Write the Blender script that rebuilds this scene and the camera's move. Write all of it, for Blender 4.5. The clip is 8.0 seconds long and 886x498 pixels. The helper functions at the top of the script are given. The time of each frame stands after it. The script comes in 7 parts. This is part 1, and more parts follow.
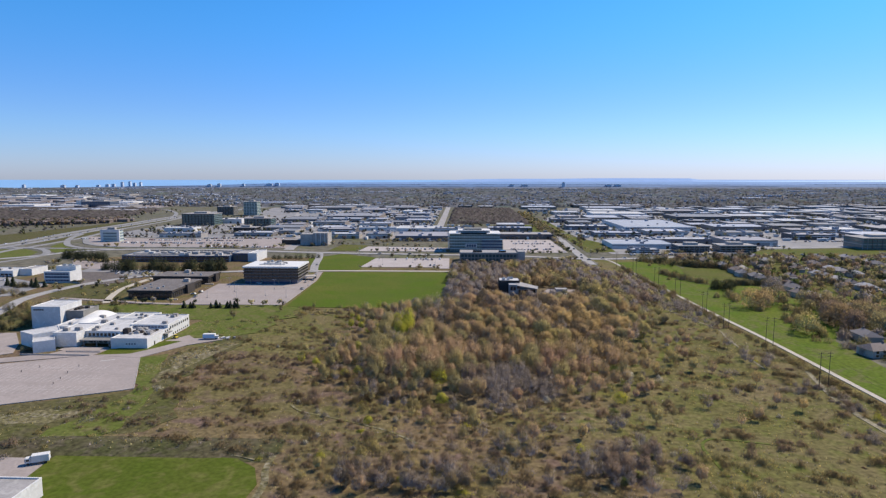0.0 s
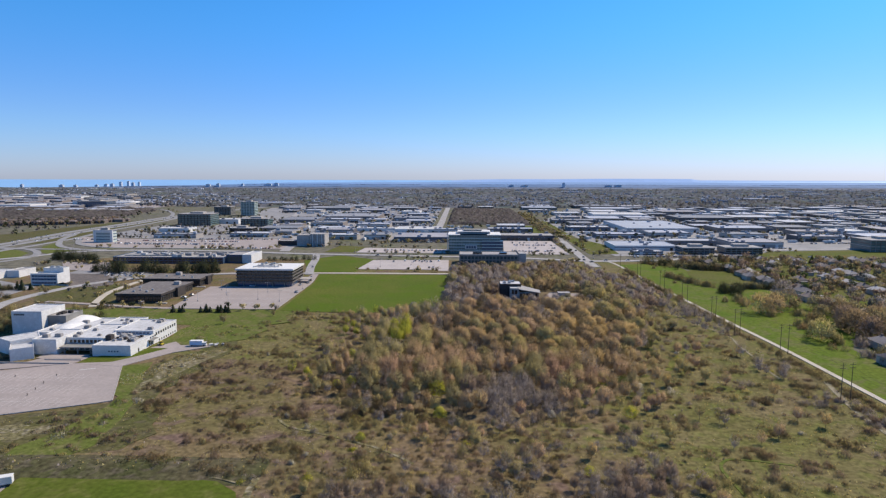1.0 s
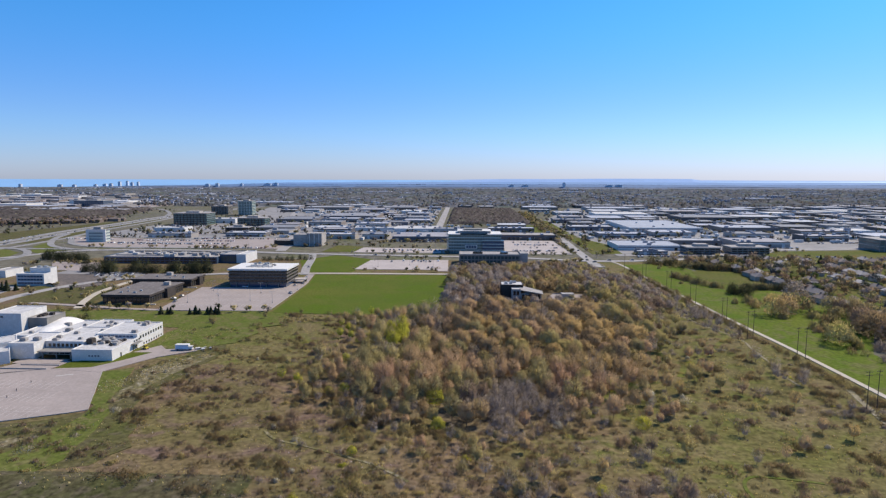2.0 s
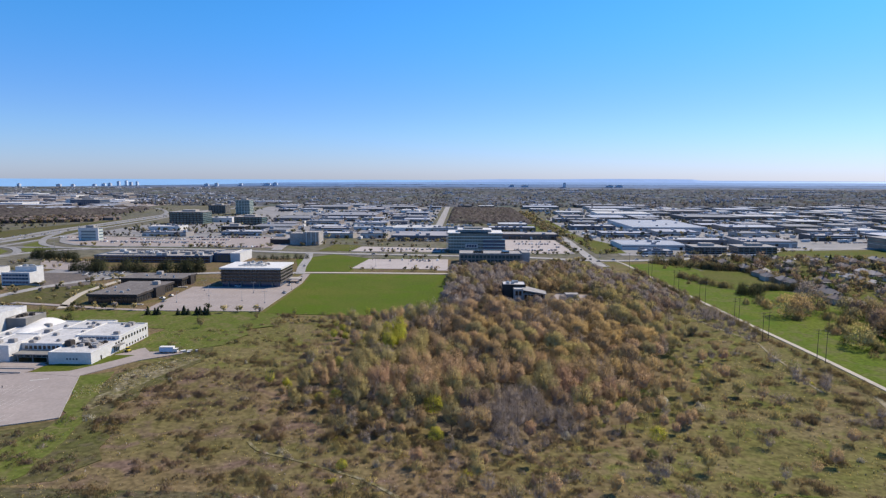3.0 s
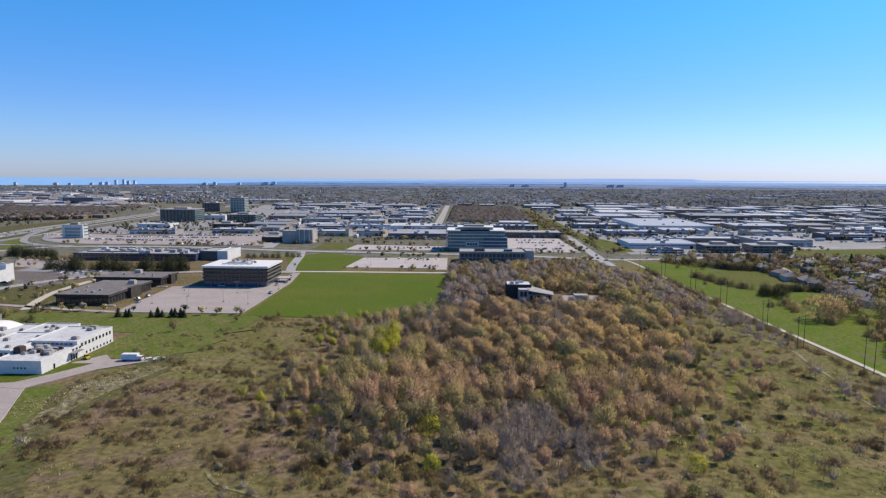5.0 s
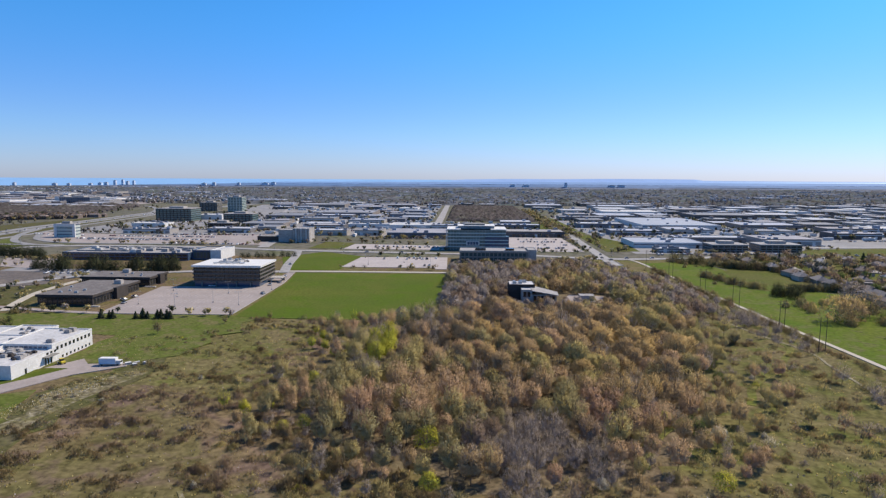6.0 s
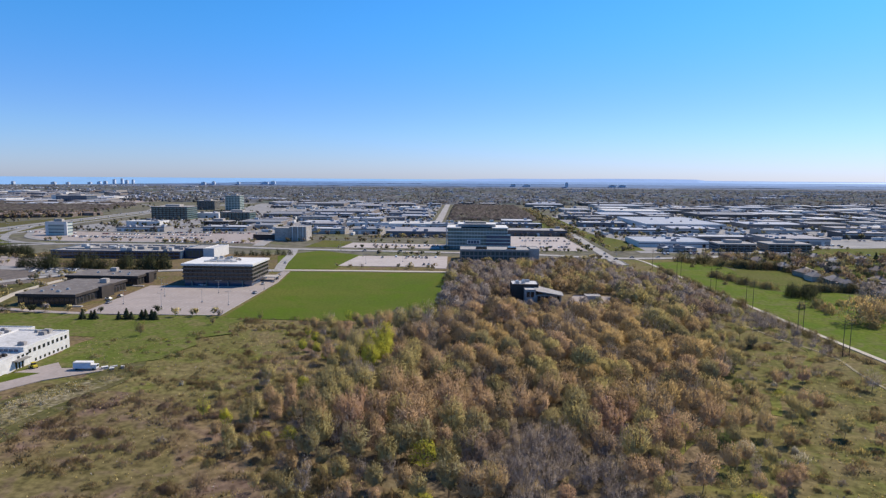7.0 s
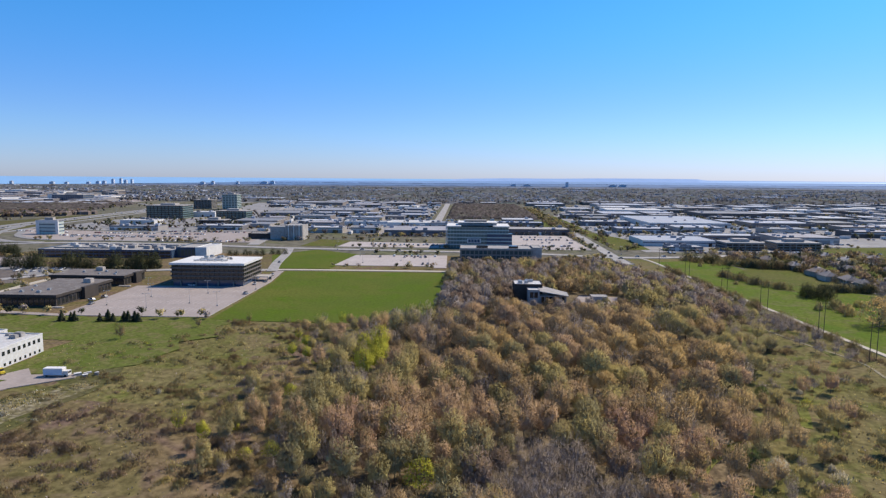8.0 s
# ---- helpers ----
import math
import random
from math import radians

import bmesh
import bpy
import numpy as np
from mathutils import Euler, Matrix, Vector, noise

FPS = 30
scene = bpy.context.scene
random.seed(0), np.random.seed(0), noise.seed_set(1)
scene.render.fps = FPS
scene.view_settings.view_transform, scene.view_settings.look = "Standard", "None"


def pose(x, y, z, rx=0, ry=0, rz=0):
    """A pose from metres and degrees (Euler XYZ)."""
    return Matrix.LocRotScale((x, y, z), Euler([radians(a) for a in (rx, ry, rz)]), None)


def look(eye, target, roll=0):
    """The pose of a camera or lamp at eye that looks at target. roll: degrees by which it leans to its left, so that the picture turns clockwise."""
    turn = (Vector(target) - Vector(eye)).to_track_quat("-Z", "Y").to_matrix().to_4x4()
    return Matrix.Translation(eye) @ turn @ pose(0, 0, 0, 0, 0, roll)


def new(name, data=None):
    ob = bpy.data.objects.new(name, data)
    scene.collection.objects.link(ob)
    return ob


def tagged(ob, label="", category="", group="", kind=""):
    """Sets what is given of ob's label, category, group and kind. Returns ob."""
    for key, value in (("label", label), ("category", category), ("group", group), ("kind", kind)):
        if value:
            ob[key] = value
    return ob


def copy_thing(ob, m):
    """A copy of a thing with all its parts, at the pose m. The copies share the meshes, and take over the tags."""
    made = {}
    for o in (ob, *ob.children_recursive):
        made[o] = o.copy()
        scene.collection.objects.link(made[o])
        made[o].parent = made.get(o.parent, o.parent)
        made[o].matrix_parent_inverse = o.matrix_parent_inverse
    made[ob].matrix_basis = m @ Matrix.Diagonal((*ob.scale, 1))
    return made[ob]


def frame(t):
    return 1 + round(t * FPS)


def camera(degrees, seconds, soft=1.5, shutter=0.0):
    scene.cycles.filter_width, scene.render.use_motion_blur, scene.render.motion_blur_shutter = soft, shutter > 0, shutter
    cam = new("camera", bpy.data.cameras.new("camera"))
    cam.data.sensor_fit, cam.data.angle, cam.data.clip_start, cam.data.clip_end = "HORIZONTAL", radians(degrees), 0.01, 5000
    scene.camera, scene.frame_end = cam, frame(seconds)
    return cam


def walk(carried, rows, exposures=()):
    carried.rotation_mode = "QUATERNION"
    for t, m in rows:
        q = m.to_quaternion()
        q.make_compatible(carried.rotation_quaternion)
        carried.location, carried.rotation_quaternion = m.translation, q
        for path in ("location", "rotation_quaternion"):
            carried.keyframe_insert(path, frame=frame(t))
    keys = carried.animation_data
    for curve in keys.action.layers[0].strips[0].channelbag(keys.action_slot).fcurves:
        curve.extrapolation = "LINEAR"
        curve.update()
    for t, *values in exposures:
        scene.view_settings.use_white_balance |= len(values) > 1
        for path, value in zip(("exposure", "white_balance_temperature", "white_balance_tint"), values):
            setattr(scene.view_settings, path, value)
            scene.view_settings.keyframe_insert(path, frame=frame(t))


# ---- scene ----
# ---- camera ----
cam = camera(72.0, 8.0, soft=1.3)
PATH = [
    (0, (6.511, 18.645, 92.05), (6.436, 20.629, 91.813), 0.0),
    (0.5, (6.458, 26.57, 91.999), (6.384, 28.555, 91.763), 0.1),
    (1, (6.444, 34.48, 91.606), (6.37, 36.465, 91.37), 0.1),
    (1.5, (6.441, 42.487, 90.661), (6.367, 44.472, 90.425), 0.1),
    (3, (6.213, 66.98, 85.695), (6.139, 68.965, 85.461), 0.2),
    (3.5, (6.009, 75.125, 84.25), (5.935, 77.11, 84.015), 0.2),
    (4, (5.985, 83.276, 82.737), (5.911, 85.261, 82.503), 0.2),
    (4.5, (5.82, 91.455, 81.347), (5.747, 93.439, 81.113), 0.3),
    (6, (5.379, 116.233, 76.28), (5.305, 118.218, 76.049), 0.3),
    (6.5, (5.268, 124.392, 74.781), (5.193, 126.377, 74.55), 0.4),
    (7, (5.151, 132.571, 73.149), (5.076, 134.556, 72.918), 0.4),
    (7.5, (5.001, 140.802, 71.591), (4.926, 142.787, 71.361), 0.4),
    (8, (4.933, 148.908, 70.305), (4.858, 150.893, 70.074), 0.4),
]
walk(cam, [(t, look(eye, target, roll)) for t, eye, target, roll in PATH])

# ---- light ----
SUN_AZ, SUN_EL = radians(54), radians(46)   # azimuth from +y towards +x
scene.view_settings.exposure = 0.27
world = bpy.data.worlds.new("sky")
scene.world = world
world.use_nodes = True
wn, wl = world.node_tree.nodes, world.node_tree.links
sky = wn.new("ShaderNodeTexSky")
sky.sky_type = 'NISHITA'
sky.sun_disc = False
sky.sun_elevation, sky.sun_rotation = SUN_EL, SUN_AZ
sky.altitude, sky.air_density, sky.dust_density, sky.ozone_density = 0, 1.0, 0.25, 3.0
wn["Background"].inputs["Strength"].default_value = 0.093
tint = wn.new("ShaderNodeMix")
tint.data_type, tint.blend_type = "RGBA", "MULTIPLY"
tint.inputs[0].default_value = 1.0
tint.inputs[7].default_value = (0.775, 1.015, 1.39, 1)
clear_air = wn.new("ShaderNodeHueSaturation")
clear_air.inputs["Saturation"].default_value = 1.11
wl.new(sky.outputs[0], tint.inputs[6])
wl.new(tint.outputs[2], clear_air.inputs["Color"])
# the air's tint by height: blue-violet haze low over the land, clear azure above
way = wn.new("ShaderNodeTexCoord")
split = wn.new("ShaderNodeSeparateXYZ")
low_sky = wn.new("ShaderNodeMapRange")
low_sky.inputs[1].default_value, low_sky.inputs[2].default_value = 0.0, 0.30
haze = wn.new("ShaderNodeValToRGB")
haze.color_ramp.interpolation = "EASE"
for i, (at, c) in enumerate(((0.0, (0.90, 0.81, 0.99)), (0.28, (0.90, 0.88, 0.985)), (0.9, (0.75, 1.11, 1.10)))):
    e = haze.color_ramp.elements[i] if i < 2 else haze.color_ramp.elements.new(at)
    e.position, e.color = at, (*c, 1)
veil = wn.new("ShaderNodeMix")
veil.data_type, veil.blend_type = "RGBA", "MULTIPLY"
veil.inputs[0].default_value = 1.0
wl.new(way.outputs["Generated"], split.inputs[0])
wl.new(split.outputs[2], low_sky.inputs[0])
wl.new(low_sky.outputs[0], haze.inputs[0])
wl.new(clear_air.outputs[0], veil.inputs[6])
wl.new(haze.outputs[0], veil.inputs[7])
wl.new(veil.outputs[2], wn["Background"].inputs["Color"])
sun = new("sun", bpy.data.lights.new("sun", "SUN"))
sun.data.energy, sun.data.angle, sun.data.color = 4.9, radians(0.53), (1.0, 0.88, 0.70)
sun.matrix_world = look((0, 0, 300), (-300 * math.sin(SUN_AZ), -300 * math.cos(SUN_AZ), 300 - 300 * math.tan(SUN_EL)))


# ---- materials ----
def surface(name, c1, c2, scale=0.1, fine=2.0, rough=0.9, bump=0.3, reach=0.3, metal=0.0, c3=None, vary=0.0, palette=(), through_light=0.0, spec=0.3, stretch=None):
    """A worn surface: two colours in broad patches, a third in stains, fine grain and relief."""
    m = bpy.data.materials.new(name)
    m.use_nodes = True
    n, l = m.node_tree.nodes, m.node_tree.links
    b = n["Principled BSDF"]
    b.inputs["Roughness"].default_value, b.inputs["Metallic"].default_value = rough, metal
    b.inputs["Specular IOR Level"].default_value = spec
    geo = n.new("ShaderNodeNewGeometry")
    place = geo.outputs["Position"]
    if stretch:
        mp = n.new("ShaderNodeMapping")
        mp.inputs["Scale"].default_value = stretch
        l.new(place, mp.inputs["Vector"])
        place = mp.outputs["Vector"]

    def cloud(s, detail, dist=0.0):
        t = n.new("ShaderNodeTexNoise")
        t.inputs["Scale"].default_value, t.inputs["Detail"].default_value = s, detail
        t.inputs["Distortion"].default_value = dist
        l.new(place, t.inputs["Vector"])
        return t.outputs["Fac"]

    def ramp(fac, lo, hi):
        r = n.new("ShaderNodeMapRange")
        r.inputs[1].default_value, r.inputs[2].default_value = lo, hi
        l.new(fac, r.inputs[0])
        return r.outputs[0]

    def mix(fac, a, b2, kind="MIX"):
        x = n.new("ShaderNodeMix")
        x.data_type, x.blend_type = "RGBA", kind
        for socket, value in ((x.inputs[0], fac), (x.inputs[6], a), (x.inputs[7], b2)):
            if isinstance(value, (int, float)):
                socket.default_value = value
            elif isinstance(value, tuple):
                socket.default_value = (*value, 1)
            else:
                l.new(value, socket)
        return x.outputs[2]

    col = mix(ramp(cloud(scale, 5, 0.6), 0.35, 0.65), c1, c2)
    if c3:
        col = mix(ramp(cloud(scale * 3.1, 6, 1.0), 0.49, 0.68), col, c3)
    grain = cloud(fine, 4)
    grey = n.new("ShaderNodeMapRange")
    grey.inputs[1].default_value, grey.inputs[2].default_value = 0.3, 0.7
    grey.inputs[3].default_value, grey.inputs[4].default_value = 1 - reach, 1 + reach
    l.new(grain, grey.inputs[0])
    comb = n.new("ShaderNodeCombineColor")
    for i in range(3):
        l.new(grey.outputs[0], comb.inputs[i])
    col = mix(1.0, col, comb.outputs[0], "MULTIPLY")
    if palette:
        info = n.new("ShaderNodeObjectInfo")
        cr = n.new("ShaderNodeValToRGB")
        cr.color_ramp.interpolation = "CONSTANT"
        for i, c in enumerate(palette):
            e = cr.color_ramp.elements[i] if i < 2 else cr.color_ramp.elements.new(i / len(palette))
            e.position, e.color = i / len(palette), (*c, 1)
        l.new(info.outputs["Random"], cr.inputs[0])
        col = mix(1.0, col, cr.outputs[0], "MULTIPLY")
    if vary:
        info = n.new("ShaderNodeObjectInfo")
        hsv = n.new("ShaderNodeHueSaturation")
        v = n.new("ShaderNodeMapRange")
        v.inputs[3].default_value, v.inputs[4].default_value = 1 - vary, 1 + vary
        l.new(info.outputs["Random"], v.inputs[0])
        l.new(v.outputs[0], hsv.inputs["Value"])
        l.new(col, hsv.inputs["Color"])
        col = hsv.outputs[0]
    l.new(col, b.inputs["Base Color"])
    if bump:
        bp = n.new("ShaderNodeBump")
        bp.inputs["Strength"].default_value, bp.inputs["Distance"].default_value = bump, 0.3
        l.new(grain, bp.inputs["Height"])
        l.new(bp.outputs[0], b.inputs["Normal"])
    if through_light:
        tr = n.new("ShaderNodeBsdfTranslucent")
        l.new(col, tr.inputs["Color"])
        ms = n.new("ShaderNodeMixShader")
        ms.inputs[0].default_value = through_light
        l.new(b.outputs[0], ms.inputs[1])
        l.new(tr.outputs[0], ms.inputs[2])
        l.new(ms.outputs[0], n["Material Output"].inputs["Surface"])
    return m


def foliage(name, c1, c2, glow=0.43):
    """Leaves or buds: colour drifts from tree to tree and from leaf to leaf, and some light passes through."""
    m = surface(name, c1, c2, scale=0.13, fine=0.5, rough=0.75, bump=0, reach=0.12, through_light=glow, spec=0.0)
    n, l = m.node_tree.nodes, m.node_tree.links
    b = n["Principled BSDF"]
    src = b.inputs["Base Color"].links[0].from_socket
    geo = n.new("ShaderNodeNewGeometry")
    hsv = n.new("ShaderNodeHueSaturation")
    v = n.new("ShaderNodeMapRange")
    v.inputs[3].default_value, v.inputs[4].default_value = 0.95, 1.07
    l.new(geo.outputs["Random Per Island"], v.inputs[0])
    l.new(v.outputs[0], hsv.inputs["Value"])
    l.new(src, hsv.inputs["Color"])
    for node in n:
        for s in node.inputs:
            if s.links and s.links[0].from_socket == src and node != hsv:
                l.new(hsv.outputs[0], s)
    att = n.new("ShaderNodeAttribute")
    att.attribute_name = "outward"
    vt = n.new("ShaderNodeVectorTransform")
    vt.vector_type, vt.convert_from, vt.convert_to = "NORMAL", "OBJECT", "WORLD"
    l.new(att.outputs["Vector"], vt.inputs[0])
    l.new(vt.outputs[0], b.inputs["Normal"])
    for node in n:
        if node.bl_idname == "ShaderNodeBsdfTranslucent":
            l.new(vt.outputs[0], node.inputs["Normal"])
    return m


def window_glass(name, c, rough=0.12):
    m = bpy.data.materials.new(name)
    m.use_nodes = True
    b = m.node_tree.nodes["Principled BSDF"]
    n, l = m.node_tree.nodes, m.node_tree.links
    t = n.new("ShaderNodeTexNoise")
    t.inputs["Scale"].default_value = 0.25
    geo = n.new("ShaderNodeNewGeometry")
    l.new(geo.outputs["Position"], t.inputs["Vector"])
    x = n.new("ShaderNodeMix")
    x.data_type = "RGBA"
    x.inputs[6].default_value, x.inputs[7].default_value = (*c, 1), (*(0.5 * v for v in c), 1)
    l.new(t.outputs["Fac"], x.inputs[0])
    l.new(x.outputs[2], b.inputs["Base Color"])
    b.inputs["Roughness"].default_value = rough
    b.inputs["Specular IOR Level"].default_value = 0.7
    return m


M_GROUND = surface("dry_ground", (0.138, 0.126, 0.094), (0.115, 0.108, 0.086), 0.006, 0.12, reach=0.4, bump=0.2, c3=(0.11, 0.112, 0.06), spec=0.03)
M_MEADOW = surface("rough_meadow", (0.154, 0.112, 0.063), (0.105, 0.093, 0.035), 0.024, 0.55, reach=0.42, bump=0.5, c3=(0.130, 0.089, 0.068), spec=0.03)
M_GREENER = surface("green_meadow", (0.150, 0.118, 0.060), (0.112, 0.104, 0.035), 0.03, 0.55, reach=0.42, bump=0.5, c3=(0.104, 0.108, 0.030), spec=0.03)
M_BANK = surface("rough_bank", (0.082, 0.070, 0.040), (0.062, 0.064, 0.027), 0.06, 0.6, reach=0.45, bump=0.5, c3=(0.095, 0.08, 0.055), spec=0.02)
M_ROUGH = surface("rough_green", (0.094, 0.082, 0.038), (0.076, 0.078, 0.026), 0.05, 0.5, reach=0.4, bump=0.5, c3=(0.098, 0.085, 0.048), spec=0.03)
M_TURF = surface("dull_turf", (0.084, 0.106, 0.022), (0.104, 0.114, 0.032), 0.05, 0.6, reach=0.3, bump=0.4, c3=(0.130, 0.118, 0.05), spec=0.02)
M_DRY = surface("dry_stalks", (0.16, 0.135, 0.08), (0.11, 0.10, 0.04), 0.12, 0.6, reach=0.6, bump=0.5, c3=(0.20, 0.175, 0.125), spec=0.03)
M_SCRUB = surface("scrub_floor", (0.17, 0.130, 0.082), (0.13, 0.104, 0.06), 0.05, 0.8, reach=0.45, bump=0.6, c3=(0.085, 0.065, 0.045), spec=0.03)
M_FIELD = surface("mown_field", (0.074, 0.102, 0.017), (0.098, 0.110, 0.022), 0.016, 0.7, reach=0.2, bump=0.25, c3=(0.072, 0.110, 0.012), spec=0.02)
M_LAWN = surface("lawn_grass", (0.066, 0.090, 0.013), (0.080, 0.094, 0.018), 0.04, 0.6, reach=0.2, bump=0.25, c3=(0.110, 0.112, 0.032), spec=0.02)
M_STRIP = surface("bright_grass", (0.078, 0.118, 0.016), (0.102, 0.125, 0.022), 0.03, 0.5, reach=0.26, bump=0.35, c3=(0.118, 0.118, 0.045), spec=0.02)
M_PATH_GRASS = surface("trodden_path_grass", (0.125, 0.135, 0.032), (0.15, 0.14, 0.05), 0.06, 0.6, reach=0.35, bump=0.3, c3=(0.105, 0.108, 0.035), spec=0.02)
M_VERGE = surface("verge_grass", (0.085, 0.098, 0.02), (0.108, 0.10, 0.034), 0.03, 0.5, reach=0.3, bump=0.3, spec=0.03)
M_LOT = surface("sunlit_concrete", (0.315, 0.268, 0.246), (0.28, 0.24, 0.222), 0.05, 0.9, reach=0.09, bump=0.05, c3=(0.27, 0.23, 0.21), spec=0.15)
M_ROAD = surface("grey_asphalt", (0.28, 0.26, 0.245), (0.32, 0.30, 0.285), 0.06, 1.2, reach=0.1, bump=0.05, c3=(0.21, 0.2, 0.19))
M_HIGHWAY = surface("worn_highway_asphalt", (0.215, 0.205, 0.198), (0.25, 0.238, 0.23), 0.05, 1.0, reach=0.14, bump=0.05, c3=(0.17, 0.165, 0.16))
M_PALE_LOT = surface("bright_concrete", (0.40, 0.352, 0.33), (0.36, 0.315, 0.295), 0.05, 0.9, reach=0.09, bump=0.05, c3=(0.33, 0.29, 0.27), spec=0.15)
M_DARK_LOT = surface("dark_asphalt", (0.19, 0.183, 0.18), (0.25, 0.236, 0.23), 0.04, 1.0, reach=0.15, bump=0.05)
M_TRAIL = surface("crushed_stone", (0.42, 0.37, 0.30), (0.37, 0.33, 0.27), 0.08, 1.5, reach=0.1, bump=0.1)
M_WORN = surface("trodden_earth", (0.24, 0.205, 0.14), (0.17, 0.15, 0.085), 0.25, 1.2, reach=0.3, bump=0.3, c3=(0.30, 0.27, 0.215), spec=0.05)
M_KERB = surface("kerb_concrete", (0.45, 0.43, 0.40), (0.38, 0.36, 0.34), 0.3, 3, reach=0.1)
M_LINE = surface("worn_paint", (0.46, 0.42, 0.39), (0.38, 0.345, 0.32), 0.5, 3, reach=0.15)
M_WHITE = surface("white_plaster", (0.60, 0.58, 0.555), (0.54, 0.525, 0.505), 0.15, 1.5, rough=0.7, reach=0.05, bump=0.03, c3=(0.66, 0.65, 0.63))
M_ROOF_WHITE = surface("white_membrane", (0.50, 0.485, 0.475), (0.43, 0.42, 0.41), 0.08, 1.0, rough=0.75, reach=0.14, bump=0.03, c3=(0.37, 0.355, 0.34))
M_ROOF_BLUE = surface("pale_blue_roofing", (0.31, 0.335, 0.385), (0.265, 0.285, 0.335), 0.05, 0.8, rough=0.8, reach=0.12, bump=0.03, c3=(0.35, 0.36, 0.39))
M_ROOF_GREY = surface("gravel_roof", (0.30, 0.28, 0.27), (0.25, 0.235, 0.225), 0.1, 1.5, reach=0.12, bump=0.1, c3=(0.36, 0.34, 0.32))
M_ROOF_DARK = surface("tar_roof", (0.15, 0.13, 0.118), (0.115, 0.10, 0.092), 0.09, 1.5, reach=0.2, bump=0.1, c3=(0.20, 0.18, 0.165))
M_DARK_WALL = surface("dark_brick", (0.045, 0.038, 0.034), (0.06, 0.05, 0.045), 0.3, 2, reach=0.15, bump=0.1)
M_BAND = surface("pale_spandrel", (0.22, 0.21, 0.195), (0.18, 0.172, 0.16), 0.2, 2, reach=0.06, bump=0.02)
M_DIM_BAND = surface("dim_spandrel", (0.135, 0.12, 0.108), (0.11, 0.098, 0.09), 0.2, 2, reach=0.08, bump=0.02)
M_CONC = surface("bare_concrete", (0.40, 0.37, 0.34), (0.34, 0.31, 0.29), 0.1, 1.2, reach=0.12, bump=0.1, c3=(0.28, 0.25, 0.23))
M_SHED_WALL = surface("shed_cladding", (0.9, 0.9, 0.92), (1, 1, 1), 0.01, 0.8, rough=0.6, reach=0.06, bump=0.03, palette=((0.17, 0.16, 0.165), (0.15, 0.115, 0.095), (0.34, 0.31, 0.28), (0.10, 0.092, 0.09), (0.21, 0.175, 0.15), (0.25, 0.235, 0.23)))
# roof palette leans blue-grey: aerial haze is put into these colours
M_SHED_ROOF = surface("shed_roofing", (1, 1, 1), (0.84, 0.83, 0.83), 0.012, 0.5, rough=0.8, reach=0.1, bump=0.03, c3=(0.7, 0.68, 0.66), palette=((0.36, 0.38, 0.44), (0.27, 0.275, 0.30), (0.43, 0.44, 0.47), (0.31, 0.30, 0.32), (0.21, 0.215, 0.235), (0.38, 0.40, 0.46)))
M_BRICK = surface("brown_brick", (0.15, 0.118, 0.102), (0.19, 0.15, 0.13), 0.05, 3, reach=0.15, bump=0.1, vary=0.25)
M_SIDING = surface("house_siding", (0.40, 0.345, 0.29), (0.34, 0.29, 0.245), 0.05, 2, reach=0.1, vary=0.3)
M_SHINGLE = surface("grey_shingle", (1, 1, 1), (0.8, 0.8, 0.8), 0.05, 2.2, reach=0.2, bump=0.15, palette=((0.32, 0.285, 0.265), (0.21, 0.17, 0.15), (0.37, 0.335, 0.315), (0.24, 0.19, 0.165), (0.44, 0.40, 0.37), (0.20, 0.18, 0.175)))
M_METAL = surface("galvanised_steel", (0.45, 0.46, 0.47), (0.36, 0.37, 0.38), 0.5, 4, rough=0.45, reach=0.1, bump=0.02, metal=0.6)
M_WOOD = surface("weathered_pole", (0.10, 0.078, 0.06), (0.075, 0.06, 0.048), 0.5, 3, reach=0.2, bump=0.2)
M_BARK = surface("grey_bark", (0.135, 0.11, 0.095), (0.10, 0.082, 0.072), 0.6, 3, reach=0.25, bump=0.3)
M_CAR = surface("car_paint", (0.42, 0.42, 0.44), (0.38, 0.38, 0.40), 0.05, 1, rough=0.55, reach=0.02, bump=0, vary=0.9, spec=0.6)
M_TYRE = surface("tyre_rubber", (0.03, 0.03, 0.03), (0.04, 0.04, 0.04), 1, 5, reach=0.1, bump=0)
M_GLASS_DARK = window_glass("dark_glass", (0.022, 0.026, 0.032))
M_CAR_GLASS = window_glass("car_glass", (0.03, 0.034, 0.04), 0.4)
M_GLASS_TEAL = window_glass("teal_glass", (0.14, 0.20, 0.195))
M_GLASS_DEEP = window_glass("deep_teal_glass", (0.06, 0.10, 0.10))
M_TEAL_BAND = surface("teal_spandrel", (0.46, 0.54, 0.51), (0.40, 0.47, 0.45), 0.1, 2, rough=0.45, reach=0.06, bump=0.02)
M_PANEL = surface("pale_panel", (0.46, 0.50, 0.45), (0.39, 0.43, 0.39), 0.1, 2, rough=0.5, reach=0.05, bump=0.02)
M_GLASS_BLUE = window_glass("blue_glass", (0.06, 0.10, 0.17))
# the lake's sky reflection is put into its diffuse blue
M_WATER = surface("lake_water", (0.22, 0.40, 0.62), (0.25, 0.43, 0.65), 0.0006, 0.004, rough=0.6, reach=0.04, bump=0)
# far land and hills: aerial haze is painted in as blue base colours
M_FAR = surface("hazed_blue_distance", (0.105, 0.185, 0.33), (0.115, 0.18, 0.30), 0.0025, 0.02, reach=0.12, bump=0, stretch=(0.25, 1, 2))
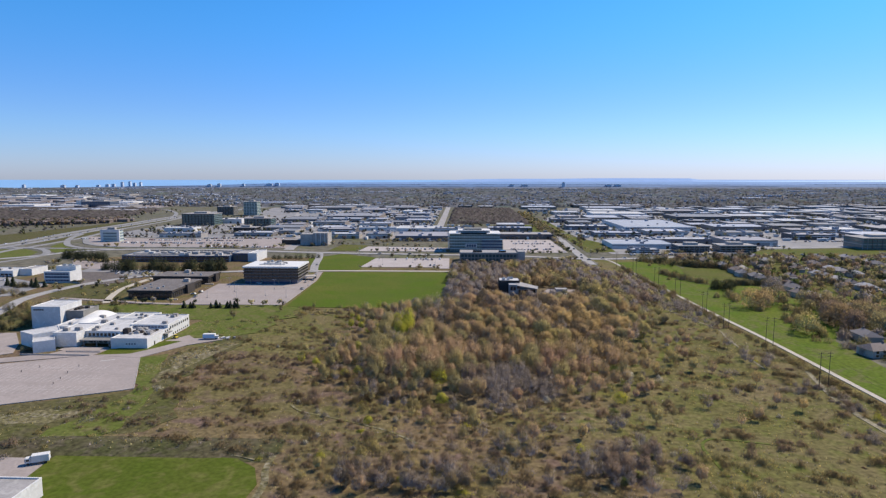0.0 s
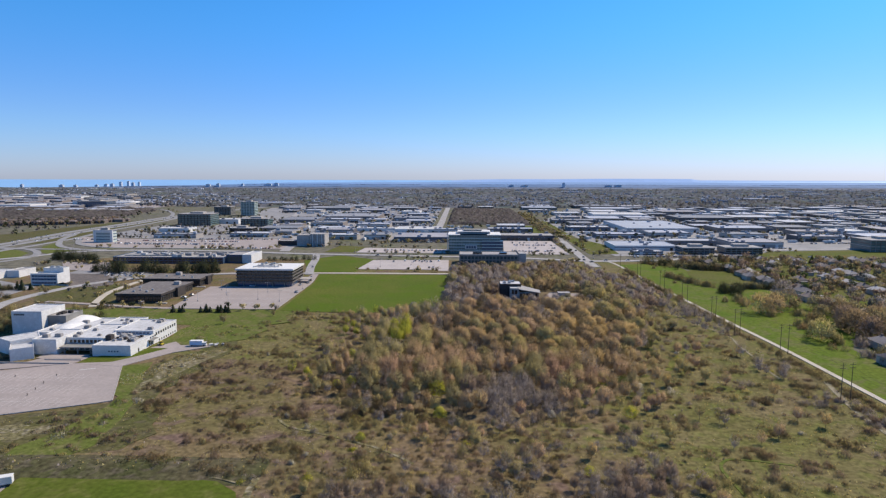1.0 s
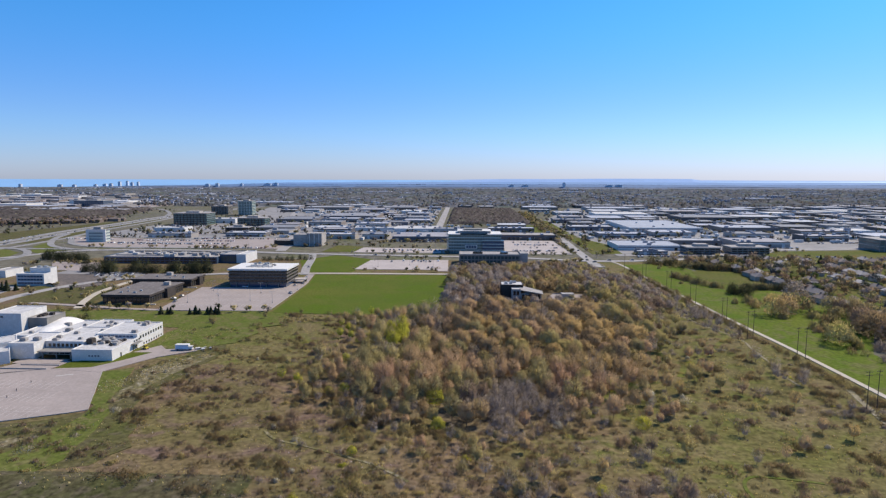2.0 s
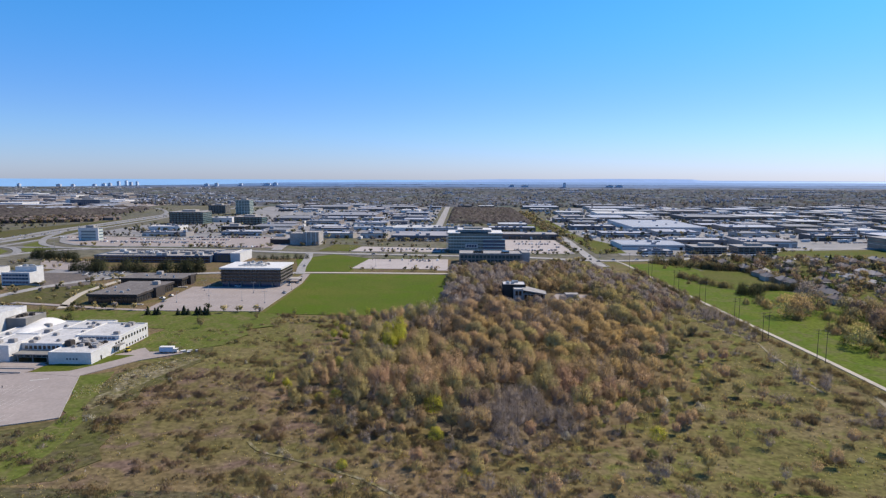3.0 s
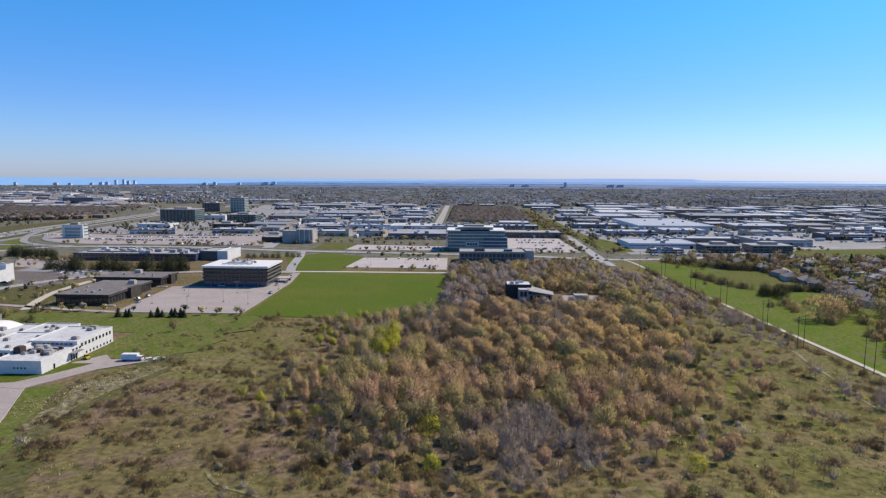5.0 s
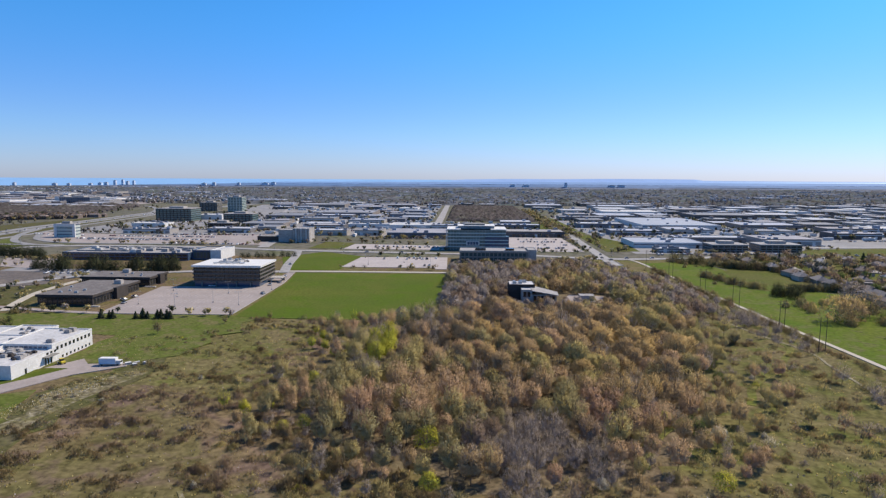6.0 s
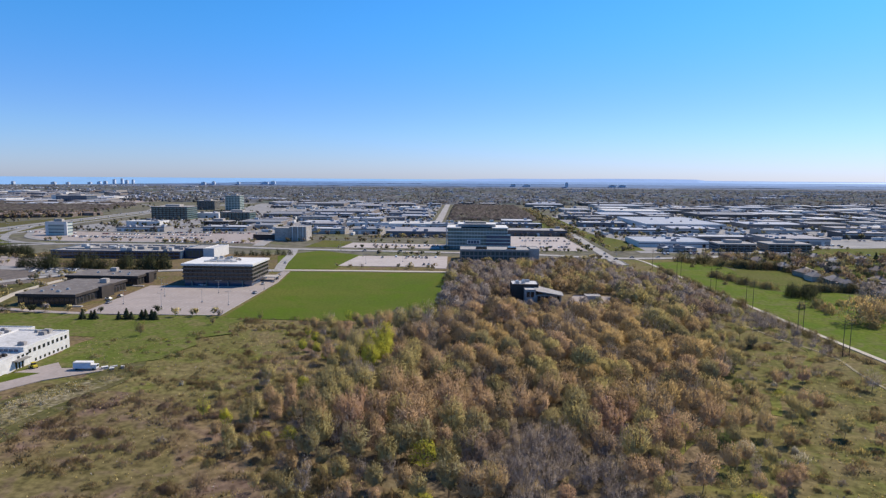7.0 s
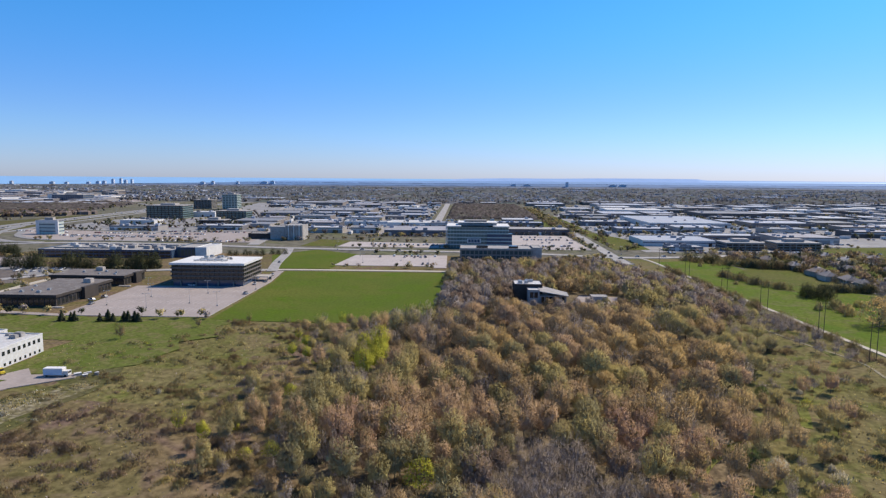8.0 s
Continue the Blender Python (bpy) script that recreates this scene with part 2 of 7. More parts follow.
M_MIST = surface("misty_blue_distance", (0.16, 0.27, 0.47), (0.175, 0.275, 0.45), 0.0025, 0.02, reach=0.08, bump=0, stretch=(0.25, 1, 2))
M_HILL = surface("hazed_blue_hills", (0.25, 0.38, 0.62), (0.26, 0.39, 0.61), 0.0015, 0.01, reach=0.04, bump=0)
BUDS = {
    "grey": foliage("bare_grey_twigs", (0.39, 0.343, 0.33), (0.43, 0.372, 0.35)),
    "russet": foliage("russet_buds", (0.631, 0.439, 0.288), (0.586, 0.411, 0.262)),
    "gold": foliage("golden_buds", (0.676, 0.490, 0.233), (0.620, 0.453, 0.228)),
    "olive": foliage("olive_leaves", (0.570, 0.484, 0.219), (0.519, 0.436, 0.205)),
    "lime": foliage("lime_leaves", (0.60, 0.58, 0.085), (0.50, 0.51, 0.09)),
    "green": foliage("young_leaves", (0.15, 0.19, 0.065), (0.12, 0.16, 0.06)),
    "fir": foliage("fir_needles", (0.092, 0.108, 0.062), (0.108, 0.118, 0.07)),
    # far tones: distance haze is put into these greyed, bluish colours
    "far": foliage("hazed_bare_woods", (0.140, 0.148, 0.170), (0.125, 0.136, 0.160), 0.12),
    "far_green": foliage("hazed_leaves", (0.102, 0.116, 0.112), (0.112, 0.122, 0.118), 0.12),
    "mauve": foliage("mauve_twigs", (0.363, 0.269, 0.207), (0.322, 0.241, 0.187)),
    # far brown is greyed for haze too
    "far_brown": foliage("hazed_brown_woods", (0.128, 0.115, 0.118), (0.116, 0.106, 0.112), 0.12),
    "white": foliage("white_blossom", (0.75, 0.70, 0.60), (0.66, 0.62, 0.50)),
    "brown": foliage("brown_twigs", (0.328, 0.246, 0.148), (0.281, 0.218, 0.128)),
    "tan": foliage("tan_buds", (0.553, 0.400, 0.230), (0.486, 0.355, 0.206)),
    "sage": foliage("dull_leaves", (0.424, 0.371, 0.201), (0.378, 0.329, 0.178)),
    "rose": foliage("rosy_buds", (0.606, 0.397, 0.282), (0.528, 0.351, 0.241)),
}
TONES = list(BUDS)


# ---- building blocks ----
def box(bm, x0, y0, z0, x1, y1, z1):
    v = [bm.verts.new(p) for p in ((x0, y0, z0), (x1, y0, z0), (x1, y1, z0), (x0, y1, z0), (x0, y0, z1), (x1, y0, z1), (x1, y1, z1), (x0, y1, z1))]
    for f in ((0, 3, 2, 1), (4, 5, 6, 7), (0, 1, 5, 4), (1, 2, 6, 5), (2, 3, 7, 6), (3, 0, 4, 7)):
        bm.faces.new([v[i] for i in f])
    return bm


def boxes(*sizes):
    bm = bmesh.new()
    for s in sizes:
        box(bm, *s)
    return bm


def prism(points, z0, z1, bm=None):
    """An upright prism over a plan."""
    bm = bm or bmesh.new()
    low = [bm.verts.new((x, y, z0)) for x, y in points]
    high = [bm.verts.new((x, y, z1)) for x, y in points]
    bm.faces.new(high)
    bm.faces.new(low[::-1])
    for i in range(len(points)):
        j = (i + 1) % len(points)
        bm.faces.new((low[i], low[j], high[j], high[i]))
    bmesh.ops.recalc_face_normals(bm, faces=bm.faces)
    return bm


def rod(bm, p, q, r0, r1, sides=6):
    p, q = Vector(p), Vector(q)
    turn = (q - p).to_track_quat("Z", "Y")
    rings = []
    for c, r in ((p, r0), (q, r1)):
        rings.append([bm.verts.new(c + turn @ Vector((r * math.cos(a), r * math.sin(a), 0))) for a in (2 * math.pi * i / sides for i in range(sides))])
    for i in range(sides):
        j = (i + 1) % sides
        bm.faces.new((rings[0][i], rings[0][j], rings[1][j], rings[1][i]))
    bm.faces.new(rings[1])
    bm.faces.new(rings[0][::-1])
    return bm


def part(name, bm, material, parent=None, label=""):
    me = bpy.data.meshes.new(name)
    bm.to_mesh(me)
    bm.free()
    me.materials.append(material)
    ob = new(name, me)
    ob.parent = parent
    return tagged(ob, label)


def thing(name, at, label, category, group="", turn=0, kind=""):
    ob = new(name)
    ob.empty_display_size = 0.5
    ob.matrix_basis = pose(*at, 0, 0, turn)
    return tagged(ob, label, category, group, kind)


def raw_mesh(name, verts, tris, materials, index=None, outward=None):
    """A mesh of triangles from arrays."""
    me = bpy.data.meshes.new(name)
    n = len(tris)
    me.vertices.add(len(verts))
    me.vertices.foreach_set("co", np.ascontiguousarray(verts, dtype=np.float32).ravel())
    me.loops.add(3 * n)
    me.loops.foreach_set("vertex_index", np.ascontiguousarray(tris, dtype=np.int32).ravel())
    me.polygons.add(n)
    me.polygons.foreach_set("loop_start", np.arange(0, 3 * n, 3, dtype=np.int32))
    for m in materials:
        me.materials.append(m)
    if index is not None:
        me.polygons.foreach_set("material_index", np.ascontiguousarray(index, dtype=np.int32))
    if outward is not None:
        a = me.attributes.new("outward", "FLOAT_VECTOR", "POINT")
        a.data.foreach_set("vector", np.ascontiguousarray(outward, dtype=np.float32).ravel())
    me.update(calc_edges=True)
    return me


def smooth(a, b, x):
    x = min(1, max(0, (x - a) / (b - a)))
    return x * x * (3 - 2 * x)


def ground_z(x, y):
    """Height of the rough land: level under everything built, gently uneven in the meadow."""
    k = smooth(-128, -95, x) * (1 - smooth(135, 158, x)) * smooth(225, 250, y) * (1 - smooth(380, 430, y))
    z = -k * 1.6 * (0.5 + 0.5 * noise.noise(Vector((x * 0.03, y * 0.03, 1.7)))) if k > 0 else 0.0
    z += 1.6 * math.exp(-((y - 214) / 4.5) ** 2) * smooth(-160, -130, x) * (1 - smooth(-80, -55, x))
    return z


def inside(x, y, poly):
    hit = False
    for i in range(len(poly)):
        (x0, y0), (x1, y1) = poly[i], poly[i - 1]
        if (y0 > y) != (y1 > y) and x < (x1 - x0) * (y - y0) / (y1 - y0) + x0:
            hit = not hit
    return hit


def organic(points, jitter):
    """The same outline with an uneven edge."""
    rng = random.Random(len(points))
    out = []
    for i, (x, y) in enumerate(points):
        x1, y1 = points[(i + 1) % len(points)]
        n = max(1, int(math.hypot(x1 - x, y1 - y) / 7))
        for k in range(n):
            t = k / n
            out.append((x + (x1 - x) * t + rng.uniform(-jitter, jitter) * (k > 0), y + (y1 - y) * t + rng.uniform(-jitter, jitter) * (k > 0)))
    return out


def plot(name, points, z, material, label, category, thick=0.12):
    """A level piece of the ground's surface."""
    ob = part(name, prism(points, z - thick - 0.2, z), material)
    return tagged(ob, label, category, kind="structure")


def ribbon(points, width, z, bm=None):
    """A band of constant width along a line, as a thin solid."""
    bm = bm or bmesh.new()
    pts = [Vector((x, y, 0)) for x, y in points]
    fine = []
    for i in range(len(pts) - 1):
        a, b, c, d = pts[max(i - 1, 0)], pts[i], pts[i + 1], pts[min(i + 2, len(pts) - 1)]
        for k in range(6):
            t = k / 6
            fine.append(0.5 * (2 * b + (c - a) * t + (2 * a - 5 * b + 4 * c - d) * t * t + (3 * b - a - 3 * c + d) * t ** 3))
    fine.append(pts[-1])
    rows = []
    for i, p in enumerate(fine):
        way = (fine[min(i + 1, len(fine) - 1)] - fine[max(i - 1, 0)]).normalized()
        side = Vector((way.y, -way.x, 0)) * width / 2
        rows.append([bm.verts.new(q) for q in (p - side + Vector((0, 0, z)), p + side + Vector((0, 0, z)), p + side + Vector((0, 0, z - 0.35)), p - side + Vector((0, 0, z - 0.35)))])
    for a, b in zip(rows, rows[1:]):
        for i in range(4):
            j = (i + 1) % 4
            bm.faces.new((a[i], a[j], b[j], b[i]))
    bm.faces.new(rows[0][::-1])
    bm.faces.new(rows[-1])
    bmesh.ops.recalc_face_normals(bm, faces=bm.faces)
    return bm


def road(name, points, width, z, material, label, category="road"):
    return tagged(part(name, ribbon(points, width, z), material), label, category, kind="structure")


# ---- ground ----
def build_ground():
    xs = [-5600, -4000, -2600, -1600, -1000, -600, -400, -300] + list(range(-260, 241, 6)) + [300, 400, 600, 1000, 1600, 2600, 4000, 5600]
    ys = [-1500, -600, -200, -120, -60] + list(range(-30, 640, 6)) + [700, 800, 1000, 1400, 2000, 2800, 3600, 4300, 4580]
    RG = random.Random(12)
    bm = bmesh.new()
    grid = [[bm.verts.new((x, y, ground_z(x, y))) for x in xs] for y in ys]
    for j in range(len(ys) - 1):
        for i in range(len(xs) - 1):
            f = bm.faces.new((grid[j][i], grid[j][i + 1], grid[j + 1][i + 1], grid[j + 1][i]))
            x, y = xs[i] + 3, ys[j] + 3
            f.smooth = True
            if -400 < x < 200 and -200 < y < 640:
                f.material_index = 2 if inside(x, y, WOODS) else 3 if 207 < y + 3 < 224 and x < -58 else 4 if x + 40 * noise.noise(Vector((x * 0.03, y * 0.03, 6.1))) + RG.uniform(-14, 14) > 62 or (y > 330 and -140 < x + RG.uniform(-12, 12) < -70) else 1
    ob = part("ground", bm, M_GROUND)
    ob.data.materials.append(M_MEADOW)
    ob.data.materials.append(M_SCRUB)
    ob.data.materials.append(M_BANK)
    ob.data.materials.append(M_GREENER)
    tagged(ob, "rough spring meadow and dry open ground reaching the horizon", "ground", kind="structure")


WOODS = [(22, 252), (-5, 268), (-27, 278), (-46, 302), (-40, 337), (-45, 374), (-43, 420), (-33, 456), (-14, 490), (-8, 615), (60, 640), (122, 645), (150, 560), (146, 470), (108, 420), (104, 375), (90, 325), (78, 296), (60, 276)]
build_ground()
plot("field", [(-121, 441), (-110, 438), (-62, 436), (-12, 442), (-9, 598), (-130, 596), (-124, 548)], 0.22, M_FIELD, "level mown green field behind the woods", "field")
plot("lawn", [(-127.8, 150), (-128, 192), (-129, 204.4), (-128.6, 207), (-120, 207.6), (-80, 208), (-68, 206), (-60, 200), (-56, 190), (-57, 176), (-60, 150)], 0.25, M_LAWN, "bright mown lawn below a grassy bank", "lawn")
plot("lawn", organic([(-205, 400), (-158, 398), (-130, 388), (-104, 408), (-112, 426), (-100, 434), (-112, 444), (-300, 441), (-290, 408)], 2.4), 0.16, M_TURF, "green lawn between the car park and the white complex", "lawn")
plot("lawn", organic([(-163.5, 346), (-150, 354), (-131, 356), (-118, 366), (-112, 388), (-118, 400), (-130, 392), (-158, 402), (-163.5, 402)], 1.6), 0.14, M_TURF, "green lawn behind the white complex", "lawn")
plot("lawn", organic([(-330, 385), (-300, 354), (-262, 352), (-262, 396), (-204, 396), (-204, 402), (-290, 410), (-322, 430)], 1.6), 0.13, M_ROUGH, "rough grass under bushes beside the hall tower", "lawn")
plot("lawn", [(-166, 320), (-150, 339), (-144, 346), (-154, 350), (-164, 344), (-184, 327), (-184, 318)], 0.32, M_LAWN, "small curved lawn beside the white complex", "lawn")
plot("lawn", [(-310, 462), (-258, 462), (-262, 505), (-300, 548), (-345, 520)], 0.16, M_ROUGH, "roadside lawn by the dark low building", "lawn")
plot("lawn", [(-145, 610), (-100, 612), (-92, 700), (-140, 735), (-170, 690)], 0.2, M_FIELD, "triangular green verge beside the curved road", "lawn")
plot("lawn", [(-165, 765), (-128, 765), (-124, 822), (-160, 835)], 0.2, M_VERGE, "grass patch at a road corner", "lawn")
plot("grass_strip", [(176, 100), (181, 266), (178, 360), (174, 438), (169, 569), (166, 672), (222, 690), (228, 560), (262, 520), (270, 440), (240, 400), (214, 360), (208, 300), (230, 100)], 0.14, M_STRIP, "bright green grass strip beside the gravel path", "grass")
plot("grass_strip", [(207, 566), (236, 560), (262, 600), (262, 636), (222, 634)], 0.2, M_VERGE, "small pale rough field behind a hedge", "grass")
plot("grass_strip", [(330, 738), (640, 738), (720, 845), (520, 822), (382, 800)], 0.14, M_VERGE, "dull green open field before the offices", "grass")
plot("grass_strip", [(153, 965), (172, 965), (172, 1300), (154, 1300)], 0.14, M_VERGE, "green verge along the road", "grass")
plot("grass_strip", [(110, 915), (140, 915), (141, 1180), (112, 1180)], 0.14, M_TURF, "rough green verge before the brown woods", "grass")
plot("grass_strip", [(154, 760), (190, 765), (196, 860), (170, 960), (155, 960)], 0.14, M_VERGE, "rough green verge beside the main road", "grass")
plot("pavement", [(-260, 240), (-182, 249), (-143, 267), (-138, 270), (-160, 316), (-186, 318), (-222, 301.6), (-270, 300)], 0.3, M_LOT, "pale worn concrete car park, empty", "car park")
plot("pavement", [(-228, 302.6), (-186, 318.2), (-184, 330), (-203, 334), (-210, 320), (-232, 310)], 0.24, M_LOT, "pale paved forecourt of the white complex", "forecourt")
plot("pavement", [(-150, 150), (-128, 150), (-128.2, 192), (-129.4, 204), (-146, 204)], 0.3, M_LOT, "pale concrete yard by the lawn", "yard")
plot("pavement", [(-200, 443), (-124.5, 444), (-126, 548), (-132, 597), (-137, 597), (-137, 575), (-147, 530), (-206, 528)], 0.3, M_LOT, "pale empty car park before the office block", "car park")
plot("pavement", [(-101, 630), (-95, 696), (-12, 699), (-10, 622), (-20, 622), (-20, 630)], 0.3, M_PALE_LOT, "pale car park beyond the green field", "car park")
plot("pavement", [(-126, 762), (-122, 812), (-15, 800), (-14, 762)], 0.3, M_PALE_LOT, "pale car park with a few trees", "car park")
plot("pavement", [(52, 755), (130, 755), (128, 905), (60, 905)], 0.3, M_PALE_LOT, "wide pale car park beside the glass offices", "car park")
plot("pavement", [(-576, 930), (-400, 890), (-246, 925), (-205, 915), (-219, 790), (-470, 800), (-520, 835)], 0.26, M_LOT, "broad grey shopping car park", "car park")
plot("pavement", [(-330, 560), (-275, 565), (-290, 600), (-370, 612), (-372, 580)], 0.26, M_DARK_LOT, "asphalt car park with parked cars", "car park")
plot("pavement", [(-420, 430), (-345, 470), (-350, 520), (-480, 590), (-520, 520)], 0.26, M_DARK_LOT, "grey asphalt yard by the white office", "yard")
plot("pavement", [(180, 745), (400, 765), (700, 860), (1300, 1500), (1400, 1800), (300, 1800), (165, 1300), (175, 960)], 0.08, M_DARK_LOT, "asphalt yards between the industrial sheds", "yard")
plot("pavement", [(-430, 960), (-60, 900), (-60, 1800), (-560, 1800)], 0.08, M_DARK_LOT, "asphalt yards between the warehouses", "yard")
plot("pavement", [(-560, 937), (-400, 897), (-250, 930), (-300, 1100), (-560, 1150)], 0.13, M_DARK_LOT, "grey asphalt behind the shops", "yard")
plot("pavement", [(-50, 880), (100, 880), (100, 1110), (-50, 1110)], 0.08, M_DARK_LOT, "asphalt yard behind the glass offices", "yard")
plot("pavement", [(-1900, 1750), (-900, 1500), (-900, 2200), (-2600, 3000), (-3000, 2800)], 0.08, M_LOT, "far pale industrial yards", "yard")

plot("rough_grass", organic([(-300, 203), (-142, 203), (-140, 222), (-110, 226), (-104, 240), (-118, 262), (-124, 300), (-116, 340), (-124, 392), (-160, 398), (-150, 352), (-132, 345), (-146, 318), (-138, 268), (-182, 246), (-300, 235)], 2.5), 0.07, M_ROUGH, "rough green grass round the concrete car park", "grass")
plot("dry_patch", organic([(-136, 272), (-128, 290), (-122, 330), (-118, 344), (-128, 345), (-142, 322), (-136, 300)], 2.0), 0.12, M_DRY, "pale dry stalks beside the car park", "grass")
plot("green_patch", organic([(-160, 315), (-148, 322), (-138, 290), (-123.5, 251), (-120, 229), (-125, 219), (-133, 214.5), (-143, 212.5), (-146, 227), (-139.5, 240), (-136.5, 267)], 1.5), 0.2, M_TURF, "fresh green grass along the edge of the car park", "grass")
plot("pavement", [(-268, 360), (-259, 361), (-240, 338), (-230, 320), (-238, 314)], 0.28, M_LOT, "pale concrete drive beside the white complex", "driveway")
plot("dry_patch", organic([(-190, 228), (-150, 232), (-142, 246), (-165, 243), (-188, 236)], 2.0), 0.12, M_DRY, "pale dry stalks below the car park", "grass")
# roads and ways
road("driveway", [(-300, 462), (-257, 454), (-226, 447.3), (-196, 443.5)], 4.5, 0.34, M_LOT, "narrow pale drive before the low dark offices", "driveway")
plot("driveway", [(-186, 318), (-160, 314), (-146, 338), (-131, 350), (-132, 354), (-148, 352), (-154, 359), (-162, 346), (-152, 346), (-160, 332), (-168, 321)], 0.36, M_LOT, "curved concrete driveway beside the white complex", "driveway")
road("gravel_path", [(184, 60), (180, 200), (178.9, 266), (177, 360), (172.8, 438), (167.7, 569), (164.8, 674), (158, 700)], 2.7, 0.3, M_TRAIL, "straight pale gravel walking path through grass", "path")
road("road", [(139, 655), (139, 686), (142, 820), (145, 905)], 10, 0.34, M_ROAD, "main road leading to the crossroads", "road")
road("road", [(145, 903), (149, 960), (158, 1000), (186, 1026)], 6, 0.335, M_DARK_LOT, "narrow lane bending off behind trees", "road")
road("road", [(-560, 640), (-500, 690), (-452, 760), (-316, 771), (-211, 751), (-148, 742), (-60, 734), (60, 722), (139, 700), (200, 706), (250, 722), (378, 806), (520, 830), (900, 900)], 11, 0.40, M_ROAD, "pale asphalt road with lamp posts across the plain", "road")
road("road", [(-150, 602), (-100, 604), (-4, 604)], 6, 0.36, M_TRAIL, "narrow pale service drive behind the field", "road")
road("road", [(-140, 595), (-150, 640), (-160, 700), (-170, 745)], 8, 0.38, M_ROAD, "curving side road beside the office", "road")
road("road", [(-280, 330), (-313, 419), (-326, 457), (-326, 490), (-318, 525), (-300, 556), (-270, 578), (-200, 600), (-146, 600)], 9, 0.37, M_ROAD, "tree-lined access road past the low buildings", "road")
road("road", [(-216, 770), (-240, 905), (-304, 1102), (-355, 1235), (-384, 1410), (-520, 2000), (-711, 2888), (-900, 3700)], 12, 0.37, M_ROAD, "curved road through the business park", "road")
road("road", [(-41, 880), (-41.6, 1190), (-45, 1690), (-50, 2300)], 13, 0.37, M_ROAD, "straight road between the warehouses", "road")
LANE = [(-606, 560), (-606, 700), (-605, 792), (-607, 855), (-617, 919), (-631, 1014), (-637, 1158), (-647, 1313), (-648, 1448), (-620, 1700), (-579, 2009), (-640, 2400)]
for k, (shift, wide) in enumerate(((-12, 14), (9, 14))):
    road("highway", [(x + shift, y) for x, y in LANE], wide, 0.42, M_HIGHWAY, ("highway carriageway with light traffic", "second highway carriageway with light traffic")[k], "highway")
plot("grass_strip", [(-720, 800), (-625, 700), (-625, 850), (-634, 919), (-650, 1014), (-655, 1158), (-664, 1300), (-690, 1160), (-712, 1022), (-730, 907)], 0.12, M_ROUGH, "mown grass slope beside the highway", "grass")
plot("grass_strip", [(-586, 830), (-556, 857), (-570, 912), (-590, 1026), (-600, 1133), (-612, 1264), (-630, 1300), (-622, 1158), (-616, 1014), (-600, 919)], 0.12, M_ROUGH, "grass between the highway and its slip road", "grass")
plot("grass_strip", [(-600, 757), (-551, 768), (-515, 738), (-500, 702), (-510, 640), (-600, 640)], 0.16, M_TURF, "green infield inside the ramp", "grass")
plot("grass_strip", [(-543, 801), (-552, 838), (-512, 796), (-480, 762), (-486, 730), (-507, 747)], 0.16, M_TURF, "small green island between the ramps", "grass")
road("ramp", [(-520, 560), (-560, 734), (-561, 794), (-565, 856), (-569, 912), (-592, 1026), (-601, 1133), (-612, 1264), (-634, 1400)], 9, 0.46, M_HIGHWAY, "slip road along the highway", "road")
road("ramp", [(-634, 1313), (-685, 1446), (-728, 1535), (-793, 1635), (-852, 1690), (-930, 1720)], 9, 0.47, M_HIGHWAY, "curving highway ramp beyond the houses", "road")
road("ramp", [(-470, 771), (-517, 802), (-553, 849), (-584, 905), (-606, 965)], 8, 0.48, M_HIGHWAY, "curving highway exit ramp", "road")
road("ramp", [(-496, 640), (-486, 690), (-500, 732), (-540, 772), (-600, 790)], 8, 0.47, M_HIGHWAY, "curving highway entry ramp", "road")
road("road", [(-640, 774), (-591, 774), (-533, 776), (-442, 772)], 9, 0.44, M_HIGHWAY, "frontage road crossing under the highway", "road")
road("road", [(-573, 921), (-545, 880), (-510, 830), (-457, 799), (-380, 794), (-260, 795)], 8, 0.45, M_HIGHWAY, "frontage road beside the shopping car park", "road")
road("street", [(300, 330), (282, 480), (284, 620), (310, 735)], 8, 0.3, M_ROAD, "residential street between rows of houses", "street")
road("street", [(362, 380), (346, 520), (350, 640), (360, 735)], 8, 0.3, M_ROAD, "residential street under bare trees", "street")
for pts, wide, cover, label in (([(87.8, 200), (87.6, 209), (87.8, 221), (92, 227), (99, 227), (112, 224)], 1.1, M_TURF, "faint green wheel track through the meadow"),
                   ([(-64.5, 256), (-58.7, 249), (-45.4, 243), (-33, 237), (-21, 230), (-10, 220)], 1.2, M_DRY, "faint dry wheel track through the meadow"),
                   ([(126, 600), (133, 540), (141, 470), (150, 420), (158.7, 387), (156, 365), (154, 342), (151, 325), (150.5, 310)], 1.2, M_WORN, "narrow pale trodden footpath beside the poles"),
                   ([(104, 322), (108, 330), (112, 339), (120.5, 350), (129, 359), (142, 375.5), (152.7, 390.6), (154, 401)], 3.0, M_PATH_GRASS, "green mown footpath curving over grass"),
                   ([(169, 306), (166.5, 297), (161, 273.5), (158.8, 254.7), (158.9, 236), (160, 190)], 2.4, M_WORN, "stony track below the power line"),
                   ([(54, 274), (57.3, 282), (65, 296), (76, 308), (85, 318)], 2.8, M_PATH_GRASS, "trodden green way into the woods")):
    ob = part("footpath", bmesh.new(), cover)
    me = ob.data
    bm = ribbon(pts, wide, 0)
    for v in bm.verts:
        v.co.z += ground_z(v.co.x, v.co.y) + 0.12
    bm.to_mesh(me)
    bm.free()
    tagged(ob, label, "footpath", kind="structure")
for dx in (-6.15, 6.15):
    tagged(part("kerb", ribbon([(139 + dx, 655), (139 + dx, 684)], 0.3, 0.48), M_KERB), "low concrete kerb along the main road", "kerb", kind="structure")
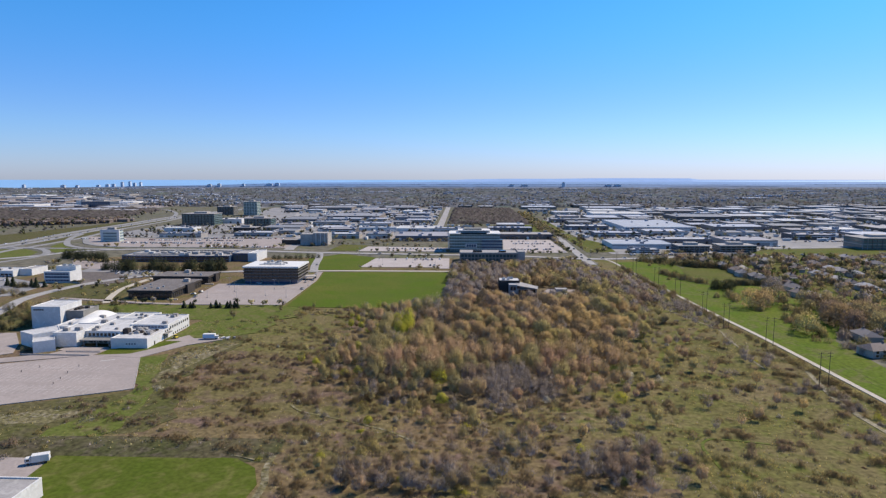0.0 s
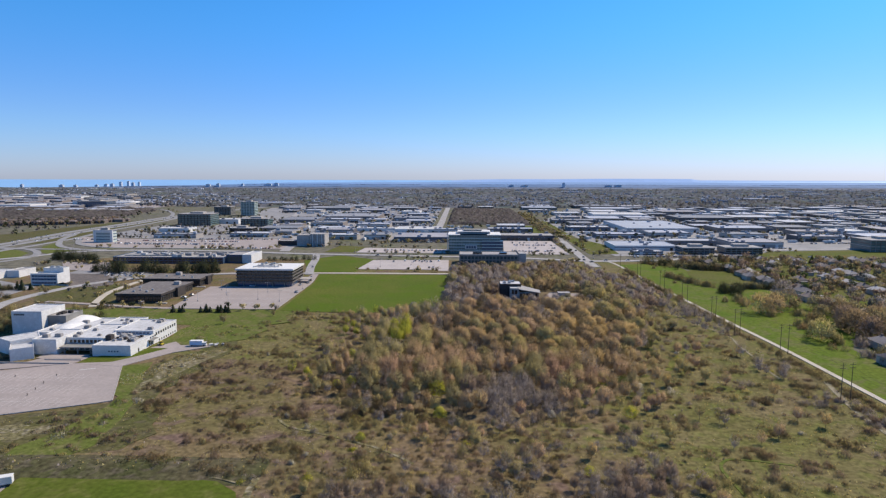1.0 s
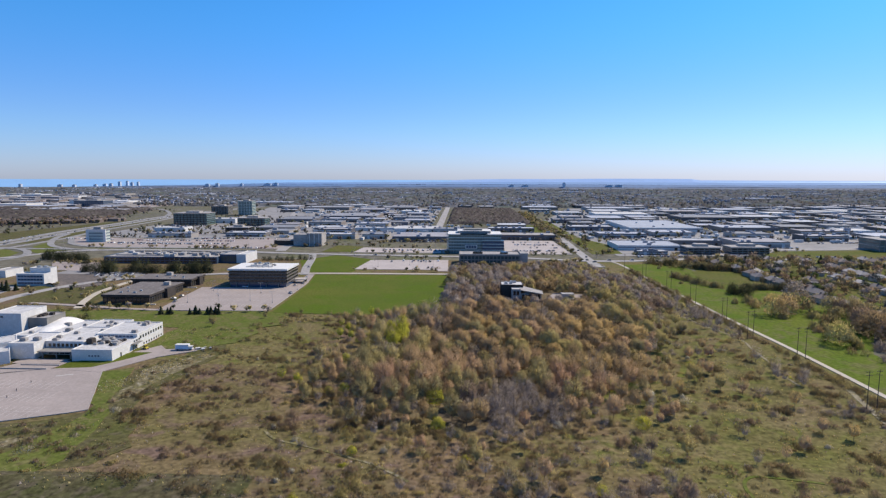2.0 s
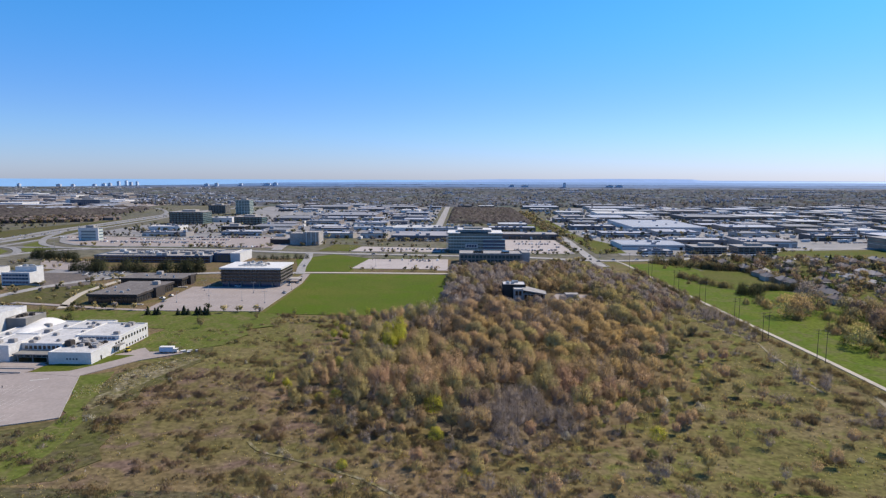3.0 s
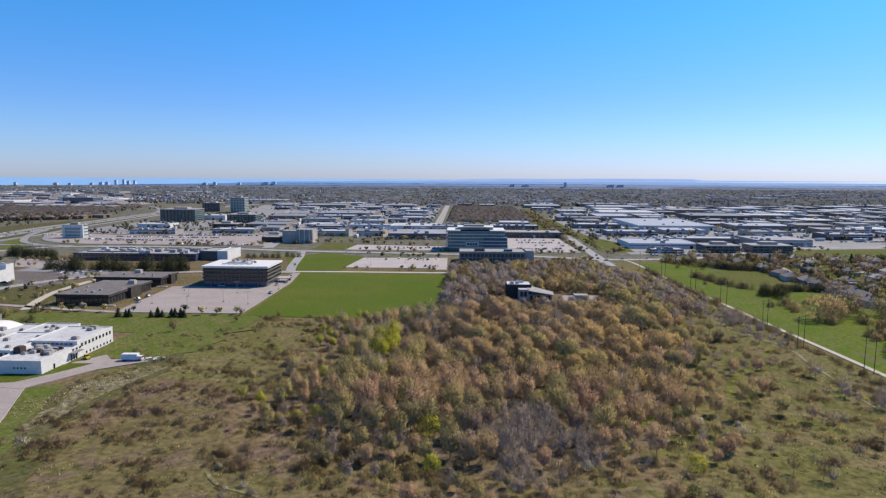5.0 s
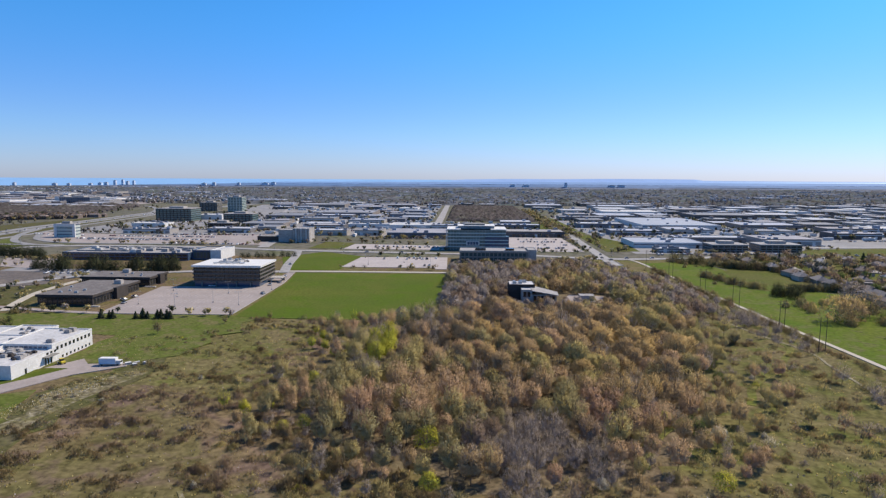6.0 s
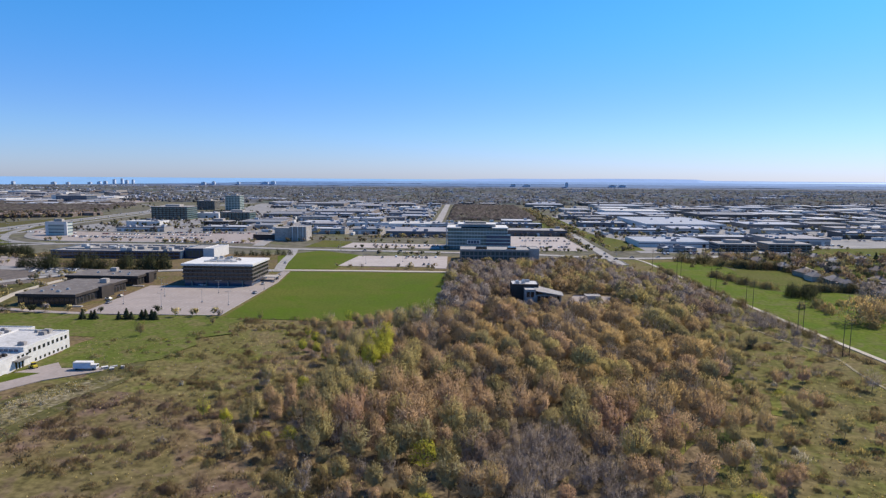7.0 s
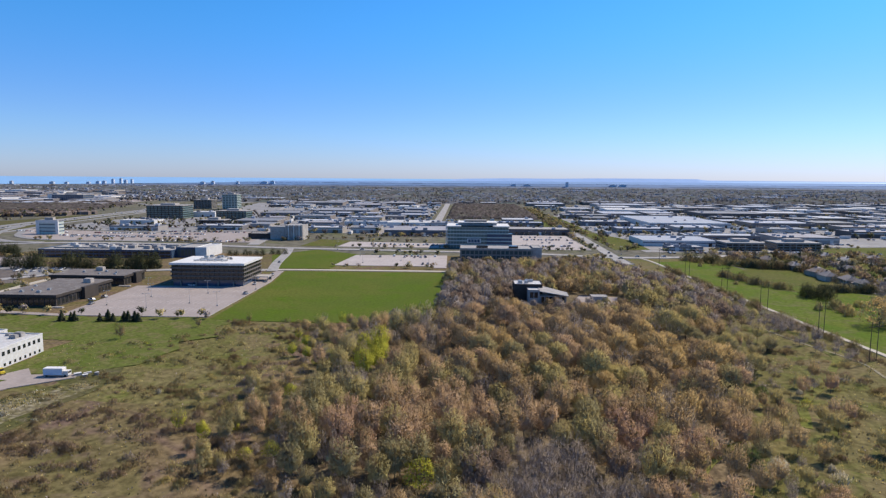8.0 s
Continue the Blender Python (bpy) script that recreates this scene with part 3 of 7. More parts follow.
for pts in ([(-200, 442.8), (-124.5, 443.8)], [(-124.3, 444), (-125.8, 548), (-131.8, 597)], [(-182, 248.8), (-143, 266.8), (-137.8, 270), (-159.8, 316)]):
    bm = bmesh.new()
    for a, b in zip(pts, pts[1:]):
        ribbon([a, b], 0.2, 0.42, bm)
    tagged(part("kerb", bm, M_CONC), "low concrete kerb at the car park's edge", "kerb", kind="structure")


def bay_lines(x0, x1, y, depth, step, z=0.31):
    bm = bmesh.new()
    x = x0
    while x < x1:
        box(bm, x, y, z - 0.1, x + 0.16, y + depth, z)
        x += step
    box(bm, x0, y + depth / 2 - 0.08, z - 0.1, x1, y + depth / 2 + 0.08, z)
    return tagged(part("bay_marking", bm, M_LINE), "worn white parking bay lines on concrete", "marking", kind="structure")


for y in (262, 277, 292):
    bay_lines(-240, -160 + (277 - y) * 0.4, y, 10, 2.8)
for y in (456, 474, 492, 510):
    bay_lines(-196, -130, y, 10, 2.8)
for y in (640, 656, 674):
    bay_lines(-92, -20, y, 9, 2.8)
for y in (780, 810, 840, 870):
    bay_lines(58, 122, y, 10, 2.8)

plot("bare_ground", organic([(-372, 590), (-327, 584), (-304, 556), (-292, 532), (-318, 514), (-338, 540)], 2.0), 0.3, surface("turned_earth", (0.12, 0.098, 0.085), (0.085, 0.072, 0.066), 0.08, 0.8, reach=0.35, bump=0.4, c3=(0.16, 0.135, 0.11)), "dark bare earth beside the white office", "bare ground")
plot("pavement", [(-424, 664), (-372, 664), (-332, 600), (-388, 612)], 0.3, M_LOT, "pale small car park behind the white office", "car park")
road("road", [(-256, 446), (-266, 470), (-275, 500), (-278, 540), (-276, 574)], 5, 0.34, M_TRAIL, "narrow pale drive beside the low office", "road")
plot("pavement", [(-236, 318), (-258, 346), (-300, 352), (-300, 312)], 0.24, M_LOT, "pale yard beside the white complex", "yard")
road("footpath", [(-129, 207.6), (-109.6, 208.6), (-90.8, 208.9), (-72, 208.5), (-62, 205.5)], 0.7, 0.34, M_DRY, "thin worn edge along the lawn", "footpath")
road("ditch", [(-57, 209), (-56.3, 199), (-53.7, 188), (-55, 165)], 2.2, 0.12, M_DRY, "stony dry ditch beside the lawn", "ditch")
# the plain's grey has distance haze mixed into the base colour
M_HAZED_PLAIN = surface("far_plain", (0.135, 0.135, 0.142), (0.15, 0.143, 0.14), 0.002, 0.02, reach=0.2, bump=0, spec=0.02, c3=(0.125, 0.13, 0.11), stretch=(1, 0.35, 1))
plot("far_plain", [(-5600, 2350), (5600, 2350), (5600, 4575), (-5600, 4575)], 0.06, M_HAZED_PLAIN, "hazy grey plain of suburbs and bare woods", "plain")

# lake and far shore; the land bands carry haze in their colours
bm = bmesh.new()
for za, zb, ya, yb in ((-3, 63, 4560, 4870),):
    bm.faces.new([bm.verts.new(p) for p in ((-5800, ya, za), (5800, ya, za), (5800, yb, zb), (-5800, yb, zb))])
tagged(part("water", bm, M_WATER), "blue lake at the horizon", "lake", kind="structure")
# nearest far band: haze mixed into a grey-blue
M_NEAR_HAZE = surface("hazed_grey_distance", (0.105, 0.138, 0.205), (0.12, 0.142, 0.195), 0.003, 0.02, reach=0.22, bump=0, stretch=(0.25, 1, 2))
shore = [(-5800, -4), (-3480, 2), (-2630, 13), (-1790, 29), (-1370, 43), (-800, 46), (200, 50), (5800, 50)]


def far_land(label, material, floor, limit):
    """A band of the far land, with haze put into its colour: it climbs gently from one height to the next, and ends at
    the lake's shore.
    """
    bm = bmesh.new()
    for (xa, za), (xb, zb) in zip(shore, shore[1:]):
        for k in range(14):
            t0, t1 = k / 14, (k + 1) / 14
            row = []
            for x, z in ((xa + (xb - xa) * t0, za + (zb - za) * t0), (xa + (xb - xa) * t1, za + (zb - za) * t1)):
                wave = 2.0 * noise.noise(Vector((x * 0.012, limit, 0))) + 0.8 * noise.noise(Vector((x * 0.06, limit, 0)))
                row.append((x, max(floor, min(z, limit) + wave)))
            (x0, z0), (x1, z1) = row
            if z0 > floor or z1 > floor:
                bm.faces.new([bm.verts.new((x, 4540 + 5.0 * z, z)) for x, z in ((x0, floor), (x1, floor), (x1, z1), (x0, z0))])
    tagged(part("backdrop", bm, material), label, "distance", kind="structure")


# stacked bands step bluer and paler to imitate thickening haze
far_land("hazy grey-blue distant woods and suburbs", M_NEAR_HAZE, -2, 16)
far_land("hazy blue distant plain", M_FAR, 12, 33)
far_land("farthest land under the hills, painted pale blue for haze", M_MIST, 29, 51)
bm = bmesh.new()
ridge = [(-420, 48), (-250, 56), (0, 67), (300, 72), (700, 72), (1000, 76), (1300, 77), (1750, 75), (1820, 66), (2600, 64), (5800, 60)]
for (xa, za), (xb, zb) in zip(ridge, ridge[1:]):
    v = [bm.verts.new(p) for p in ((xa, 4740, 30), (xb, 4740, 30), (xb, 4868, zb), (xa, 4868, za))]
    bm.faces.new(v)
tagged(part("backdrop", bm, M_HILL), "long escarpment on the horizon, haze painted as pale blue", "hills", kind="structure")


# ---- buildings ----
def window_bands(name, x0, x1, y, z0, z1, n, parent, material, axis="x", sign=-1, gap=0.5, proud=0.06):
    """A row of separate panes on one wall, each a shallow slab."""
    w = (x1 - x0) / n
    for i in range(n):
        a, b = x0 + i * w + gap / 2, x0 + (i + 1) * w - gap / 2
        lo, hi = sorted((y + sign * proud, y - sign * 0.05))
        bm = boxes((a, lo, z0, b, hi, z1)) if axis == "x" else boxes((lo, a, z0, hi, b, z1))
        part(name, bm, material, parent)


def block(parent, x0, y0, x1, y1, h, wall, roof, lip=0.5, z0=0.0, label=""):
    """One volume: walls, a sunk roof and a parapet."""
    w = part("wall", boxes((x0, y0, z0 - 0.3, x1, y1, z0 + h)), wall, parent, label)
    t = 0.35
    part("roof", boxes((x0 + t, y0 + t, z0 + h, x1 - t, y1 - t, z0 + h + 0.08)), roof, parent)
    part("parapet", boxes((x0 - 0.05, y0 - 0.05, z0 + h, x1 + 0.05, y0 + t, z0 + h + lip), (x0 - 0.05, y1 - t, z0 + h, x1 + 0.05, y1 + 0.05, z0 + h + lip),
                          (x0 - 0.05, y0 + t, z0 + h, x0 + t, y1 - t, z0 + h + lip), (x1 - t, y0 + t, z0 + h, x1 + 0.05, y1 - t, z0 + h + lip)), wall, parent)
    return w


def roof_unit(parent, x, y, z, w=3.0, d=2.2, h=1.6, material=None):
    u = part("rooftop_unit", boxes((x - w / 2, y - d / 2, z, x + w / 2, y + d / 2, z + h), (x - w / 2 + 0.3, y - d / 2 + 0.3, z + h, x + w / 2 - 0.3, y + d / 2 - 0.3, z + h + 0.25)), material or M_METAL, parent)
    return u


R = random.Random(5)


def scatter_units(parent, x0, y0, x1, y1, z, n, size=1.0, material=None):
    for _ in range(n):
        s = size * R.uniform(0.6, 1.3)
        roof_unit(parent, R.uniform(x0 + 2, x1 - 2), R.uniform(y0 + 2, y1 - 2), z, 2.8 * s, 2.0 * s, 1.3 * s, material)


def skew_block(parent, corners, h, wall, roof):
    """A volume over any plan, with its roof set in behind a low parapet."""
    part("wall", prism(corners, -0.3, h), wall, parent)
    cx, cy = sum(p[0] for p in corners) / len(corners), sum(p[1] for p in corners) / len(corners)
    part("roof", prism([(cx + (x - cx) * 0.94, cy + (y - cy) * 0.94) for x, y in corners], h, h + 0.08), roof, parent)
    n = len(corners)
    for k in range(n):
        (xa, ya), (xb, yb) = corners[k], corners[(k + 1) % n]
        q = [(xa, ya), (xb, yb), (cx + (xb - cx) * 0.95, cy + (yb - cy) * 0.95), (cx + (xa - cx) * 0.95, cy + (ya - cy) * 0.95)]
        part("parapet", prism(q, h, h + 0.45), wall, parent)


def white_complex():
    o = thing("school_complex", (-184, 329, 0.1), "low white flat-roofed complex of joined wings with rooftop units", "building")
    wings = [  # x0, y0, x1, y1, height, rooftop units
        (0, 2, 20, 25, 5.2, 0), (-2, 25.1, 20, 52, 7.0, 4), (-19.8, 12, -0.2, 42, 6.4, 5), (-33, 4, -20, 26, 7.4, 2),
        (-48, 26.2, -20, 62, 5.2, 4), (-19.8, 42.2, -2.2, 62, 5.8, 6)]
    for x0, y0, x1, y1, h, n in wings:
        block(o, x0, y0, x1, y1, h, M_WHITE, M_ROOF_WHITE)
        scatter_units(o, x0, y0, x1, y1, h + 0.08, n, 0.9, M_ROOF_GREY)
    scatter_units(o, 3, 8, 18, 24, 5.28, 14, 0.85, M_ROOF_GREY)
    scatter_units(o, 3, 8, 18, 24, 5.28, 7, 0.7, M_DARK_WALL)
    roof_unit(o, 2.5, 14, 5.28, 3.0, 3.4, 2.6, M_DARK_WALL)
    part("pipe_run", rod(rod(bmesh.new(), (6, 12, 5.9), (16, 22, 5.9), 0.28, 0.28, 6), (8, 20, 5.8), (17, 11, 5.8), 0.22, 0.22, 6), M_METAL, o)
    skew_block(o, [(-35, -9), (-27, -3), (-33.5, 6), (-42, 1)], 5.6, M_WHITE, M_ROOF_WHITE)
    skew_block(o, [(-54, 8), (-42.2, 1.2), (-33.4, 11), (-42, 22)], 7.0, M_WHITE, M_ROOF_WHITE)
    # windows
    window_bands("window", 0, 18, 25.1, 5.5, 6.6, 9, o, M_GLASS_BLUE, gap=0.35)
    window_bands("window", -18.6, -1, 12, 4.0, 5.7, 8, o, M_GLASS_DARK, gap=0.7)
    window_bands("window", 27, 51, 20, 4.4, 5.9, 9, o, M_GLASS_DARK, axis="y", sign=1, gap=1.3)
    window_bands("window", 30, 51, 20, 0.4, 1.5, 8, o, M_GLASS_DARK, axis="y", sign=1, gap=1.6)
    window_bands("window", 8, 14, 2, 2.2, 2.9, 4, o, M_GLASS_BLUE, gap=0.7)
    window_bands("door", 20, 25, 20, 0.1, 3.2, 3, o, M_GLASS_DARK, axis="y", sign=1, gap=0.8)
    window_bands("door", 9, 10.2, 20, 0.1, 2.3, 1, o, M_GLASS_DARK, axis="y", sign=1, gap=0.1)
    window_bands("window", 21, 28, 20, 4.0, 4.9, 3, o, M_GLASS_DARK, axis="y", sign=1, gap=1.0)
    # lower row: dark panes imitate the shaded recess under the canopy
    window_bands("window", -18.6, -2, 12, 0.3, 3.0, 6, o, M_GLASS_DARK, gap=0.4)
    part("canopy", boxes((-19, 4.5, 3.2, -0.4, 11.9, 3.7), (-17, 5, 0, -16.5, 5.5, 3.2), (-10, 5, 0, -9.5, 5.5, 3.2), (-3, 5, 0, -2.5, 5.5, 3.2)), M_BAND, o)
    part("door_canopy", boxes((20.06, 19, 3.5, 22.4, 26, 3.8)), M_BAND, o)
    part("garden_wall", boxes((-40, -12, -0.2, -3, -11.6, 0.7), (-19.6, -6, -0.2, -1, -5.7, 0.6)), M_CONC, o)
    part("walkway", boxes((-26, -3.2, 0.1, -2, 3.6, 0.24)), M_LOT, o)
    # curved roof of the hall
    bm = bmesh.new()
    rows = []
    for i in range(13):
        a = -1 + 2 * i / 12
        rows.append([bm.verts.new((-37 + (9.5 * a) * (0.25 + 0.75 * k) - 3 * k, 27 + 34 * k, 5.3 + 2.3 * (1 - a * a) * (0.35 + 0.65 * k))) for k in (0, 0.33, 0.66, 1)])
    base = [[bm.verts.new((v.co.x, v.co.y, 5.2)) for v in r] for r in rows]
    for a, b, c, d in zip(rows, rows[1:], base, base[1:]):
        for k in range(3):
            bm.faces.new((a[k], b[k], b[k + 1], a[k + 1]))
        bm.faces.new((c[0], d[0], b[0], a[0]))
        bm.faces.new((a[3], b[3], d[3], c[3]))
    for f in bm.faces:
        f.smooth = len(f.verts) == 4
    part("vaulted_roof", bm, M_WHITE, o, "smooth white vaulted hall roof")
    # hall tower with a dark sign of bars
    t = thing("hall_tower", (-257, 372, 0.1), "tall blank white block with a small dark sign", "building")
    block(t, 0, 0, 18, 21, 13, M_WHITE, M_ROOF_WHITE)
    # side wing: the shade it stands in is put into greyer walls
    block(t, 18.1, 5, 29, 21, 9.5, M_BAND, M_ROOF_GREY)
    scatter_units(t, 18, 6, 28, 20, 9.6, 6, 0.7, M_DARK_WALL)
    for i in range(5):
        part("sign_bar", boxes((1.6 + i * 1.3, -0.12, 11.0, 2.5 + i * 1.3, 0.05, 12.0)), M_DARK_WALL, t)


white_complex()


def office():
    o = thing("office_block", (-185, 530, 0.2), "four-storey dark glass office block with a white roof slab", "building")
    W, D = 48, 34
    part("ground_floor", boxes((1.2, 1.2, -0.3, W - 1.2, D - 1.2, 3.6)), M_GLASS_BLUE, o, "recessed blue glass ground floor")
    part("core", boxes((0.6, 0.6, 3.6, W - 0.6, D - 0.6, 14)), M_GLASS_DARK, o)
    for z in (3.3, 5.9, 8.5, 11.1):
        part("spandrel", boxes((0, 0, z, W, D, z + 0.8)), M_DIM_BAND, o, "dim brown-grey horizontal spandrel band")
    for z in (4.1, 6.7, 9.3, 11.9):
        for k in range(16):
            x = 0.8 + k * (W - 1.6) / 15
            part("mullion", boxes((x - 0.09, 0.35, z, x + 0.09, 0.62, z + 1.75)), M_DARK_WALL, o)
        for k in range(10):
            y = 1.2 + k * (D - 2.4) / 9
            part("mullion", boxes((W - 0.62, y - 0.09, z, W - 0.35, y + 0.09, z + 1.75)), M_DARK_WALL, o)
    part("roof", boxes((-0.5, -0.5, 13.6, W + 0.5, D + 0.5, 14.9)), M_WHITE, o, "white roof slab")
    part("roof_deck", boxes((0.2, 0.2, 14.9, W - 0.2, D - 0.2, 14.98)), M_WHITE, o)
    part("penthouse", boxes((14, 12, 14.9, 30, 22, 16.2)), M_ROOF_WHITE, o)
    scatter_units(o, 12, 6, 36, 26, 14.98, 14, 0.8, M_ROOF_GREY)
    for k in range(5):
        part("duct", rod(bmesh.new(), (12 + k * 4.6, 8, 15.6), (15 + k * 4.6, 11, 15.6), 0.5, 0.5, 8), M_METAL, o)
    scatter_units(o, 16, 10, 32, 22, 16.6, 4, 0.8)
    for x in (6, 16, 30.5, 40.5):
        part("column", boxes((x, 0.2, -0.2, x + 0.7, 0.9, 3.4)), M_BAND, o)
    part("canopy", boxes((W, 20, 2.9, W + 9, 29, 3.4), (W + 8.2, 20.4, -0.2, W + 8.6, 20.8, 2.9), (W + 8.2, 28.2, -0.2, W + 8.6, 28.6, 2.9)), M_CONC, o)


office()


def low_dark(at, w, d, h, label, wing):
    o = thing("low_office", at, label, "building")
    part("wall", boxes((0.8, 0.8, -0.3, w - 0.8, d - 0.8, h - 1.2)), M_DARK_WALL, o)
    n = int(w / 3)
    window_bands("window", 1.2, w - 1.2, 0.8, 0.7, h - 2.0, n, o, M_GLASS_DARK, gap=0.5)
    window_bands("window", 1.5, d - 1.5, w - 0.8, 0.7, h - 2.0, int(d / 3.5), o, M_GLASS_DARK, axis="y", sign=1, gap=0.9)
    part("fascia", boxes((0, 0, h - 1.4, w, d, h)), M_DARK_WALL, o)
    part("roof", boxes((0.3, 0.3, h, w - 0.3, d - 0.3, h + 0.08)), M_ROOF_DARK, o, "weathered brown-black tar roof")
    scatter_units(o, 3, 3, w - 3, d - 3, h + 0.08, 5, 0.7)
    roof_unit(o, w * wing, d * 0.75, h, 4.5, 3.6, 2.4, M_CONC)
    part("stair_block", boxes((w - 0.8, d * 0.42, -0.3, w + 1.6, d * 0.66, h + 0.5)), M_DARK_WALL, o)
    part("kerb_planter", boxes((w - 3, -2.2, -0.2, w + 4.5, -0.5, 0.45)), M_CONC, o)


low_dark((-249, 462, 0.15), 35, 53, 6.4, "low dark brick office with a flat tar roof", 0.8)
low_dark((-264, 527.5, 0.15), 50, 27, 6.4, "long low dark office with rooftop units", 0.45)


def long_blue():
    o = thing("glass_works", (-366, 660, 0.15), "long blue-glazed workshop behind dark evergreens", "building")
    block(o, 0, 0, 118, 44, 6.2, M_GLASS_BLUE, M_ROOF_GREY, 0.7)
    block(o, 118.2, 8, 136, 40, 8, M_GLASS_BLUE, M_ROOF_GREY, 0.7)
    block(o, 136.2, 6, 146, 40, 8.4, M_WHITE, M_ROOF_WHITE, 0.7)
    window_bands("window", 1, 117, 0, 0.8, 2.6, 24, o, M_GLASS_DARK, gap=0.6)
    window_bands("window", 1, 117, 0, 3.6, 5.4, 24, o, M_GLASS_DARK, gap=0.6)
    window_bands("window", 119, 135, 8, 1.2, 6.8, 5, o, M_GLASS_DEEP, gap=0.8)
    scatter_units(o, 2, 4, 116, 40, 6.3, 26, 1.6, M_ROOF_GREY)
    scatter_units(o, 2, 4, 116, 40, 6.3, 9, 1.6, M_ROOF_WHITE)
    part("ridge_light", boxes((6, 12, 6.3, 60, 16, 7.4), (70, 26, 6.3, 112, 30, 7.6)), M_ROOF_GREY, o)


long_blue()


def shops():
    o = thing("low_shop", (-456, 558, 0.25), "long low white shop building with a dark window front", "building")
    block(o, 0, 0, 46, 22, 5, M_WHITE, M_ROOF_WHITE, 0.5)
    block(o, 46.2, 8, 58, 30, 5.6, M_WHITE, M_ROOF_GREY, 0.5)
    window_bands("window", 1, 45, 0, 0.8, 2.8, 12, o, M_GLASS_DARK, gap=0.5)
    scatter_units(o, 2, 2, 44, 20, 5.1, 5, 0.9, M_ROOF_GREY)


shops()


def white_office():
    o = thing("white_office", (-360, 529, 0.15), "white stepped office with a blue glass front", "building")
    block(o, 0, 0, 23, 9, 9, M_WHITE, M_ROOF_WHITE, 0.8)
    block(o, 5, 9.2, 22.6, 17, 12.5, M_WHITE, M_ROOF_WHITE, 0.8)
    for z in (1.0, 4.0, 6.6):
        window_bands("window", 0.8, 22, 0, z, z + 1.7, 8, o, M_GLASS_BLUE, gap=0.25)
        part("ramp_wall", prism([(23.2, -1), (34, -5), (34.5, -4), (23.7, 6)], -0.2, 1.4), M_WHITE, o)
    scatter_units(o, 6, 10, 22, 16, 12.6, 3)


white_office()


def glass_offices():
    o = thing("glass_offices", (-14, 762, 0.2), "teal glass office block with white roof edges", "building")
    W, D = 62, 38
    part("core", boxes((0.4, 0.4, -0.3, W - 0.4, D - 0.4, 21.5)), M_GLASS_TEAL, o)
    for i in range(6):
        z = 3.2 + i * 3.6
        part("floor_band", boxes((0, 0, z, W, D, z + 0.9)), M_TEAL_BAND, o, "dull teal floor band")
    for k in range(21):
        x = 0.2 + k * (W - 0.5) / 20
        part("mullion", boxes((x - 0.1, 0.1, 0, x + 0.1, 0.45, 21.4)), M_METAL, o)
    part("entrance_frame", boxes((20, -1.2, 5.2, 34, 0.4, 9.6)), M_WHITE, o, "white framed bay on the front")
    window_bands("window", 21, 33, -1.2, 5.9, 9, 4, o, M_GLASS_BLUE, gap=0.5)
    part("side_wing", boxes((40, -3, -0.3, W + 3, 0.2, 15.5)), M_GLASS_BLUE, o)
    for z in (3.4, 7.0, 10.6, 14.6):
        part("floor_band", boxes((39.8, -3.3, z, W + 3.2, -2.9, z + 0.9)), M_TEAL_BAND, o)
    part("roof_edge", boxes((-0.8, -0.8, 21.5, 14, D, 22.4), (46, -0.8, 21.5, W + 0.8, D, 22.4)), M_WHITE, o)
    part("roof", boxes((14, 0, 21.5, 46, D, 22.1)), M_ROOF_GREY, o)
    part("penthouse", boxes((11, 9, 22.1, 50, 33, 25.0)), M_ROOF_GREY, o)
    part("penthouse", boxes((18, 14, 25.4, 40, 30, 27.2)), M_BAND, o)
    part("corner_column", boxes((-1.4, -0.6, -0.2, -0.9, -0.1, 21.5)), M_WHITE, o)
    part("corner_column", boxes((-1.4, 9, -0.2, -0.9, 9.5, 21.5)), M_WHITE, o)
    part("penthouse_roof", boxes((10.5, 8.5, 25.0, 50.5, 33.5, 25.4)), M_WHITE, o)
    f = thing("front_pavilion", (0, 669, 0.2), "long low dark glass pavilion with a pale flat roof", "building")
    block(f, 0, 0, 62, 27, 10, M_BAND, M_ROOF_GREY, 0.5)
    block(f, 62.3, 2, 70, 24, 11, M_CONC, M_ROOF_GREY, 0.4)
    for z in (1.2, 5.4):
        window_bands("window", 1, 61, 0, z, z + 3.0, 16, f, M_GLASS_DEEP, gap=0.9)
    part("fascia", boxes((-0.4, -0.5, 9.3, 62.2, -0.06, 10.6)), M_CONC, f)
    part("roof_light", prism([(14, 6), (24, 6), (22, 12), (16, 12)], 10.1, 12), M_GLASS_DARK, f)
    part("roof_light", prism([(42, 6), (50, 6), (49, 12), (43, 12)], 10.1, 12), M_GLASS_DARK, f)


glass_offices()


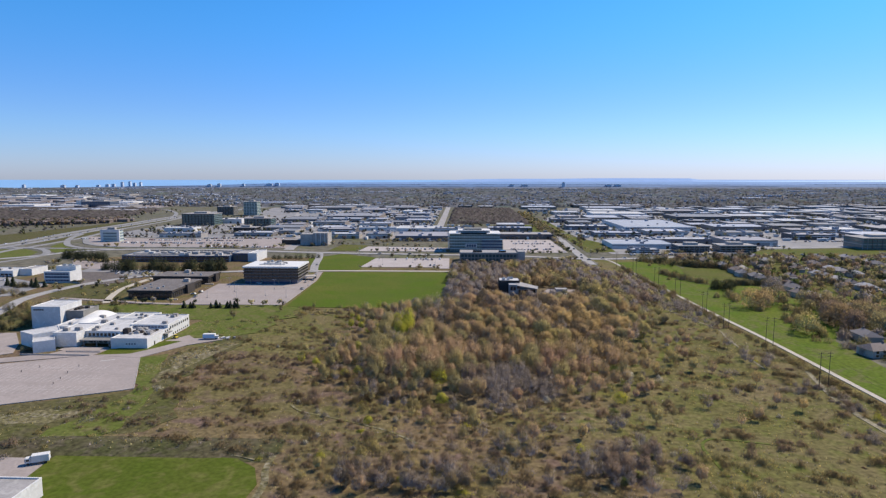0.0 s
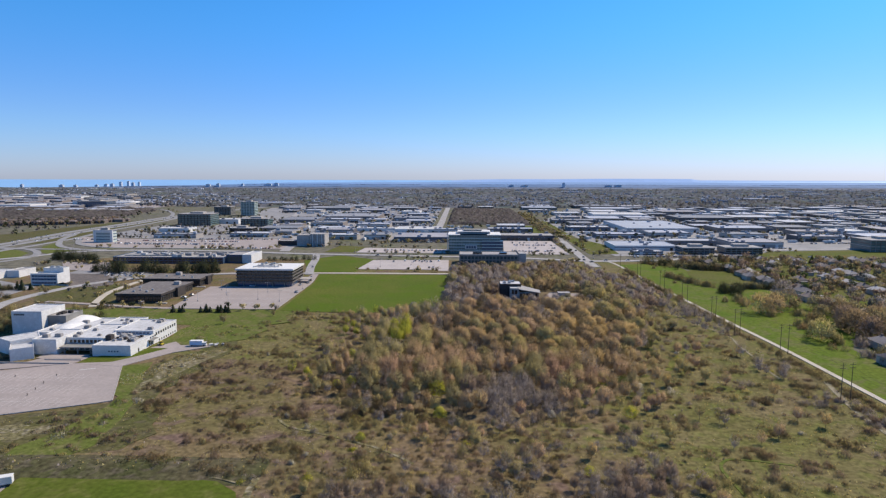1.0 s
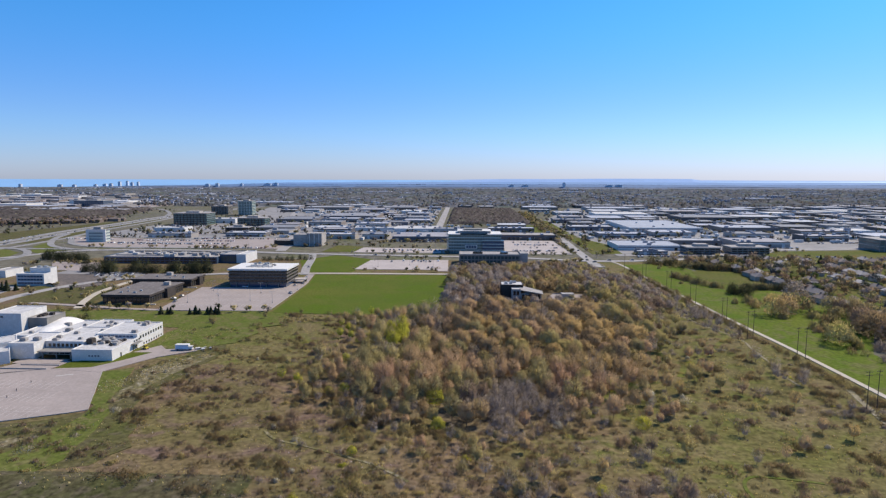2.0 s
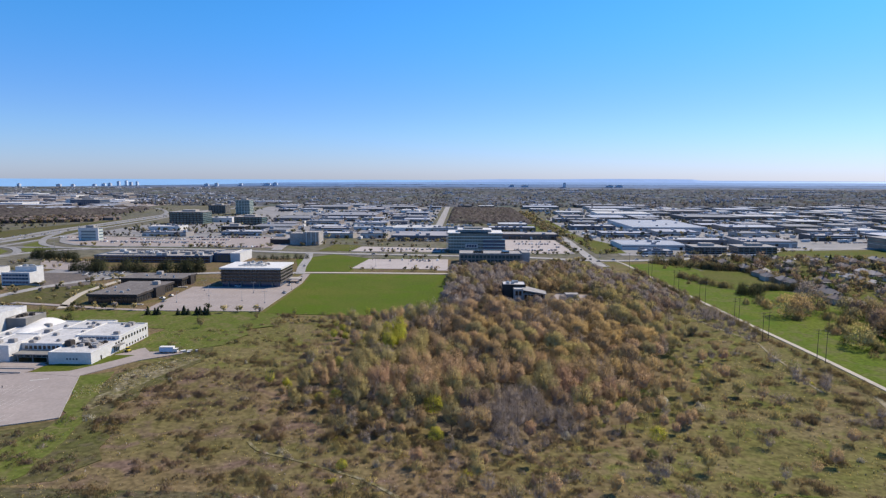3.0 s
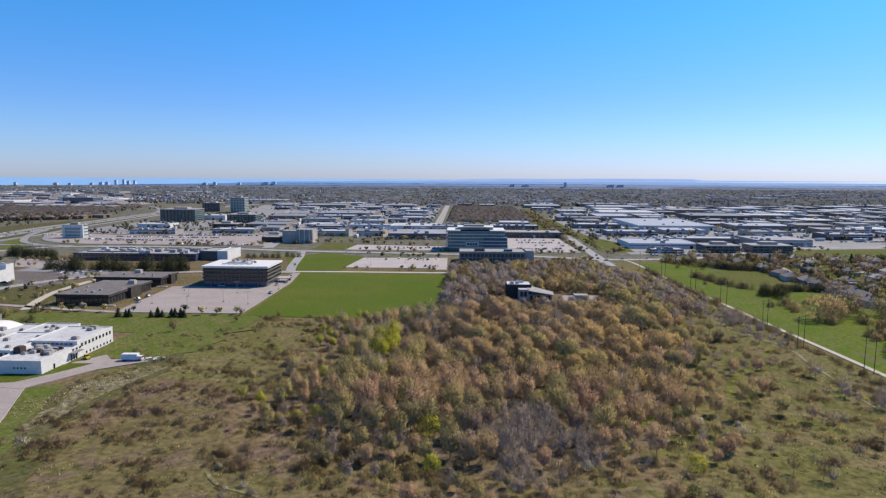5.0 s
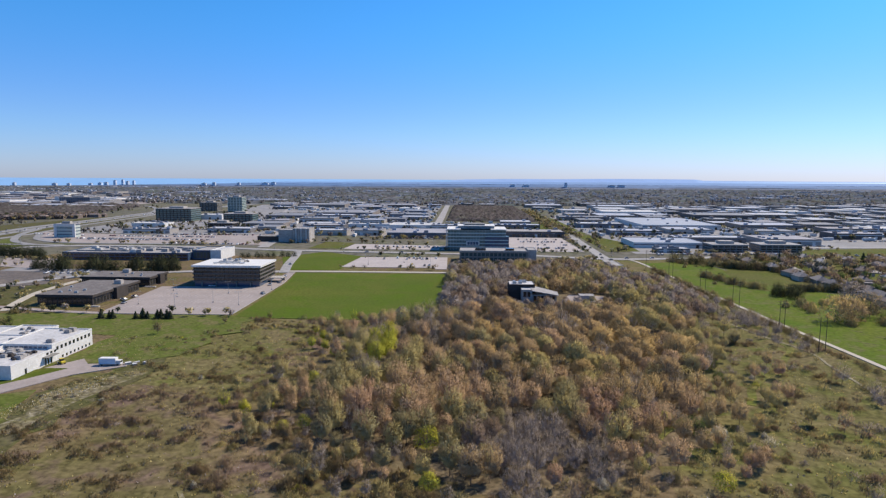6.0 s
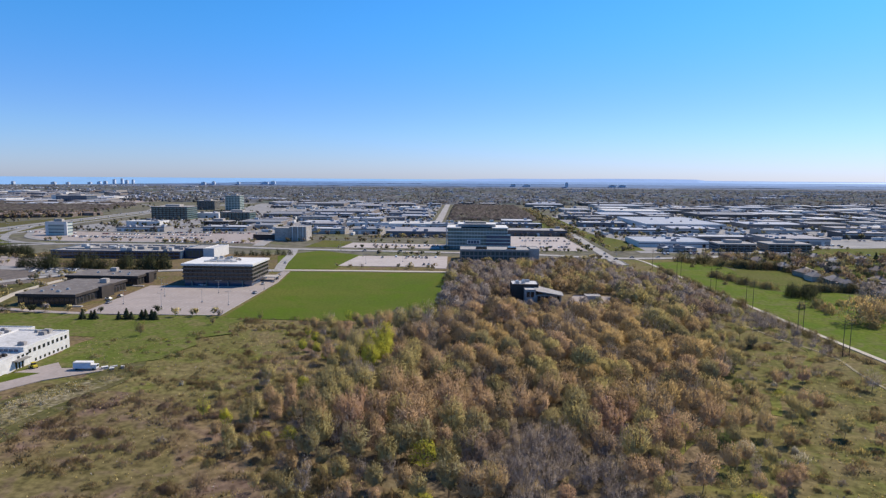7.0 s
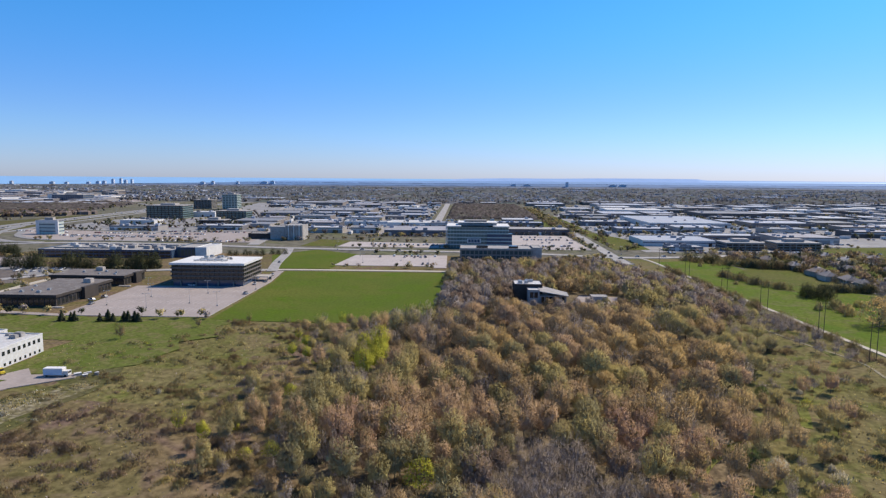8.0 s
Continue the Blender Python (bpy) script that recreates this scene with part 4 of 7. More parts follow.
def wood_house():
    o = thing("modern_house", (33, 486, 0), "modern grey house with stepped roofs among bare trees", "house")
    block(o, 0, 10, 20, 26, 10.5, M_DARK_WALL, M_ROOF_WHITE, 0.4)
    block(o, 9, 2, 17, 10, 8.5, M_CONC, M_ROOF_WHITE, 0.3)
    bm = bmesh.new()
    v = [bm.verts.new(p) for p in ((16, 2, 8.2), (37, 0, 5.6), (38, 12, 5.8), (17, 15, 9.8), (16, 2, 7.8), (37, 0, 5.2), (38, 12, 5.4), (17, 15, 9.4))]
    for f in ((0, 1, 2, 3), (7, 6, 5, 4), (0, 4, 5, 1), (1, 5, 6, 2), (2, 6, 7, 3), (3, 7, 4, 0)):
        bm.faces.new([v[i] for i in f])
    part("sloping_roof", bm, M_ROOF_GREY, o, "sloping pale grey metal roof")
    part("wall", boxes((17.2, 3, -0.3, 36, 11.5, 5.2)), M_CONC, o)
    window_bands("window", 18, 35, 3, 1, 4.6, 6, o, M_GLASS_DARK, gap=0.6)
    window_bands("window", 10, 16, 2, 4, 7.4, 2, o, M_GLASS_DARK, gap=0.6)
    scatter_units(o, 2, 12, 18, 24, 10.6, 7, 1.0)
    o.matrix_basis = o.matrix_basis @ Matrix.Diagonal((0.8, 0.9, 0.95, 1))
    plot("pavement", [(66, 494), (90, 490), (96, 512), (74, 516)], 0.15, M_LOT, "pale gravel forecourt of the house", "yard")
    g = thing("garage", (78, 498, 0.1), "small pale garage by the house", "garage")
    block(g, 0, 0, 9, 7, 2.8, M_CONC, M_ROOF_GREY, 0.2)


wood_house()


def silo_block():
    o = thing("concrete_hall", (-216, 823, 0.2), "blocky grey concrete hall with upright ribs", "building")
    block(o, 0, 4, 18, 26, 14, M_CONC, M_ROOF_GREY)
    block(o, 18.2, 0, 38, 24, 16, M_CONC, M_ROOF_GREY)
    for i in range(7):
        part("rib", boxes((18.6 + i * 3, -0.9, -0.2, 19.6 + i * 3, 0, 16.6)), M_WHITE if i % 2 else M_CONC, o)
    block(o, -26, 6, -0.2, 22, 6, M_DARK_WALL, M_ROOF_GREY)


silo_block()


def tower_block(at, w, d, h, glass, band, label, floors, white_frame=False, name="office_tower"):
    o = thing(name, at, label, "building")
    part("core", boxes((0.3, 0.3, -0.3, w - 0.3, d - 0.3, h)), glass, o)
    for i in range(floors):
        z = (i + 1) * h / floors - 0.9
        part("floor_band", boxes((0, 0, z, w, d, z + 0.9)), band, o)
    if white_frame:
        part("frame", boxes((-0.5, -0.5, 0, 3, 1.0, h + 0.5), (w - 3, -0.5, 0, w + 0.5, 1.0, h + 0.5), (3, -0.5, h - 2.5, w - 3, 1.0, h + 0.5)), M_WHITE, o)
    else:
        for k in range(int(w / 6)):
            part("pier", boxes((k * w / int(w / 6), -0.15, 0, k * w / int(w / 6) + 0.8, 0.3, h)), band, o)
    part("roof", boxes((-0.2, -0.2, h, w + 0.2, d + 0.2, h + 0.8)), M_ROOF_GREY, o)
    part("penthouse", boxes((w * 0.3, d * 0.3, h + 0.8, w * 0.7, d * 0.7, h + 3.8)), M_CONC, o)


tower_block((-509, 858, 0.3), 26, 12, 16, M_PANEL, M_GLASS_BLUE, "white-framed office with blue glass bands on a car park", 4, True)
tower_block((-530, 1150, 0), 62, 40, 21, M_GLASS_TEAL, M_GLASS_DARK, "dark glass office block with thin piers", 6)
tower_block((-518, 1440, 0), 32, 26, 32, M_GLASS_TEAL, M_PANEL, "tall grey office tower with dark windows", 9)
tower_block((-404, 1131, 0), 50, 30, 14, M_GLASS_TEAL, M_GLASS_DARK, "low dark green glass office block", 4)
tower_block((-590, 1460, 0), 40, 30, 19, M_BAND, M_GLASS_DARK, "grey office block with dark window bands", 7)
tower_block((-370, 989, 0), 36, 24, 9, M_GLASS_DARK, M_DARK_WALL, "dark two-storey office beside a car park", 3)
tower_block((-1176, 1830, 0), 30, 30, 18, M_WHITE, M_ROOF_WHITE, "far white office block beyond the woods", 4)
tower_block((-1142, 1800, 0), 88, 50, 17, M_GLASS_BLUE, M_BAND, "long far blue-grey office block", 4)
tower_block((264, 764, 0), 38, 26, 7.6, M_GLASS_DARK, M_BAND, "grey two-storey office with dark window bands", 3)
tower_block((316, 768, 0), 44, 26, 7.6, M_GLASS_DARK, M_BAND, "grey two-storey office near the road", 3)
tower_block((505, 800, 0), 60, 40, 14, M_GLASS_TEAL, M_SHED_WALL, "blue-green glazed office by the open field", 4)


def shed_source(w, d, h, at, turn, near, label, roof=None, wall=None, name="warehouse"):
    o = thing(name, at, label, "warehouse", "industrial sheds", turn)
    h *= 0.82
    wall = wall or (M_WHITE if roof else None)
    block(o, -w / 2, 0, w / 2, d, h, wall or M_SHED_WALL, roof or M_SHED_ROOF, 0.5)
    scatter_units(o, -w / 2, 0, w / 2, d, h + 0.08, 6 if near else 1, 1.5 if near else 2.4, M_SHED_ROOF)
    n = max(2, int(w / 14)) if near else 0
    for i in range(n):
        x = -w / 2 + (i + 0.5) * w / n
        part("loading_door", boxes((x - 1.8, -0.08, 0, x + 1.8, 0.05, 3.8)), M_GLASS_DARK if i % 3 else M_WHITE, o)
    if near:
        part("wall_band", boxes((-w / 2 - 0.04, -0.12, h - 2.4, w / 2 + 0.04, -0.01, h - 1.5)), M_GLASS_BLUE if w > 70 else M_WHITE, o)
    return o


SHEDS = [  # centre x, front y, width, depth, height, roof
    (232, 800, 78, 58, 7, M_ROOF_BLUE), (222, 756, 34, 18, 5, None), (334, 1056, 118, 178, 8, M_ROOF_BLUE), (322, 985, 64, 50, 7, None),
    (239, 958, 70, 34, 7, None), (222, 1242, 90, 40, 8, None), (216, 1075, 72, 34, 8, None), (300, 858, 84, 28, 8, None), (430, 960, 56, 40, 8, None),
    (388, 843, 68, 56, 8, None), (512, 920, 60, 34, 9, None), (80, 1035, 74, 26, 8, None), (-20, 1010, 50, 24, 9, None),
    (-53, 888, 84, 70, 8, None), (-124, 918, 36, 44, 8, None), (-145, 1050, 66, 20, 6, M_ROOF_WHITE), (-75, 1035, 70, 60, 6, M_ROOF_WHITE),
    (-240, 1325, 118, 110, 8, None), (-105, 1290, 76, 60, 8, None), (-455, 1196, 44, 36, 10, M_ROOF_WHITE), (-425, 920, 64, 26, 7, None),
    (-175, 915, 46, 30, 8, None), (-200, 1000, 54, 34, 8, None), (-160, 1120, 60, 40, 8, None), (-250, 1150, 60, 44, 8, None), (-240, 1240, 70, 40, 8, None),
    (-320, 940, 60, 30, 7, None), (-470, 1010, 50, 30, 8, M_ROOF_WHITE), (12, 948, 50, 24, 8, None), (470, 1060, 90, 60, 9, None), (560, 1010, 70, 40, 8, None),
]
for x, y, w, d, h, roof in SHEDS:
    shed_source(w, d, h, (x, y, 0.1), 0, True, "white-roofed industrial shed with pale walls" if roof else "grey flat-roofed industrial shed with pale walls", roof)

shed_source(88, 40, 8.5, (90, 914, 0.1), 0, True, "long dark-walled workshop with a grey roof behind the car park", M_ROOF_GREY, M_BRICK)

sources = []
R2 = random.Random(11)
SIZES = [(96, 76, 8), (60, 66, 7), (44, 52, 7), (120, 92, 9), (50, 46, 6.5), (72, 88, 8), (38, 44, 6), (64, 58, 7)]
placed = [(x, y + d / 2, w / 2 + 6, d / 2 + 6) for x, y, w, d, h, roof in SHEDS]
placed += [(90, 934, 50, 26), (62, 1440, 106, 270), (139, 1100, 22, 300), (-41, 1600, 12, 800), (-400, 1450, 70, 60), (-500, 1450, 60, 60), (-480, 1170, 60, 50)]


def free(x, y, w, d):
    return all(abs(x - a) > w + c or abs(y - b) > d + e for a, b, c, e in placed)


def add_shed(x, y):
    k = R2.randrange(len(SIZES))
    w, d, h = SIZES[k]
    if not free(x, y + d / 2, w / 2 + 3, d / 2 + 3):
        return
    placed.append((x, y + d / 2, w / 2 + 3, d / 2 + 3))
    turn = R2.choice((0, 0, 0, 2, -2))
    if R2.random() < 0.1:
        shed_source(w, d, h, (x, y, 0.1), turn, False, "white-roofed distant industrial shed with pale walls", M_ROOF_WHITE)
    elif k in dict(sources):
        copy_thing(dict(sources)[k], pose(x, y, 0.1, 0, 0, turn))
    else:
        sources.append((k, shed_source(w, d, h, (x, y, 0.1), turn, False, "grey flat-roofed distant industrial shed")))


for _ in range(1500):
    y = 880 + 950 * R2.random() ** 0.9
    side = R2.random()
    if side < 0.68:
        x = R2.uniform(185, 0.74 * y + 30)
    else:
        x = R2.uniform(-0.27 * y - 30, 95)
    add_shed(x, y)
for _ in range(160):
    y = R2.uniform(1500, 2900)
    add_shed(R2.uniform(-0.8 * y, -0.52 * y), y)


# ---- houses ----
def house(at, turn, w, d, label):
    o = thing("house", at, label, "house", "houses along the streets", turn)
    part("wall", boxes((-w / 2, -d / 2, -0.3, w / 2, d / 2, 4.0)), M_SIDING, o)
    bm = bmesh.new()
    e, zr = 0.5, 6.6
    low = [bm.verts.new(p) for p in ((-w / 2 - e, -d / 2 - e, 3.9), (w / 2 + e, -d / 2 - e, 3.9), (w / 2 + e, d / 2 + e, 3.9), (-w / 2 - e, d / 2 + e, 3.9))]
    top = [bm.verts.new(p) for p in ((-w / 2 + d * 0.3, 0, zr), (w / 2 - d * 0.3, 0, zr))]
    for f in ((low[0], low[1], top[1], top[0]), (low[2], low[3], top[0], top[1]), (low[1], low[2], top[1]), (low[3], low[0], top[0]), low[::-1]):
        bm.faces.new(f)
    roof = part("roof", bm, M_SHINGLE, o)
    part("chimney", boxes((w * 0.22, -0.5, 5.0, w * 0.22 + 0.9, 0.5, 7.4)), M_BRICK, roof)
    for x in (-w * 0.3, 0, w * 0.3):
        for z in (0.6, 2.4):
            for y, s in ((-d / 2, -1),):
                lo, hi = sorted((y + s * 0.06, y - s * 0.05))
                part("window", boxes((x - 0.8, lo, z, x + 0.8, hi, z + 1.2)), M_GLASS_DARK, o)
    part("porch", boxes((w / 2, -d * 0.3, -0.2, w / 2 + 5, d * 0.3, 2.7)), M_SIDING, o)
    part("porch_roof", prism([(w / 2 - 0.3, -d * 0.35), (w / 2 + 5.4, -d * 0.35), (w / 2 + 5.4, d * 0.35), (w / 2 - 0.3, d * 0.35)], 2.7, 3.3), M_SHINGLE, o)
    return o


plot("gardens", [(224, 200), (470, 350), (640, 720), (340, 738), (226, 700), (230, 562), (264, 522), (272, 440), (242, 398), (216, 350)], 0.06, M_VERGE, "garden ground between the houses under bare trees", "gardens")
house_sources = [house((219, 334, 0), 12, 14, 10, "two-storey house with a grey shingle roof by the grass"),
                 house((262, 489, 0), 95, 11, 9, "pale-sided house with a grey shingle roof")]
R3 = random.Random(3)
HOUSES = [(232, 362), (240, 345), (250, 330), (275, 529), (270, 512)]
for col, x in enumerate((266, 300, 330, 364, 396, 430, 465, 500)):
    for k in range(24):
        y = 330 + k * 17 + R3.uniform(-2, 2)
        if y > 455 + (0 if x > 300 else 20) and y < 712 and x < 0.70 * y + 20:
            (R3.random() < 0.6) and HOUSES.append((x + R3.uniform(-3, 3) + (y - 500) * -0.02, y))
for i, (x, y) in enumerate(HOUSES):
    copy_thing(house_sources[i % 2], pose(x, y, 0, 0, 0, R3.choice((90, 95, 85, 270, 265)) + R3.uniform(-6, 6)))


# ---- poles and lamp posts ----
def power_pole(at, h):
    o = thing("power_pole", at, "dark weathered wooden power pole with cross-arms beside the path", "power pole", "power line poles")
    part("pole", rod(bmesh.new(), (0, 0, -0.5), (0, 0, h), 0.17, 0.1, 7), M_WOOD, o)
    for z in (h - 0.8, h - 2.2):
        arm = part("cross_arm", boxes((-1.2, -0.06, z - 0.07, 1.2, 0.06, z + 0.07)), M_WOOD, o)
        for x in (-1.1, 1.1):
            part("insulator", rod(bmesh.new(), (x, 0, z + 0.07), (x, 0, z + 0.3), 0.05, 0.04, 6), M_METAL, arm)
    return o


first = power_pole((161.5, 283, 0), 16)
POLES = [(166, 284), (171, 351), (174.5, 350), (163, 387), (167, 389), (164.6, 425), (168.2, 427), (166.5, 484), (170, 483), (166, 534), (169.5, 534), (163, 590), (166, 590), (160, 640)]
for x, y in POLES:
    copy_thing(first, pose(x, y, 0))
for i, (a, b) in enumerate((((161.5, 283), (171, 351)), ((171, 351), (163, 387)), ((163, 387), (164.6, 425)), ((164.6, 425), (166.5, 484)), ((166.5, 484), (166, 534)), ((161.5, 283), (160, 200)))):
    for dx in (-1.5, 1.5):
        bm = bmesh.new()
        pts = [(a[0] + dx + (b[0] - a[0]) * t, a[1] + (b[1] - a[1]) * t, 15.4 - 3.2 * t * (1 - t)) for t in (0, 0.25, 0.5, 0.75, 1)]
        for p, q in zip(pts, pts[1:]):
            rod(bm, p, q, 0.022, 0.022, 4)
        tagged(part("power_cable", bm, M_WOOD), "thin sagging power cable between wooden poles", "cable", "power cables")


def lamp_post(at, h, turn=0):
    o = thing("lamp_post", at, "grey steel car park lamp post", "lamp post", "lamp posts", turn)
    part("post", rod(bmesh.new(), (0, 0, 0), (0, 0, h), 0.1, 0.06, 6), M_METAL, o)
    part("base", boxes((-0.35, -0.35, -0.1, 0.35, 0.35, 0.7)), M_CONC, o)
    part("arm", rod(bmesh.new(), (-1.3, 0, h - 0.1), (1.3, 0, h - 0.1), 0.06, 0.06, 5), M_METAL, o)
    part("head", boxes((-1.8, -0.2, h - 0.15, -1.2, 0.2, h + 0.05), (1.2, -0.2, h - 0.15, 1.8, 0.2, h + 0.05)), M_METAL, o)
    return o


post = lamp_post((-190, 468, 0.3), 8)
for x, y in ((-165, 462), (-148, 476), (-178, 492), (-150, 505), (-130, 470), (-126, 520), (-190, 512),
             (-80, 645), (-50, 660), (-25, 640), (-90, 690), (-70, 780), (-30, 785), (70, 800), (95, 830), (110, 790), (80, 870), (115, 880),
             (-300, 830), (-350, 850), (-250, 850), (-420, 870), (-460, 850), (-380, 790), (-120, 735), (-60, 728), (20, 722), (150, 720), (220, 722), (300, 770), (-200, 760), (-260, 768), (-330, 778), (-400, 772)):
    copy_thing(post, pose(x, y, 0.3, 0, 0, 20))
mast = tagged(lamp_post((-432, 697, 0.3), 27), "tall steel high-mast lamp beside the ramps", "mast")
copy_thing(mast, pose(-520, 960, 0.3))


# ---- vehicles ----
M_CARS = surface("mixed_car_paint", (0.5, 0.5, 0.52), (0.4, 0.4, 0.42), 0.05, 1, rough=0.35, reach=0.02, bump=0, spec=0.6)
island = M_CARS.node_tree.nodes.new("ShaderNodeNewGeometry")
shade = M_CARS.node_tree.nodes.new("ShaderNodeValToRGB")
shade.color_ramp.interpolation = "CONSTANT"
for i, c in enumerate(((0.7, 0.7, 0.7), (0.03, 0.03, 0.035), (0.35, 0.36, 0.38), (0.12, 0.02, 0.02), (0.05, 0.07, 0.13), (0.2, 0.2, 0.21))):
    e = shade.color_ramp.elements[i] if i < 2 else shade.color_ramp.elements.new(i / 6)
    e.position, e.color = i / 6, (*c, 1)
M_CARS.node_tree.links.new(island.outputs["Random Per Island"], shade.inputs[0])
M_CARS.node_tree.links.new(shade.outputs[0], M_CARS.node_tree.nodes["Principled BSDF"].inputs["Base Color"])


def car(at, turn):
    o = thing("car", at, "small parked or driving car on asphalt", "car", "cars", turn)
    bm = boxes((-0.9, -2.2, 0.35, 0.9, 2.2, 0.95))
    bmesh.ops.bevel(bm, geom=bm.edges[:], offset=0.12, segments=1, affect="EDGES")
    body = part("body", bm, M_CAR, o)
    bm = bmesh.new()
    low = [(-0.85, -1.6), (0.85, -1.6), (0.85, 1.1), (-0.85, 1.1)]
    a = [bm.verts.new((x, y, 0.93)) for x, y in low]
    b = [bm.verts.new((x * 0.8, y * 0.65 - 0.1, 1.5)) for x, y in low]
    bm.faces.new(b)
    for i in range(4):
        bm.faces.new((a[i], a[(i + 1) % 4], b[(i + 1) % 4], b[i]))
    part("cabin", bm, M_CAR_GLASS, o)
    for x in (-0.85, 0.85):
        for y in (-1.35, 1.35):
            part("wheel", rod(bmesh.new(), (x - 0.1, y, 0.33), (x + 0.1, y, 0.33), 0.33, 0.33, 8), M_TYRE, o)
    return o


first_car = car((-133, 538, 0.32), 10)
R4 = random.Random(8)
CARS = [(-171, 529, 80), (-130, 560, 15), (-133, 575, 15), (-129, 548, 15), (-127, 505, 40), (-96, 735, 95), (-60, 733, 90), (-148, 640, 10), (-30, 640, 0), (-26, 640, 5),
        (-200, 470, 5), (137, 705, 10), (141, 730, 0), (143, 790, 0), (142, 690, 90), (160, 703, 90), (185, 706, 95), (-204, 489, 60), (-206, 480, 70)]
for _ in range(36):
    k, t = R4.randrange(2, 8), R4.random()
    (xa, ya), (xb, yb) = LANE[k], LANE[k + 1]
    CARS.append((xa + (xb - xa) * t + R4.choice((-15, -9, 6, 12)), ya + (yb - ya) * t, 2))
for _ in range(30):
    CARS.append((R4.uniform(-450, -350), R4.choice((832, 836.5)) + R4.uniform(-0.4, 0.4), 0))
for _ in range(20):
    CARS.append((R4.uniform(-335, -290), R4.choice((578, 584, 592)), R4.uniform(-4, 4)))
for _ in range(20):
    CARS.append((R4.uniform(60, 125), R4.choice((785, 815, 845, 875)), R4.choice((0, 180))))
for _ in range(14):
    CARS.append((R4.uniform(-90, -18), R4.choice((778, 790, 778, 683)), R4.choice((0, 180))))
for _ in range(40):
    CARS.append((R4.uniform(195, 420), R4.choice((742, 745, 850, 945, 948, 1062)), R4.uniform(-5, 5)))
for x, y, a in CARS:
    copy_thing(first_car, pose(x, y, 0.36, 0, 0, a))


def camper(at, turn):
    o = thing("camper_trailer", at, "white and blue box trailer parked on the grass edge", "trailer", "", turn)
    bm = boxes((-3.6, -1.25, 0.6, 3.2, 1.25, 3.1))
    bmesh.ops.bevel(bm, geom=bm.edges[:], offset=0.12, segments=1, affect="EDGES")
    part("body", bm, M_WHITE, o)
    part("side_panel", boxes((-3.4, -1.29, 0.8, 3.0, -1.2, 2.6)), surface("pale_blue_paint", (0.42, 0.55, 0.68), (0.38, 0.5, 0.63), 0.5, 3, rough=0.5, reach=0.06, bump=0.02), o, "blue side panel")
    part("cab", boxes((3.25, -1.0, 0.5, 5.0, 1.0, 2.1)), M_WHITE, o)
    part("windscreen", boxes((4.6, -0.85, 1.3, 5.05, 0.85, 1.95)), M_GLASS_DARK, o)
    for x in (-2.4, 3.9):
        for y in (-1.1, 1.1):
            part("wheel", rod(bmesh.new(), (x, y - 0.12, 0.42), (x, y + 0.12, 0.42), 0.42, 0.42, 9), M_TYRE, o)


def parked(name, label, rows, seed):
    """Rows of small parked cars, too many to tell apart."""
    rng = random.Random(seed)
    bm = bmesh.new()
    for x0, y0, x1, y1, n in rows:
        for i in range(n):
            t = (i + rng.uniform(-0.2, 0.2)) / n
            x, y = x0 + (x1 - x0) * t, y0 + (y1 - y0) * t
            if rng.random() < 0.75:
                along = abs(y1 - y0) > abs(x1 - x0)
                w, d = (4.3, 1.8) if along else (1.8, 4.3)
                box(bm, x - w / 2, y - d / 2, 0.4, x + w / 2, y + d / 2, 1.1)
                box(bm, x - w * 0.36, y - d * 0.36, 1.1, x + w * 0.36, y + d * 0.36, 1.65)
    tagged(part(name, bm, M_CARS), label, "cars", kind="stuff")


ROWS_OF_CARS = [(-470, 845, -300, 838, 50), (-450, 880, -300, 872, 40), (-380, 905, -260, 905, 34), (-560, 895, -480, 880, 20), (-330, 800, -240, 795, 26), (200, 735, 330, 748, 34), (190, 850, 290, 850, 30),
                (200, 940, 300, 940, 30), (330, 945, 420, 945, 30), (360, 835, 430, 830, 24), (180, 1030, 270, 1060, 24), (-100, 880, -10, 880, 26), (-200, 980, -110, 985, 26), (-270, 1100, -200, 1120, 22), (-150, 1200, -60, 1195, 24),
                (60, 930, 120, 935, 16), (300, 1180, 420, 1180, 30), (450, 1130, 560, 1120, 28), (480, 890, 560, 900, 22), (-330, 1300, -200, 1300, 30), (-480, 980, -390, 975, 24), (-430, 1110, -350, 1115, 22), (-530, 1130, -440, 1130, 22),
                (-460, 500, -400, 540, 22), (-470, 520, -410, 560, 22), (-430, 470, -380, 505, 16), (64, 782, 120, 782, 14), (64, 850, 120, 850, 14), (-90, 786, -20, 784, 14), (-60, 690, -16, 690, 8), (600, 1000, 760, 1040, 34), (620, 1200, 800, 1240, 34)]
parked("parked_cars", "rows of small parked cars of many colours", ROWS_OF_CARS, 31)

bm = bmesh.new()
rng = random.Random(71)
for _ in range(900):
    y = rng.uniform(900, 1750)
    x = rng.uniform(-0.28 * y, 0.72 * y)
    if all(abs(x - a) > c - 2 or abs(y - b) > e - 2 for a, b, c, e in placed) and abs(x + 41) > 14 and not 100 < x < 178:
        w, d = rng.choice(((12.5, 2.6), (2.6, 12.5), (7, 2.4)))
        box(bm, x - w / 2, y - d / 2, 0.9, x + w / 2, y + d / 2, 3.9)
        box(bm, x - w * 0.4, y - d * 0.4, 0.1, x + w * 0.4, y + d * 0.4, 0.9)
tagged(part("parked_trailers", bm, M_WHITE), "white trailers and vans parked between the sheds", "trailers", kind="stuff")

camper((-138.5, 351, 0.34), 3)


